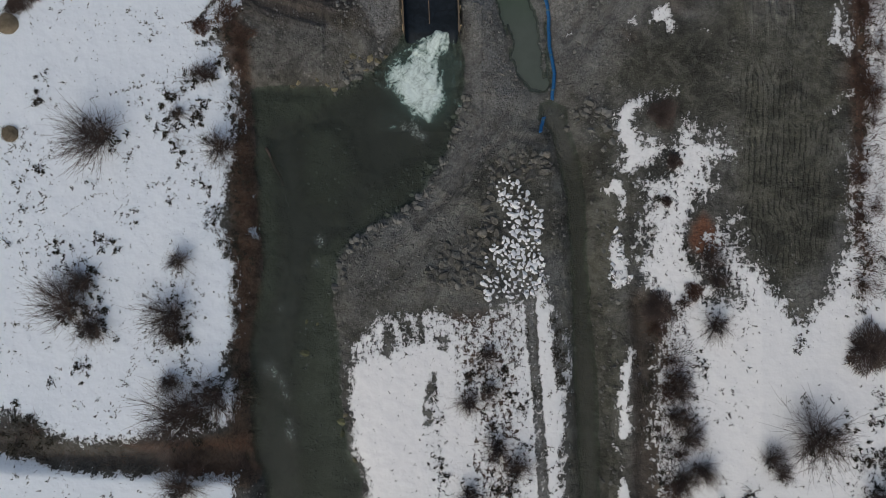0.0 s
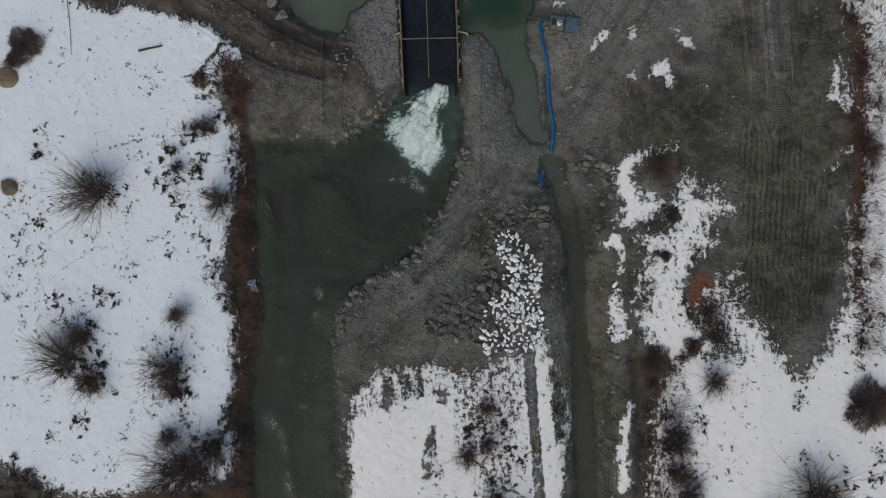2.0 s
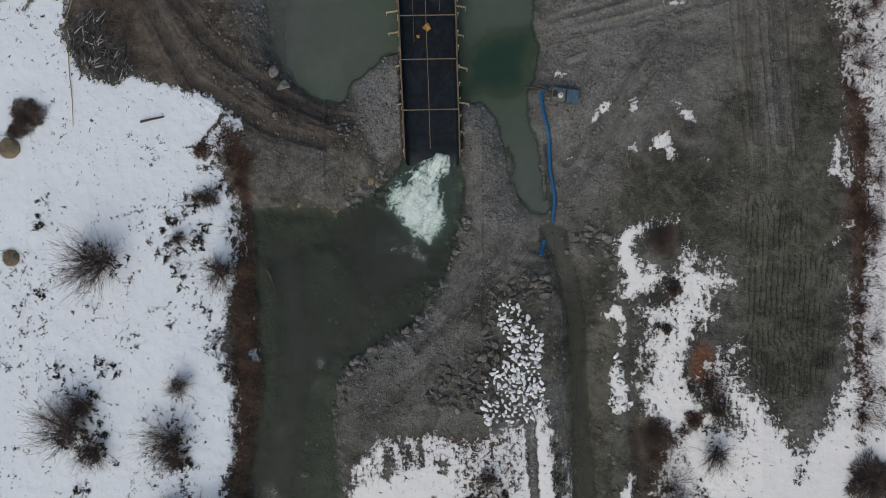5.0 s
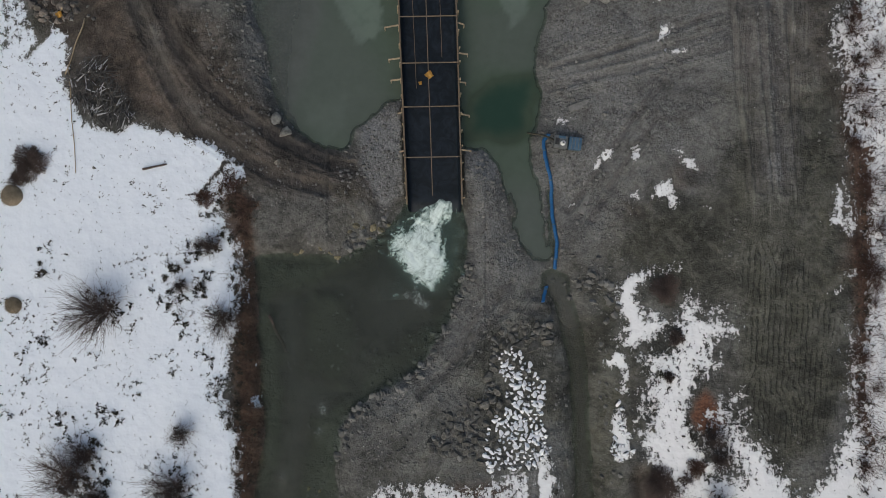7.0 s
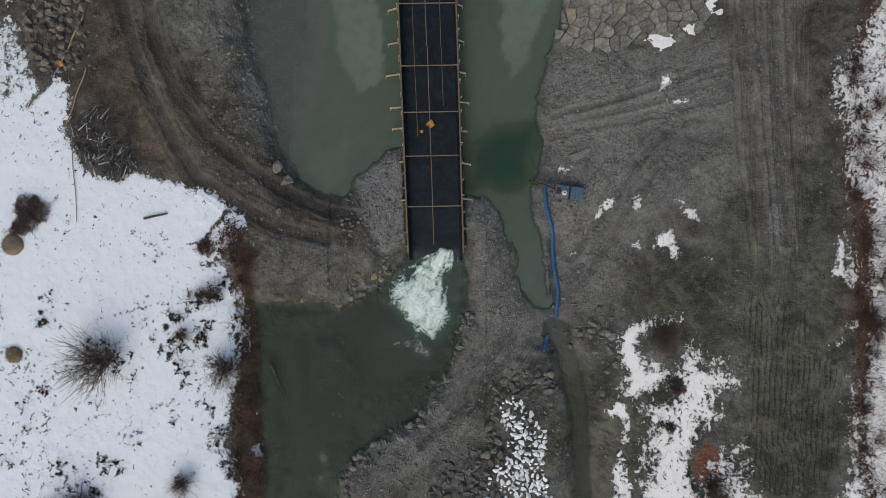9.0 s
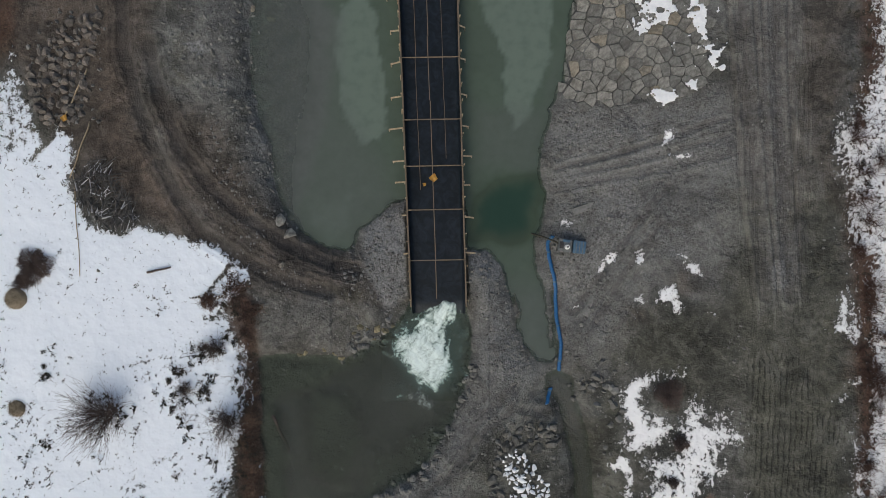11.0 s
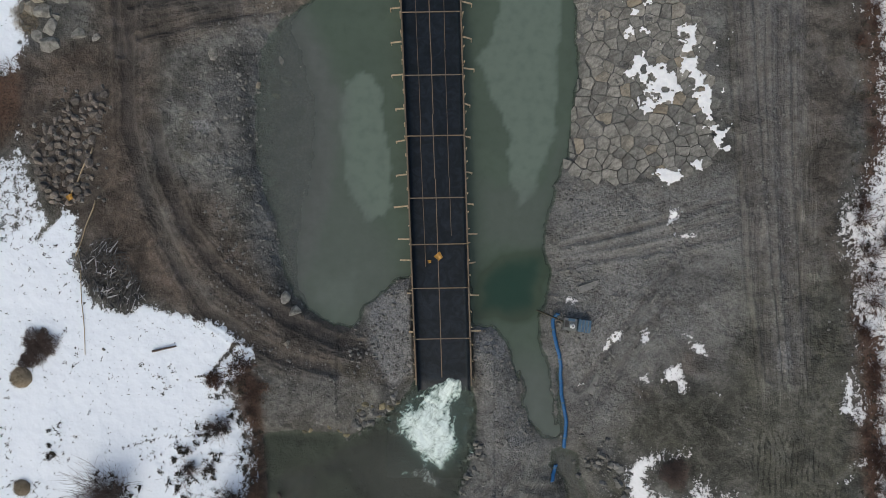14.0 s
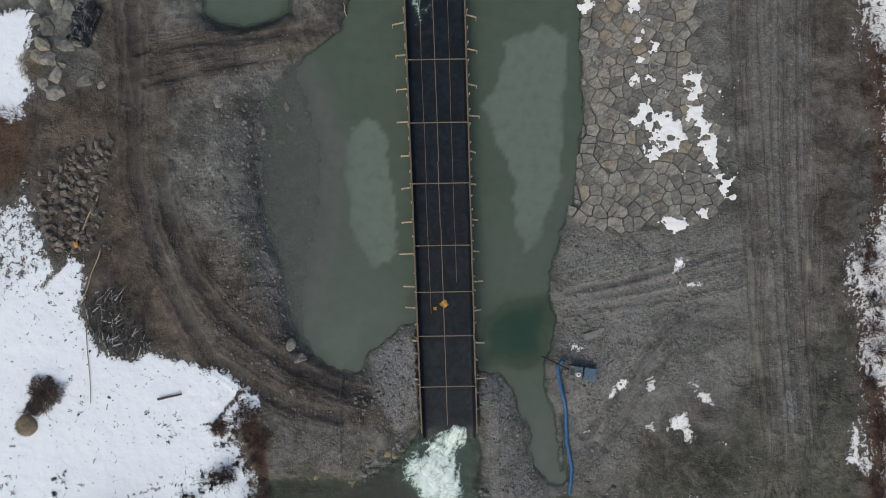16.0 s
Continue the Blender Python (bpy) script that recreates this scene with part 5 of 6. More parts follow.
lay_rocks(along([(12.8, 0.7), (13.1, -0.4), (13.6, -1.7), (12.8, -2.9), (12.5, -1.9), (13.4, 0)], 26, 0.3, 10), 0.3, 0.6, "grey rock capped with snow beside a ditch", "ditch rocks", 37, snow=1.0)
lay_rocks(spaced([(-31.8, 35.2), (-30.5, 36), (-28.4, 38), (-26.3, 38.6), (-26.5, 36), (-27.7, 34.1), (-26.9, 33), (-27.9, 30.1), (-30.7, 29.8), (-31.7, 32.2)], 110, 0.46, 11), 0.5, 0.85, "brownish grey stone tipped in a heap on mud", "tipped stones", 38, MUDDY)
joined_rocks([
    (along([(1.8, 11.7), (1.2, 9.8), (0.5, 7.8), (-0.7, 5.8), (-2.1, 3.5), (-4.3, 2), (-6.6, 0.6), (-7.8, -0.8), (-8.1, -3.4)], 190, 0.3, 7), 0.15, 0.75),
    (along([(-8.1, -3.4), (-7.9, -6.9), (-7.5, -11.2), (-7, -15.6)], 60, 0.25, 21), 0.12, 0.45),
    (along([(-8, 12.6), (-6.2, 13.5), (-4.7, 14.5), (-4.1, 15.3)], 70, 0.42, 8), 0.15, 0.75),
    (along([(9.7, 10.7), (11.4, 10.3), (12, 8.2), (11.6, 11.2), (10.5, 9)], 60, 0.7, 9), 0.15, 0.8),
    (along([(8.6, 6), (8.6, 0.9), (9, -5.1)], 70, 0.6, 10), 0.12, 0.4),
    (along([(11.8, 6), (12.1, 0.9), (12.3, -5.1), (12.7, -11.1), (12.8, -18.8)], 120, 0.4, 22), 0.12, 0.5),
    (scatter(SHALLOWS[0][0], 70, 61), 0.1, 0.4), (scatter(SHALLOWS[2][0], 150, 62), 0.1, 0.4), (scatter(SHALLOWS[3][0], 60, 63), 0.12, 0.45),
    (scatter(RUBBLE, 160, 25), 0.2, 0.6),
    (scatter([(-7.9, -0.8), (-4.4, 1.8), (-1, 3), (2, 5.2), (2.8, 1.8), (-0.2, 0), (-1.9, -3.4), (-6.1, -5.1), (-7.9, -4.2)], 220, 26), 0.1, 0.4),
    (scatter([(-6.9, 22.5), (-5.4, 23.4), (-3.5, 24.5), (-3.1, 17.4), (-4.9, 15.7), (-7.5, 16.5), (-8.4, 19.1)], 160, 27), 0.1, 0.45),
    (scatter([(1.4, 20.6), (3.8, 19.8), (4.9, 15.7), (6.2, 11.5), (3.6, 11.5), (1.5, 16.6)], 160, 28), 0.1, 0.4),
    (scatter([(7.2, 21.7), (7.8, 31.1), (16.3, 32), (17.6, 23.5), (12.1, 19.2), (10.4, 12.5), (8.2, 12.4)], 260, 29), 0.1, 0.45)], "wet grey stones lying along banks and gravel", 33)
joined_rocks([
    (scatter([(-22.3, 38.7), (-15, 42.2), (-14.5, 34.9), (-14.9, 30.1), (-18.8, 31), (-21, 34.4)], 150, 14), 0.1, 0.5),
    (scatter([(-18.7, 31), (-14.4, 30.1), (-12.7, 25), (-11.6, 21.6), (-14.8, 23.3), (-17.8, 25.9)], 200, 15), 0.1, 0.4),
    (scatter([(-32.2, 36), (-30.1, 38.6), (-25.9, 39), (-25.9, 36), (-26.2, 30.1), (-31.3, 29.2)], 120, 16), 0.15, 0.5)], "small stones pressed into brown mud", 39)


def place_blocks(spots, label, group, z=None, snow=False):
    rng = random.Random(len(spots))
    hs = heights([s[:2] for s in spots])
    for (x, y, size), h in zip(spots, hs):
        k = rng.randrange(len(BLOCKS))
        ob = new("boulder", BLOCKS[k])
        foot = h - 0.15 * size if z is None else z
        ob.matrix_basis = pose(x, y, foot, 0, 0, 360 * rng.random()) @ Matrix.Diagonal((size, size, size * 0.8, 1))
        tagged(ob, label, "boulder", group)


place_blocks([(-29.9, 47.9, 1.5), (-31.3, 46.6, 1.6), (-31.7, 45.4, 1.7), (-32.3, 44.7, 1.3), (-31.1, 44.5, 1.7), (-30, 45.3, 1.2), (-29, 45.7, 1.2), (-30.8, 43.1, 1.3), (-31.8, 42.5, 1.2), (-30.9, 41.7, 1.7), (-30.2, 44, 0.9), (-28.4, 42.6, 1.1), (-27.2, 42.5, 0.75), (-32.2, 47.5, 1.2), (-29.2, 47.2, 1.3), (-32.8, 44.8, 1), (-30.6, 48.6, 1.4), (-32.3, 48.8, 1.2), (-28.5, 48.4, 1.2), (-27.8, 46.2, 0.9)], "large angular grey boulder stacked beside a muddy track", "stacked boulders")
place_blocks([(0.9, 49.3, 0.9), (1.7, 48.9, 0.8), (2.7, 48.9, 1.35), (4.8, 49, 1), (3.6, 50.1, 1.2), (5.8, 50.2, 1.2)], "grey boulder standing in the green basin", "basin boulders", z=-0.6)
place_blocks([(-12.3, 21.8, 1.35), (-13.1, 22.8, 1), (-18.5, 41.4, 1.1), (-16.3, 38.8, 0.6), (-15.4, 39.3, 0.6), (-16.1, 39.3, 0.5), (-8.9, 47.6, 0.9), (-26.4, 18.9, 0.4), (-12.7, 19.4, 0.7)], "pale grey boulder lying on mud by the water", "mud boulders")
place_blocks([(-13.7, 41.1, 1.2), (-12.1, 40.7, 1.1), (-13, 39.6, 1.2), (-13.9, 38.5, 1), (-12.6, 41.6, 0.9), (-11.4, 40.9, 0.8)], "grey stone sunk in the shallow edge of the basin", "sunken stones", z=-0.45)


TAN_BLOCKS = [bm_mesh("block", rock_shape(s, 0.6), TAN_ROCK) for s in range(50, 54)]


def tan_rocks(spots, label, z=None):
    rng = random.Random(8)
    for (x, y, size), h in zip(spots, heights([s[:2] for s in spots])):
        ob = new("boulder", rng.choice(TAN_BLOCKS))
        ob.matrix_basis = pose(x, y, h - 0.1 * size if z is None else z, 0, 0, 360 * rng.random()) @ Matrix.Diagonal((size, size, 0.8 * size, 1))
        tagged(ob, label, "boulder", "yellowish boulders")


tan_rocks([(-10.7, -8, 0.75), (-10.5, -5.6, 0.35), (-9.7, -5.8, 0.3)], "yellowish boulder showing through the river water", z=-0.28)
tan_rocks([(-7.8, -13.3, 0.8), (-7.7, -14.2, 0.6), (-7.5, -12.7, 0.5), (-6.7, -16.2, 0.5)], "yellowish boulder on the gravel edge of the river")
tan_rocks([(-6.9, 14.7, 0.6), (-6.3, 14.4, 0.5), (-5.6, 14.5, 0.7), (-5, 14.4, 0.7), (-4.5, 14.8, 0.5), (-7.3, 14.2, 0.4), (-5.9, 13.8, 0.5), (-11.5, 12.5, 0.5), (-11, 12.7, 0.45), (-9.6, 12.9, 0.4), (-8.9, 12.6, 0.45), (-8.3, 12.2, 0.5)], "yellowish boulder at the mouth of the flume")


def crumpled_sheet():
    """A black sheet thrown over stones."""
    x, y = [(-28.5, 47)][0]
    bm = bmesh.new()
    bmesh.ops.create_grid(bm, x_segments=34, y_segments=40, size=1.0)
    for v in bm.verts:
        q = v.co * 2.1
        k = 1 + 0.25 * noise.noise(v.co * 1.5)
        v.co = Vector((v.co.x * 0.95 * k, v.co.y * 1.5 * k, 0.35 + 0.35 * noise.noise(q) + 0.22 * abs(noise.noise(q * 2.3)) - 0.3 * v.co.length_squared * 0.5))
    ret = bmesh.ops.extrude_face_region(bm, geom=bm.faces[:])
    bmesh.ops.translate(bm, vec=(0, 0, 0.015), verts=[v for v in ret["geom"] if isinstance(v, bmesh.types.BMVert)])
    ob = new("plastic_sheet", bm_mesh("plastic_sheet", bm, BLACK_SHEET))
    ob.matrix_basis = pose(x, y, height_at(x, y) + 0.1, 0, 0, -20)
    tagged(ob, "crumpled black plastic sheet thrown over stones", "plastic sheet")


crumpled_sheet()


def loose_stones():
    """Thousands of fist to head sized stones over the gravel."""
    rng = np.random.RandomState(12)
    bm = bmesh.new()
    bmesh.ops.create_icosphere(bm, subdivisions=1, radius=0.5)
    base = np.array([v.co[:] for v in bm.verts])
    tri = np.array([[v.index for v in f.verts] for f in bm.faces])
    bm.free()
    n = 26000
    q = np.stack([rng.uniform(-20, 33, n), rng.uniform(-19, 50, n)], -1)
    sn = snow_cover(q[:, 0], q[:, 1])
    d, e = water_dist(q[:, 0], q[:, 1])
    lump = fbm(q[:, 0], q[:, 1], 3.0, 3, 66)
    gravel = soft_poly(q[:, 0], q[:, 1], LIGHT_GRAVEL)
    ok = (sn < 0.25) & (np.maximum(d, e) < 0.15) & (lump + 0.8 * gravel > 0.1 + 0.3 * (q[:, 0] > 13)) & (soft_poly(q[:, 0], q[:, 1], DEAD_GRASS) < 0.3)
    q = q[ok]
    h = ground_height(q[:, 0], q[:, 1])
    n = len(q)
    size = 0.06 + 0.2 * rng.rand(n) ** 3.0
    shape = base[None] * (0.7 + 0.6 * rng.rand(n, len(base), 1)) * (size[:, None, None] * np.array([1.15, 0.95, 0.6]))
    a = rng.rand(n) * 6.283
    c, s = np.cos(a)[:, None], np.sin(a)[:, None]
    x = shape[..., 0] * c - shape[..., 1] * s + q[:, :1]
    y = shape[..., 0] * s + shape[..., 1] * c + q[:, 1:2]
    z = shape[..., 2] + h[:, None] + 0.1 * size[:, None]
    me = bpy.data.meshes.new("loose_stones")
    me.from_pydata(np.stack([x, y, z], -1).reshape(-1, 3).tolist(), [], (tri[None] + (np.arange(n) * len(base))[:, None, None]).reshape(-1, 3).tolist())
    me.materials.append(STONES)
    tagged(new("loose_stones", me), "loose grey stones strewn over wet gravel", "stones", kind="stuff")


loose_stones()


# ---- set stone bank beside the basin ----
def clip(poly, nx, ny, c):
    out = []
    for a, b in zip(poly, poly[1:] + poly[:1]):
        da, db = a[0] * nx + a[1] * ny - c, b[0] * nx + b[1] * ny - c
        if da <= 0:
            out.append(a)
        if (da < 0 < db) or (db < 0 < da):
            k = da / (da - db)
            out.append((a[0] + (b[0] - a[0]) * k, a[1] + (b[1] - a[1]) * k))
    return out


SET_STONES = [(8.5, 53), (8.5, 47.4), (8.8, 42.2), (8.6, 37.9), (8.4, 34.9), (7.9, 32.3), (10.4, 31.1), (14.2, 31.8), (18, 32.2), (19.2, 33.7), (19, 36.7), (19, 41.4), (17.6, 44.8), (16.8, 53)]


def build_revetment():
    bank = tagged(new("stone_bank"), "sloping bank paved with fitted grey and tan stones beside the basin", "stone bank", kind="structure")
    rng = random.Random(17)
    p = np.array(SET_STONES)
    lo, hi = p.min(0), p.max(0)
    seeds, step = [], 0.9
    row, y = 0, lo[1] - 1.2
    while y < hi[1] + 1.2:
        x = lo[0] - 1.2 + (step / 2 if row % 2 else 0)
        while x < hi[0] + 1.2:
            seeds.append((x + 0.43 * step * (rng.random() * 2 - 1), y + 0.43 * step * (rng.random() * 2 - 1)))
            x += step
        y += step * 0.9
        row += 1
    a = np.array(seeds)
    ins = poly_dist(a[:, 0], a[:, 1], SET_STONES)
    hs = ground_height(a[:, 0], a[:, 1], False)
    for i, (cx, cy) in enumerate(seeds):
        if ins[i] < 0.1:
            continue
        cell = [(-1.2, -1.2), (1.2, -1.2), (1.2, 1.2), (-1.2, 1.2)]
        for j in np.argsort((a[:, 0] - cx) ** 2 + (a[:, 1] - cy) ** 2)[1:14]:
            dx, dy = a[j, 0] - cx, a[j, 1] - cy
            r = math.hypot(dx, dy)
            cell = clip(cell, dx / r, dy / r, r / 2 - 0.012 - 0.03 * rng.random())
        if len(cell) < 3:
            continue
        bm = bmesh.new()
        low = [bm.verts.new((x, y, -0.3)) for x, y in cell]
        rim = [bm.verts.new((x + 0.04 * rng.uniform(-1, 1), y + 0.04 * rng.uniform(-1, 1), 0.03 + 0.03 * rng.random())) for x, y in cell]
        top = [bm.verts.new((x * 0.93, y * 0.93, 0.05 + 0.03 * rng.random())) for x, y in cell]
        for k in range(len(cell)):
            q = (k + 1) % len(cell)
            bm.faces.new((low[k], low[q], rim[q], rim[k]))
            bm.faces.new((rim[k], rim[q], top[q], top[k]))
        bm.faces.new(top)
        ob = part("stone", bm_mesh("stone", bm, STONE), bank)
        gx1, gx0 = height_at_coarse(cx + 0.5, cy), height_at_coarse(cx - 0.5, cy)
        ob.matrix_basis = pose(cx, cy, hs[i] + 0.02, 2 * rng.uniform(-1, 1), -math.degrees(math.atan(gx1 - gx0)) + 2 * rng.uniform(-1, 1), 0)


def height_at_coarse(x, y):
    return float(ground_height(np.array([x]), np.array([y]), False)[0])


build_revetment()


def snow_on_stones(outlines):
    """Old snow lying over the set stones and in their joints."""
    soup = Soup()
    for poly in outlines:
        p = np.array(poly)
        xs, ys = np.arange(p[:, 0].min() - 0.3, p[:, 0].max() + 0.3, 0.05), np.arange(p[:, 1].min() - 0.3, p[:, 1].max() + 0.3, 0.05)
        X, Y = np.meshgrid(xs, ys)
        keep = np.clip(poly_dist(X, Y, poly) * 1.8, -1, 0.5) + 2.3 * fbm(X, Y, 0.5, 5, 91) > 0.16
        Z = ground_height(X, Y, False) + 0.115 + 0.03 * (fbm(X, Y, 0.5, 2, 92) + 0.8)
        ids = {}
        for j in range(len(ys)):
            for i in range(len(xs)):
                if keep[j, i]:
                    ids[(i, j)] = len(soup.v)
                    soup.v.append((X[j, i], Y[j, i], Z[j, i]))
        for (i, j), o in ids.items():
            if (i + 1, j) in ids and (i, j + 1) in ids and (i + 1, j + 1) in ids:
                soup.f.append((o, ids[(i + 1, j)], ids[(i + 1, j + 1)], ids[(i, j + 1)]))
    ob = new("snow_patches", soup.mesh("snow_patches", SNOW, True))
    soft = ob.modifiers.new("thickness", "SOLIDIFY")
    soft.thickness, soft.offset = 0.05, -1
    tagged(ob, "ragged remains of snow lying over set stones", "snow", kind="stuff")


snow_on_stones([
    [(16.4, 43.2), (17.6, 43), (17.7, 40.5), (18.3, 39.2), (18.8, 37.5), (19.2, 35.8), (19.8, 34.9), (20, 34.1), (19.1, 33.7), (18.8, 35.4), (17.9, 36.2), (17.7, 38.3), (17.2, 39.8), (16.4, 39.2), (16.5, 41.3)],
    [(12.9, 39.8), (13.7, 41.5), (14.5, 40.5), (15.8, 39.8), (16.2, 41.8), (16.5, 38.8), (15.4, 37.5), (14.6, 36.9), (13.5, 37.5), (14.1, 38.8)],
    [(13.1, 47.5), (13.9, 47.3), (13.7, 46.7), (13.1, 46.8)],
    [(12.8, 46.3), (13.5, 45.8), (14.6, 45.8), (14.6, 45.2), (13.3, 45.4)],
    [(13.2, 44.8), (13.8, 44.5), (13.5, 44), (13.2, 44.1)],
    [(12.9, 43.3), (14.1, 43.6), (14.2, 43.1), (12.9, 42.8)],
    [(14.7, 32.2), (16.6, 32.8), (17.9, 33), (17.9, 32.6), (16.2, 31.9), (15, 31.5)],
    [(8.9, 49.2), (10.6, 49.2), (10.3, 48.8), (9, 48.7)],
    [(12.3, 49.4), (13.6, 49.4), (13.3, 48.3), (12.5, 48.2)],
])


# ---- slabs and poles lying about ----
def slab(x, y, long, wide, turn, label):
    bm = bevel_box(wide, long, 0.14, 0.03)
    for v in bm.verts:
        v.co.x += 0.05 * noise.noise(v.co * 2 + Vector((x, y, 0)))
    ob = new("slab", bm_mesh("slab", bm, CONCRETE))
    ob.matrix_basis = pose(x, y, height_at(x, y) - 0.02, 1, 1, turn)
    tagged(ob, label, "slab", "loose slabs")


for x, y, long, wide, turn in [(10.7, 16.6, 2.1, 0.65, -28)]:
    slab(x, y, long, wide, turn, "long pale concrete slab lying on gravel")
for x, y, long, wide, turn in [(10.4, 23.9, 2.4, 0.5, -70)]:
    slab(x, y, long, wide, turn, "flat grey slab half sunk in mud")


def pole(a, b, r, name, label, material=None):
    (ax, ay), (bx, by) = a, b
    pts = []
    for k in range(9):
        x, y = ax + (bx - ax) * k / 8, ay + (by - ay) * k / 8
        pts.append(Vector((x + 0.04 * math.sin(k * 1.3), y, 0)))
    top = max(heights([p.xy for p in pts]))
    for k, p in enumerate(pts):
        p.z = 0.5 * height_at(p.x, p.y) + 0.5 * top + r + 0.03
    s = Soup()
    s.tube(pts, r, r * 0.7, 7, cap=True)
    return tagged(new(name, s.mesh(name, material or FRESH, True)), label, "pole", "poles")


pole(*[(-27.3, 34.1), (-28.9, 30.6)], 0.07, "timber_pole", "pale peeled timber pole lying across tipped stones")
pole(*[(-27.1, 30.1), (-28.5, 25.9)], 0.06, "timber_pole", "pale peeled timber pole lying at the edge of the snow")
pole(*[(-28.3, 26.3), (-27.7, 18.5)], 0.035, "timber_pole", "long thin grey pole lying on snow")
pole(*[(-9.2, 49.2), (-8.9, 47.7)], 0.04, "timber_pole", "thin pale pole standing out of rocks by the water")
pole(*[(-13.6, 7.8), (-12.3, 4.9)], 0.13, "sunken_log", "old brown log lying in the shallow edge of the river", TWIG)
pole(*[(-12.3, 4.2), (-12, 3.3)], 0.06, "driftwood", "short bleached branch caught in the river", CONCRETE)
pole(*[(-22.7, 18.8), (-20.9, 19.2)], 0.09, "old_post", "short grey wooden post lying in snow", TWIG)
for (x, y), z in zip([(-28.9, 30.3)], (0.3,)):
    tag_card(x, y, height_at(x, y) + z, 0.42, 30)["label"] = "crumpled scrap of orange plastic lying on tipped stones"


# ---- pump and hose ----
def build_pump():
    x, y = [(9.1, 20.9)][0]
    pump = tagged(new("pump"), "small skid-mounted water pump with grey and blue covers on gravel", "pump")
    pump.matrix_basis = pose(x, y, height_at(x, y) - 0.02, 0, 0, -7)
    for dy in (-0.42, 0.42):
        part("skid", bm_mesh("skid", bevel_box(2.2, 0.1, 0.14, 0.02), STEEL), pump, m=pose(0, dy, 0.1))
    for dx in (-0.9, 0.0, 0.9):
        part("cross_member", bm_mesh("cross_member", bevel_box(0.1, 0.84, 0.08, 0.01), STEEL), pump, m=pose(dx, 0, 0.18))
    eng = part("engine_cover", bm_mesh("engine_cover", bevel_box(1.0, 0.95, 0.5, 0.05, 2), GREY_PAINT), pump, "dusty grey cover", m=pose(-0.52, 0, 0.47))
    part("vent", bm_mesh("vent", bevel_box(0.3, 0.5, 0.03, 0.01), STEEL), eng, m=pose(-0.28, 0.0, 0.26))
    part("edge_strip", bm_mesh("edge_strip", bevel_box(0.5, 0.2, 0.03, 0.01), BLUE_PAINT), eng, "faded blue strip", m=pose(0.05, 0.34, 0.26))
    box = part("pump_cover", bm_mesh("pump_cover", bevel_box(0.95, 0.95, 0.52, 0.05, 2), BLUE_PAINT), pump, "faded blue cover", m=pose(0.55, 0, 0.48))
    for dx in (-0.25, 0.0, 0.25):
        part("rib", bm_mesh("rib", bevel_box(0.05, 0.85, 0.03, 0.01), GREY_PAINT), box, m=pose(dx, 0, 0.27))
    bm = bmesh.new()
    bmesh.ops.create_cone(bm, segments=16, radius1=0.2, radius2=0.16, depth=0.3, cap_ends=True)
    bmesh.ops.bevel(bm, geom=bm.edges[:], offset=0.02, segments=1, affect="EDGES")
    tank = part("tank", bm_mesh("tank", bm, WHITE_PLASTIC), pump, "white plastic tank", m=pose(-0.38, -0.1, 0.86))
    part("filler_cap", bm_mesh("filler_cap", bevel_box(0.12, 0.12, 0.06, 0.02), STEEL), tank, m=pose(0, 0, 0.17))
    s = Soup()
    s.tube(rounded([(-1.0, 0.1, 0.45), (-1.5, 0.25, 0.5), (-2.2, 0.45, 0.1), (-3.0, 0.65, -0.9)]), 0.07, 0.07, 7)
    part("suction_pipe", s.mesh("suction_pipe", WEED, True), pump, "dull green suction pipe")


def build_hose(line, name, label):
    hose = tagged(new(name), label, "hose", "blue hose")
    pts = rounded([(x, y, 0) for x, y in line], 2)
    for k, p in enumerate(pts):
        p.x += 0.018 * math.sin(k * 1.7) + 0.03 * math.sin(k * 0.6 + 1)
    hs = heights([p.xy for p in pts])
    for k, p in enumerate(pts):
        lo, hi = max(0, k - 3), k + 4
        p.z = max(float(np.mean(hs[lo:hi])), 0.0) + 0.17
    s = Soup()
    s.tube(pts, 0.14, 0.14, 10, 0.7, True)
    part("tube", s.mesh("tube", BLUE, True), hose)
    for k in range(3, len(pts) - 2, 9):
        t = (pts[k + 1] - pts[k - 1]).normalized()
        b = Soup()
        b.tube([pts[k] - t * 0.06, pts[k] + t * 0.06], 0.155, 0.155, 10, 0.72, True)
        part("clamp", b.mesh("clamp", BLUE_PAINT), hose, "dull blue clamp band")
    return hose


build_pump()
build_hose([(7.8, 21.7), (7.5, 21.3), (7.4, 20.9), (7.5, 20.2), (7.8, 19.1), (8, 18.1), (8.1, 16.8), (8.2, 15), (8.5, 13.5), (8.5, 12.6), (8.3, 11.4)], "discharge_hose", "long blue discharge hose running from pump along the channel bank")
build_hose([(7.7, 10.1), (7.6, 9.5), (7.4, 8.9)], "hose_end", "short end of blue hose lying at a muddy puddle")


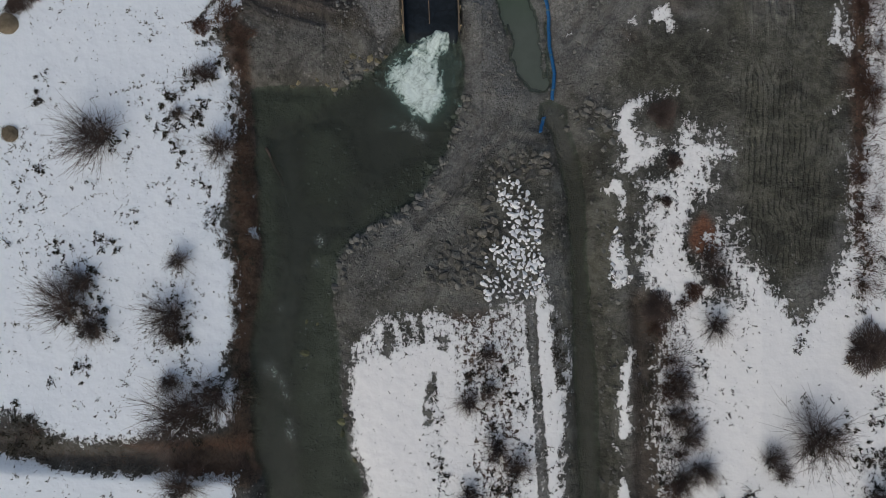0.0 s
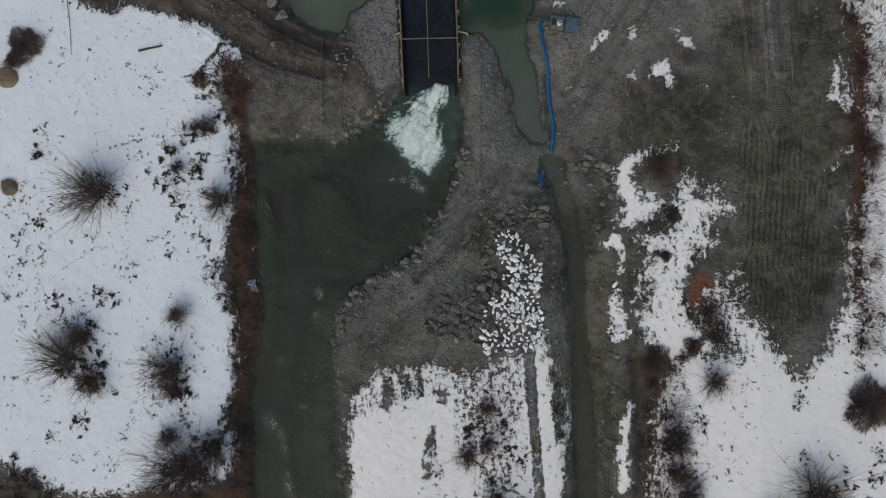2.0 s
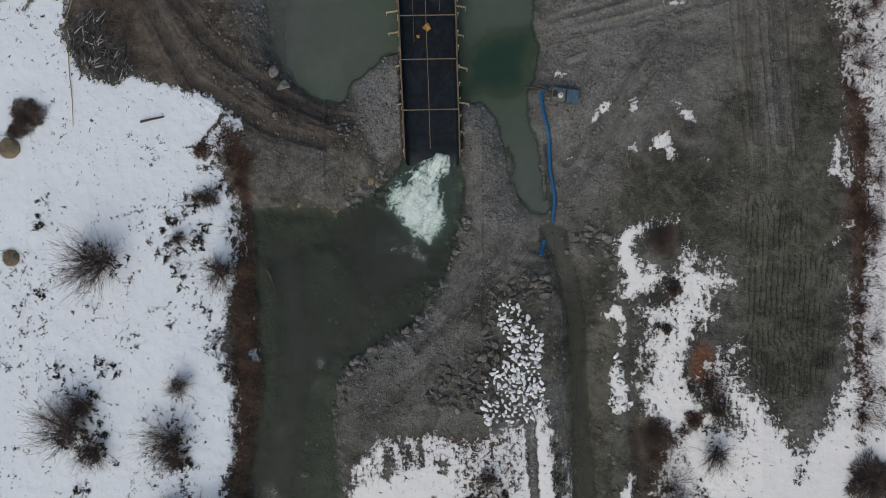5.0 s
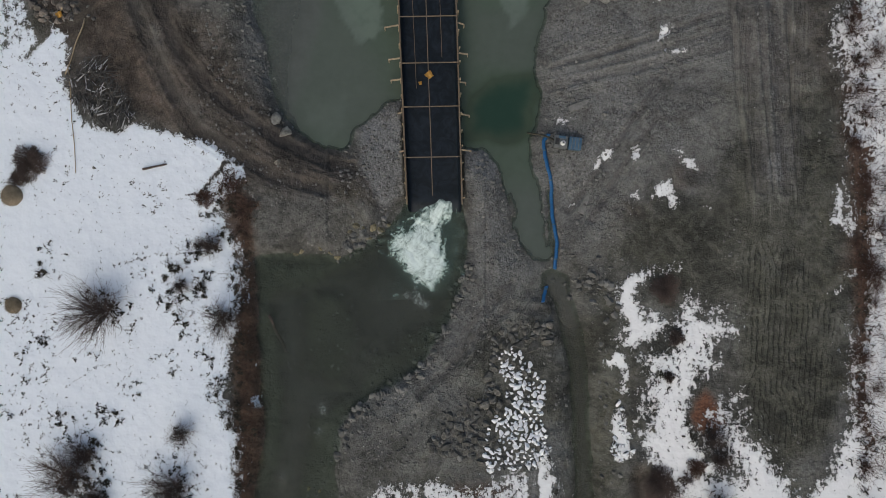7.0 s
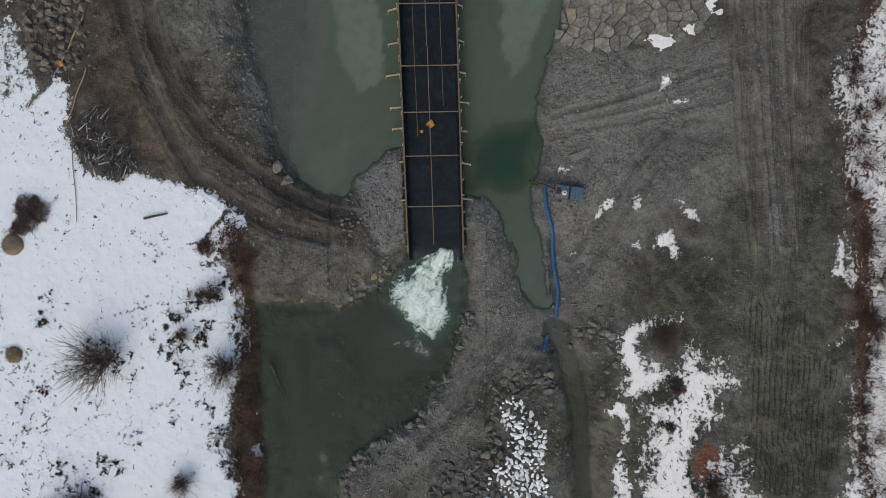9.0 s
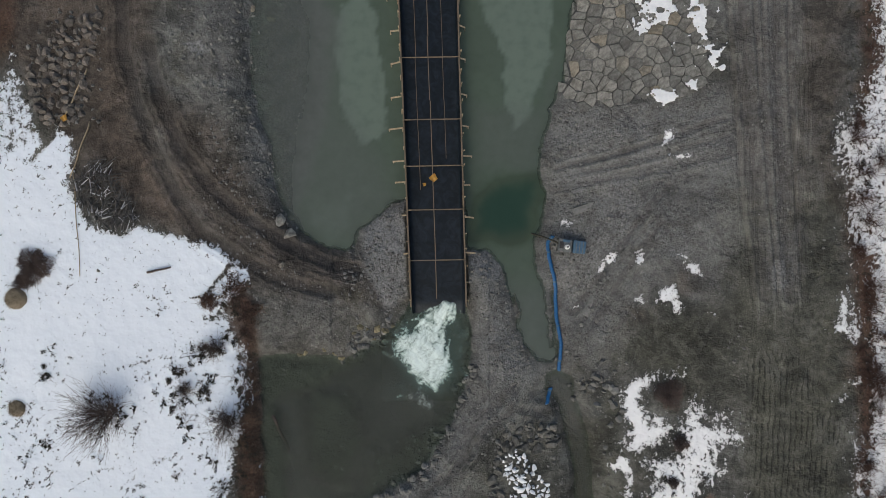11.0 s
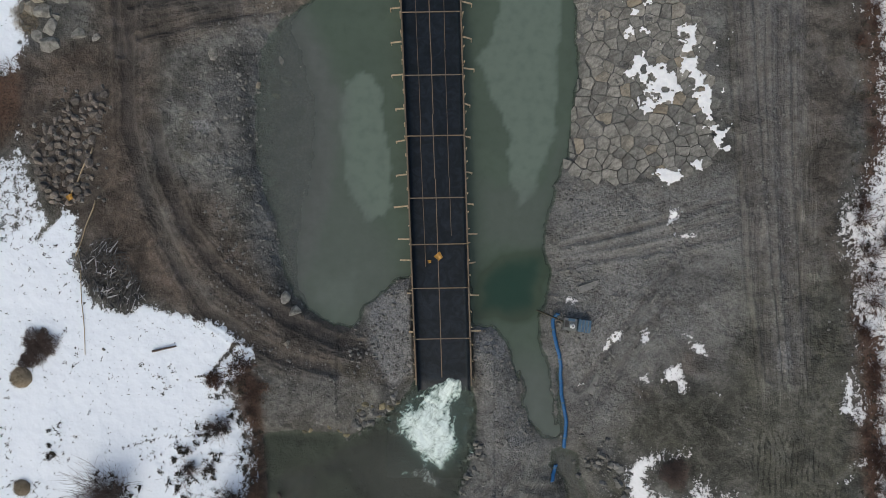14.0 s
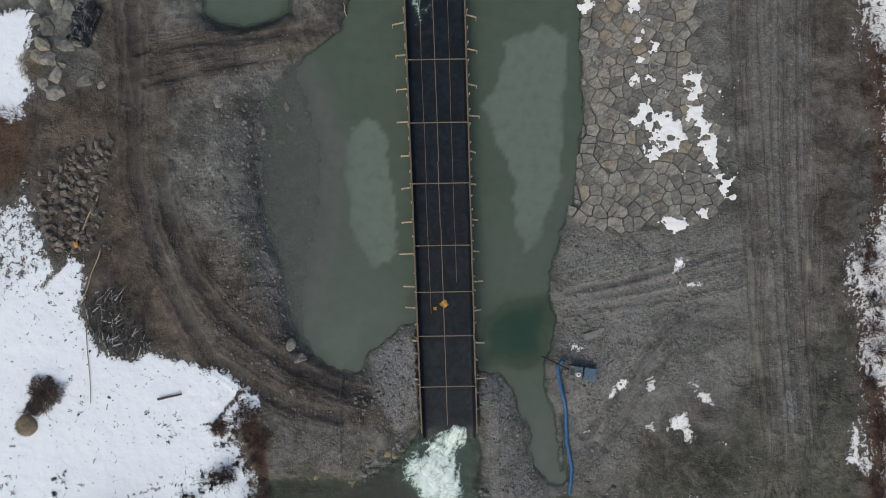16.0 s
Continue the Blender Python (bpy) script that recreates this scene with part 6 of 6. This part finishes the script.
# ---- bare winter shrubs ----
def shrub_mesh(name, seed, material, stems=100, twigs=14, high=1.3, thick=0.0075):
    """A many-stemmed shrub, about one metre in radius."""
    rng = random.Random(seed)
    s = Soup()
    skew = Vector((rng.gauss(0, 0.15), rng.gauss(0, 0.15), 0))
    for _ in range(stems):
        a, lean = rng.random() * 6.283, (rng.random() ** 0.6) * 1.3
        way = Vector((math.cos(a) * math.sin(lean), math.sin(a) * math.sin(lean), math.cos(lean) * high * 0.9)) + skew
        length = 0.55 + 0.42 * rng.random()
        p = Vector((rng.gauss(0, 0.10), rng.gauss(0, 0.10), -0.05))
        pts = [p.copy()]
        for k in range(5):
            way += Vector((rng.gauss(0, 0.12), rng.gauss(0, 0.12), rng.gauss(0, 0.06)))
            p = p + way * (length / 5)
            pts.append(p.copy())
        s.tube(pts, thick * (0.7 + 0.7 * rng.random()), thick * 0.3)
        for _ in range(twigs):
            k = 2 + rng.randrange(4)
            q = pts[k].copy()
            w = (way * 0.6 + Vector((rng.gauss(0, 0.5), rng.gauss(0, 0.5), rng.gauss(0.1, 0.3)))) * (0.2 + 0.3 * rng.random())
            tw = [q, q + w * 0.5, q + w + Vector((rng.gauss(0, 0.05), rng.gauss(0, 0.05), 0.03))]
            s.tube(tw, thick * 0.5, thick * 0.22)
    return s.mesh(name, material)


def dome_mesh(name, seed, material):
    """A close dome of fine twigs, one metre in radius."""
    rng = random.Random(seed)
    s = Soup()
    for _ in range(3600):
        a, u, v = rng.random() * 6.283, rng.random() ** 0.45, rng.random()
        out = Vector((math.cos(a) * math.sqrt(1 - v * v), math.sin(a) * math.sqrt(1 - v * v), v * 0.8))
        p = out * u * (0.82 + 0.16 * math.sin(3 * a + seed) + 0.08 * math.sin(7 * a))
        w = (out + Vector((rng.gauss(0, 0.5), rng.gauss(0, 0.5), rng.gauss(0, 0.4)))) * (0.07 + 0.11 * rng.random())
        s.tube([p, p + w * 0.5, p + w], 0.009, 0.003)
    for _ in range(60):
        a, lean = rng.random() * 6.283, rng.random() * 1.3
        w = Vector((math.cos(a) * math.sin(lean), math.sin(a) * math.sin(lean), math.cos(lean) * 0.7))
        s.tube([Vector((0, 0, -0.05)), w * 0.45, w * 0.85], 0.02, 0.008)
    return s.mesh(name, material)


def tuft_at(s, x, y, z, size, rng, count):
    for _ in range(count):
        a, r = rng.random() * 6.283, size * (0.35 + 0.65 * rng.random())
        w = Vector((math.cos(a) * r, math.sin(a) * r, size * (0.15 + 0.7 * rng.random())))
        s.blade(Vector((x + rng.gauss(0, size * 0.35), y + rng.gauss(0, size * 0.35), z - 0.02)), w, 0.03 + 0.05 * rng.random())


def litter_mesh(seed, material, clumps=26, wide=0.45, size=0.13):
    """Ragged clumps of weeds and fallen leaves at a shrub's foot."""
    rng = random.Random(seed)
    s = Soup()
    hubs = [(rng.gauss(0, wide * 0.85), rng.gauss(0, wide * 0.5)) for _ in range(9)]
    for _ in range(clumps):
        hx, hy = rng.choice(hubs)
        tuft_at(s, hx + rng.gauss(0, 0.13), hy + rng.gauss(0, 0.13), 0.02, size * (0.6 + 0.8 * rng.random()), rng, 7)
    return s.mesh("undergrowth", material)


SHRUBS = {
    "brown": [shrub_mesh("crown", k, TWIG) for k in range(4)],
    "red": [shrub_mesh("crown", 10 + k, TWIG_RED, 45, 9, 0.9, 0.012) for k in range(3)],
    "dense": [dome_mesh("crown", 20 + k, TWIG) for k in range(3)],
    "rust": [dome_mesh("crown", 25 + k, TWIG_RED) for k in range(2)],
    "low": [shrub_mesh("crown", 30 + k, TWIG, 12, 7, 0.8, 0.012) for k in range(4)],
}
LITTER = {"brown": [litter_mesh(k, WEED, 26, 0.35, 0.10) for k in range(3)], "red": [litter_mesh(5 + k, GRASS, 60, 0.55) for k in range(2)], "dense": [litter_mesh(8, GRASS, 30, 0.6)], "rust": [litter_mesh(9, GRASS, 40, 0.7)], "low": [litter_mesh(11 + k, WEED, 75, 0.85, 0.13) for k in range(7)]}
SHRUB_LABELS = {"brown": "bare brown many-stemmed shrub standing in snow", "red": "reddish brown withered shrub in thin snow", "dense": "dense dark brown rounded shrub standing in snow", "rust": "rust-brown withered thicket with thin snow around it", "low": "low dark withered bush poking through snow"}
shrub_rng = random.Random(99)


def plant(spots, kind, label="", weeds=True):
    hs = heights([s[:2] for s in spots])
    for spot, h in zip(spots, hs):
        x, y, r = spot[:3]
        bush = tagged(new("shrub"), label or SHRUB_LABELS[kind], "shrub", "winter shrubs")
        tall = spot[3] if len(spot) > 3 else r * (0.85 + 0.3 * shrub_rng.random())
        bush.matrix_basis = pose(x, y, h, 0, 0, 360 * shrub_rng.random()) @ Matrix.Diagonal((r, r, tall, 1))
        part("crown", shrub_rng.choice(SHRUBS[kind]), bush)
        if weeds:
            part("undergrowth", shrub_rng.choice(LITTER[kind]), bush, "withered weeds")


plant([(-25.4, 8.2, 2.5, 2.2), (-27.9, -4.5, 2.4, 2), (-20.2, -4.9, 1.8), (-16.8, 7.7, 1.5), (-19, -12.4, 2.9, 2.4), (-19.9, -0.9, 1.1), (-19.7, -17.9, 1.9), (-17.6, 12.9, 1.0), (-19.9, 10.2, 0.8), (-26.1, -5.7, 1.4), (-26.8, -2.5, 1.3), (-20, -6.7, 1.1), (-16.9, -10.9, 1.8), (-20.4, -9.8, 1.1)], "brown")
plant([(-26.8, -2.1, 1.1), (-25.9, -5, 1.2), (-26.4, -6.3, 0.9), (-19.6, -6.4, 1.2), (-19, 12.7, 1.1), (-17.2, 13.6, 1), (-20.4, 11.4, 1), (-18.2, 10.2, 0.9), (-20.5, 9, 0.9), (-19.9, 7.6, 0.9), (-16.2, 10.8, 0.9), (-30.2, 11, 0.8), (-30.1, 6, 0.6), (-28.7, 0.2, 0.7), (-25.1, 0.5, 0.9), (-17.8, 4.8, 0.6), (-20.4, 3.7, 0.4), (-17.2, 2.3, 0.8), (-16.4, 1, 1.1), (-16.2, 0, 0.9), (-18.5, 10, 0.8), (-23.4, 7, 0.4), (-26.9, -9, 0.8), (-29.3, -9.9, 0.4), (-19.4, -8.2, 0.5), (-18.3, -10.1, 1.4)], "low")
plant([(-15.8, -10.9, 1.6), (-18.8, -13.5, 1.5), (-31.9, -14, 1.7), (-30.6, -13.7, 1.4), (-16, 16.1, 1.1), (-15.6, 14.4, 0.8), (-15.2, 12.7, 0.7), (-15.7, 6.4, 0.7), (-16, 3, 0.8), (-15.7, -0.6, 0.7), (-15.7, -5, 0.6), (-15.9, 5.5, 0.7), (-16.1, 4.1, 0.6), (-15.6, 8.9, 0.6), (-15.8, -2.5, 0.6), (-16, -7.6, 0.7), (-16.3, -8.8, 0.8), (-15.5, 11, 0.6), (-15, 4.7, 0.6), (-14.7, -1.2, 0.5), (-15, -5, 0.6)], "low")
plant([(-16.3, 17.4, 1.5), (-18.3, 16.7, 0.8), (-15.2, 15.7, 1.2), (-15.4, 14.4, 0.9)], "red", "withered reddish brown shrub at the edge of the snow")
plant([(27.2, -13.7, 2.6, 1.9), (20, -5.6, 1.3), (23.7, -15.3, 1.1), (24.4, -16.3, 1), (18.9, -16, 1.3), (31.2, -17.9, 1.7), (17.4, -10.4, 1.3), (17, -12.3, 1.2), (17.9, -14, 1.2), (17.6, -17.1, 1.3), (19.3, -0.6, 1.1), (20, -2.5, 1)], "brown")
plant([(30.8, -7.2, 2.1, 1.3), (16.3, 10, 1.3, 0.6), (17, 6.4, 0.7, 0.5), (15.9, -4.4, 1.4, 0.8), (16.5, 3.5, 0.5, 0.4)], "dense")
plant([(18.4, -3.1, 0.8, 0.4)], "rust")
plant([(-31.1, 19.2, 1.5, 0.9), (-32, 18.1, 0.8, 0.5)], "dense")
plant([(16.8, -8.3, 0.9), (17.1, -9.6, 1.2), (16.6, -10.8, 1.0), (15.7, -5.8, 0.9), (17.8, -3.9, 0.7), (17.2, -17.9, 1.2), (17.6, -15, 0.8)], "red")
plant([(16.4, 3.6, 0.7), (15.7, 1.2, 0.6), (25.7, -6.9, 0.6), (26.2, -11, 0.45), (31.2, -12.4, 0.7), (30.3, -15, 0.9), (31.6, -15, 0.9), (18.6, -13.2, 0.8), (22.4, -17.6, 1), (15.9, -13.3, 0.9), (16.8, -14.6, 0.8), (15.7, -10.4, 1), (32.4, -16.3, 0.9), (18.6, 4, 0.5), (18, -0.2, 0.6), (18.4, -0.8, 0.5), (31.6, -10.8, 0.5), (19.1, -8.7, 0.7), (17.9, -12.7, 0.8), (16.5, -17.1, 0.9), (15.7, -7.5, 0.9)], "low")
plant([(2, -11.5, 1.1), (4.2, -15, 1.2), (5.5, -16.7, 1.3), (2, -18.4, 1.2), (3.3, -10.6, 0.9), (3.2, -7.9, 1)], "brown")
plant([(1.9, -9.5, 0.7), (3.7, -13.6, 0.7), (5, -11, 0.6), (5.9, -12, 0.6), (-0.5, -11.1, 0.5), (-0.3, -12.8, 0.5), (-0.3, -16.2, 0.6), (0.3, -17.1, 0.5), (4.5, -9.3, 0.7), (2.8, -9.3, 0.7), (4.9, -17.9, 0.9), (3.7, -18.3, 0.8), (6.2, -14.9, 0.5)], "low")
rim = list(along([(30.2, 18.4), (30.1, 13.9), (30, 9), (29.9, 4.1), (30.1, 0), (30.2, -4)], 14, 0.5, 41)) + list(along([(30.3, 45.1), (30.1, 36.1), (29.3, 30.3), (29.6, 25.4), (29.4, 19.7)], 13, 0.5, 42))
plant([(x + 0.4, y, 0.6 + 0.6 * shrub_rng.random()) for x, y in rim], "red", "bare reddish brown shrub in a snowy hedge", False)


# ---- weeds, dead grass and hay ----
def weed_stuff(groups, label, seed):
    rng = random.Random(seed)
    s = Soup()
    for spots, lo, hi, count in groups:
        for (x, y), h in zip(spots, heights(spots)):
            tuft_at(s, x, y, h, lo + (hi - lo) * rng.random() ** 2, rng, count)
    tagged(new("weeds", s.mesh("weeds", WEED)), label, "weeds", kind="stuff")


def clumped(x, y):
    return fbm(x, y, 2.4, 4, 61) > 0.12


weed_stuff([
    (scatter(SNOW_WEST, 700, 1), 0.03, 0.14, 4), (scatter(SNOW_WEST, 800, 2, clumped), 0.05, 0.28, 8), (scatter(SNOW_NORTHWEST, 420, 3), 0.03, 0.14, 4), (scatter(SNOW_NORTHWEST, 260, 30, clumped), 0.04, 0.24, 7),
    (scatter(SNOW_SOUTHWEST, 160, 4), 0.06, 0.25, 7),
    (along([(-24, 4.3), (-25.9, 4.1), (-28.5, 2.4), (-30.6, 0.5)], 26, 0.05, 5), 0.08, 0.14, 5), (along([(-26.4, 11.2), (-24.5, 11.7), (-21.7, 12.4)], 26, 0.05, 6), 0.08, 0.16, 6),
    (along([(-23.7, 10.6), (-23.6, 7.6), (-23.6, 4.7), (-23.7, 1.7)], 34, 0.12, 7), 0.06, 0.16, 5), (along([(-22.8, -8.8), (-24, -10.5), (-22.6, -6.7)], 18, 0.2, 8), 0.1, 0.25, 7),
    (along([(-33.1, -5.4), (-31.4, -5.7), (-30.6, -5.9)], 14, 0.1, 8), 0.1, 0.25, 7)], "dark withered weeds poking through snow", 71)
weed_stuff([(scatter(SNOW_MIDDLE, 240, 9), 0.05, 0.18, 5), (scatter(SNOW_MIDDLE, 220, 10, lambda x, y: x > 1.2), 0.08, 0.3, 9)], "dark withered weeds poking through snow", 72)
weed_stuff([(scatter(SNOW_EAST, 160, 11), 0.04, 0.16, 4), (scatter(SNOW_EAST, 300, 12, clumped), 0.05, 0.26, 8), (scatter(SNOW_ISLAND, 90, 13), 0.05, 0.2, 6), (scatter(THIN[6][0], 160, 14), 0.06, 0.3, 8), (along([(30.2, 18.4), (30.1, 13.9), (30, 9), (29.9, 4.1), (30.1, 0), (30.2, -4)], 190, 0.7, 43), 0.08, 0.4, 12), (along([(30.3, 45.1), (30.1, 36.1), (29.3, 30.3), (29.6, 25.4), (29.4, 19.7)], 150, 0.7, 44), 0.08, 0.4, 12)], "dark withered weeds poking through snow", 73)


def blades(name, poly, count, lo, hi, material, label, seed, keep=None):
    rng = random.Random(seed)
    random.seed(seed)
    s = Soup()
    spots = scatter(poly, count, seed, keep)
    lay = fbm(spots[:, 0], spots[:, 1], 2.5, 2, seed) * 3.5
    for (x, y), h, l in zip(spots, heights(spots), lay):
        a = l + rng.gauss(0, 0.9)
        r = lo + (hi - lo) * rng.random()
        s.blade(Vector((x, y, h - 0.02)), Vector((math.cos(a) * r, math.sin(a) * r, r * (0.2 + 0.6 * rng.random()))), 0.012 + 0.02 * rng.random())
    tagged(new(name, s.mesh(name, material)), label, "grass", kind="stuff")


def above_water(x, y):
    d, e = water_dist(x, y)
    return np.maximum(d, e) < -0.05


blades("dead_grass", DEAD_GRASS[0][0], 14000, 0.1, 0.32, GRASS, "flattened dead brown grass along the river bank", 81, above_water)
blades("dead_grass", DEAD_GRASS[1][0], 700, 0.2, 0.6, GRASS, "dark dead grass hanging into a narrow gully", 82, above_water)
blades("dead_grass", [(-37.4, 40.7), (-33.3, 40.7), (-32.8, 36.4), (-33.8, 33.9), (-37.2, 33.4)], 2500, 0.2, 0.5, GRASS, "rusty dead grass at the edge of mud", 83)
blades("brambles", [(29.6, 18.8), (31.7, 18.8), (31.7, -3.2), (29.6, -4.8), (29.4, 5.7)], 2000, 0.2, 0.7, TWIG_RED, "reddish dead brambles in patchy snow", 84)
blades("brambles", [(29.3, 48.5), (32.2, 48.5), (31.9, 17.2), (29.1, 17.2), (28.6, 25.4), (29.9, 34.8)], 1500, 0.2, 0.7, TWIG_RED, "reddish dead brambles in patchy snow", 85)
blades("brambles", [(15.8, -5), (17.7, -4.4), (18.4, -8.4), (18.1, -13.4), (17.3, -19.3), (16, -19.3), (15.8, -10.9)], 1500, 0.2, 0.6, TWIG, "dark tangled brambles beside a gully", 86)


blades("dry_grass", [(-33.8, 44.5), (-32.7, 45), (-31.8, 44.3), (-31.6, 43.3), (-32.5, 42.6), (-33.4, 43)], 900, 0.15, 0.4, STRAW, "tuft of pale dry grass in snow", 87)
blades("dry_grass", [(-18.8, 17), (-18, 17.2), (-17.4, 16.6), (-17.9, 15.8), (-18.6, 16.1)], 500, 0.15, 0.4, TWIG_RED, "rusty dead fern at the edge of snow", 88)


def hay_heap(x, y, r, high):
    heap = tagged(new("hay_heap"), "low rounded heap of pale dry hay in snow", "hay heap", "hay heaps")
    heap.matrix_basis = pose(x, y, height_at(x, y) - 0.05)
    bm = bmesh.new()
    bmesh.ops.create_icosphere(bm, subdivisions=4, radius=1.0)
    bmesh.ops.delete(bm, geom=[v for v in bm.verts if v.co.z < -0.05], context="VERTS")
    for v in bm.verts:
        k = 1 + 0.10 * noise.noise(v.co * 2.2 + Vector((x, y, 0))) + 0.05 * noise.noise(v.co * 7)
        v.co = Vector((v.co.x * r * k, v.co.y * r * k, v.co.z * high * k))
    part("mound", bm_mesh("mound", bm, STRAW, True), heap)
    rng, s = random.Random(int(x * 10)), Soup()
    for _ in range(700):
        a, u = rng.random() * 6.283, math.sqrt(rng.random())
        p = Vector((math.cos(a) * u * r, math.sin(a) * u * r, high * math.sqrt(max(0.0, 1 - u * u)) - 0.02))
        b = rng.random() * 6.283
        s.blade(p, Vector((math.cos(b), math.sin(b), 0.25 + 0.3 * rng.random())) * (0.12 + 0.16 * rng.random()), 0.02)
    part("loose_straw", s.mesh("loose_straw", STRAW), heap)


for x, y, r in [(-32.3, 8.6, 0.62), (-32.5, 16.8, 0.8)]:
    hay_heap(x, y, r, 0.5 * r)


def brush_pile():
    """Cut branches thrown in a heap, some snow on them."""
    pile = tagged(new("brush_pile"), "heap of cut grey branches dusted with snow on mud", "brush pile")
    poly = [(-28, 25.8), (-27.2, 27), (-25.6, 27.3), (-24.8, 25.8), (-24.1, 24.4), (-23.4, 22.9), (-24.2, 21.8), (-25.5, 22.1), (-27, 23.1), (-28, 24.3)]
    rng = random.Random(6)
    spots = scatter(poly, 420, 6)
    hs = heights(spots)
    grey = plain("cut grey branches", (0.02, 0.018, 0.016), (0.135, 0.128, 0.12), 5.0, 0.85, 0.3, True)
    dusted = plain("branches dusted with snow", (0.12, 0.115, 0.11), (0.6, 0.6, 0.61), 5.0, 0.85, 0.3, True)
    shapes = []
    for k in range(8):
        s = Soup()
        pts, p = [], Vector((-0.7, 0, 0))
        for i in range(6):
            pts.append(p.copy())
            p += Vector((0.17 + 0.08 * (k % 3), rng.gauss(0, 0.012), rng.gauss(0, 0.012)))
        s.tube(pts, 0.085 if k % 2 else 0.05, 0.03, 5, cap=True)
        for i in ((2, 4) if k < 6 else ()):
            w = Vector((0.2, rng.choice((-1, 1)) * 0.2, 0.06))
            s.tube([pts[i], pts[i] + w], 0.035, 0.015)
        shapes.append(s.mesh("branch", grey if k < 7 else dusted))
    for (x, y), h in zip(spots, hs):
        part("branch", rng.choice(shapes), pile, m=pose(x, y, h + 0.05 + 0.35 * rng.random(), 0, 22 * rng.uniform(-1, 1), rng.gauss(70, 50)) @ Matrix.Scale(0.35 + 0.5 * rng.random(), 4))


brush_pile()
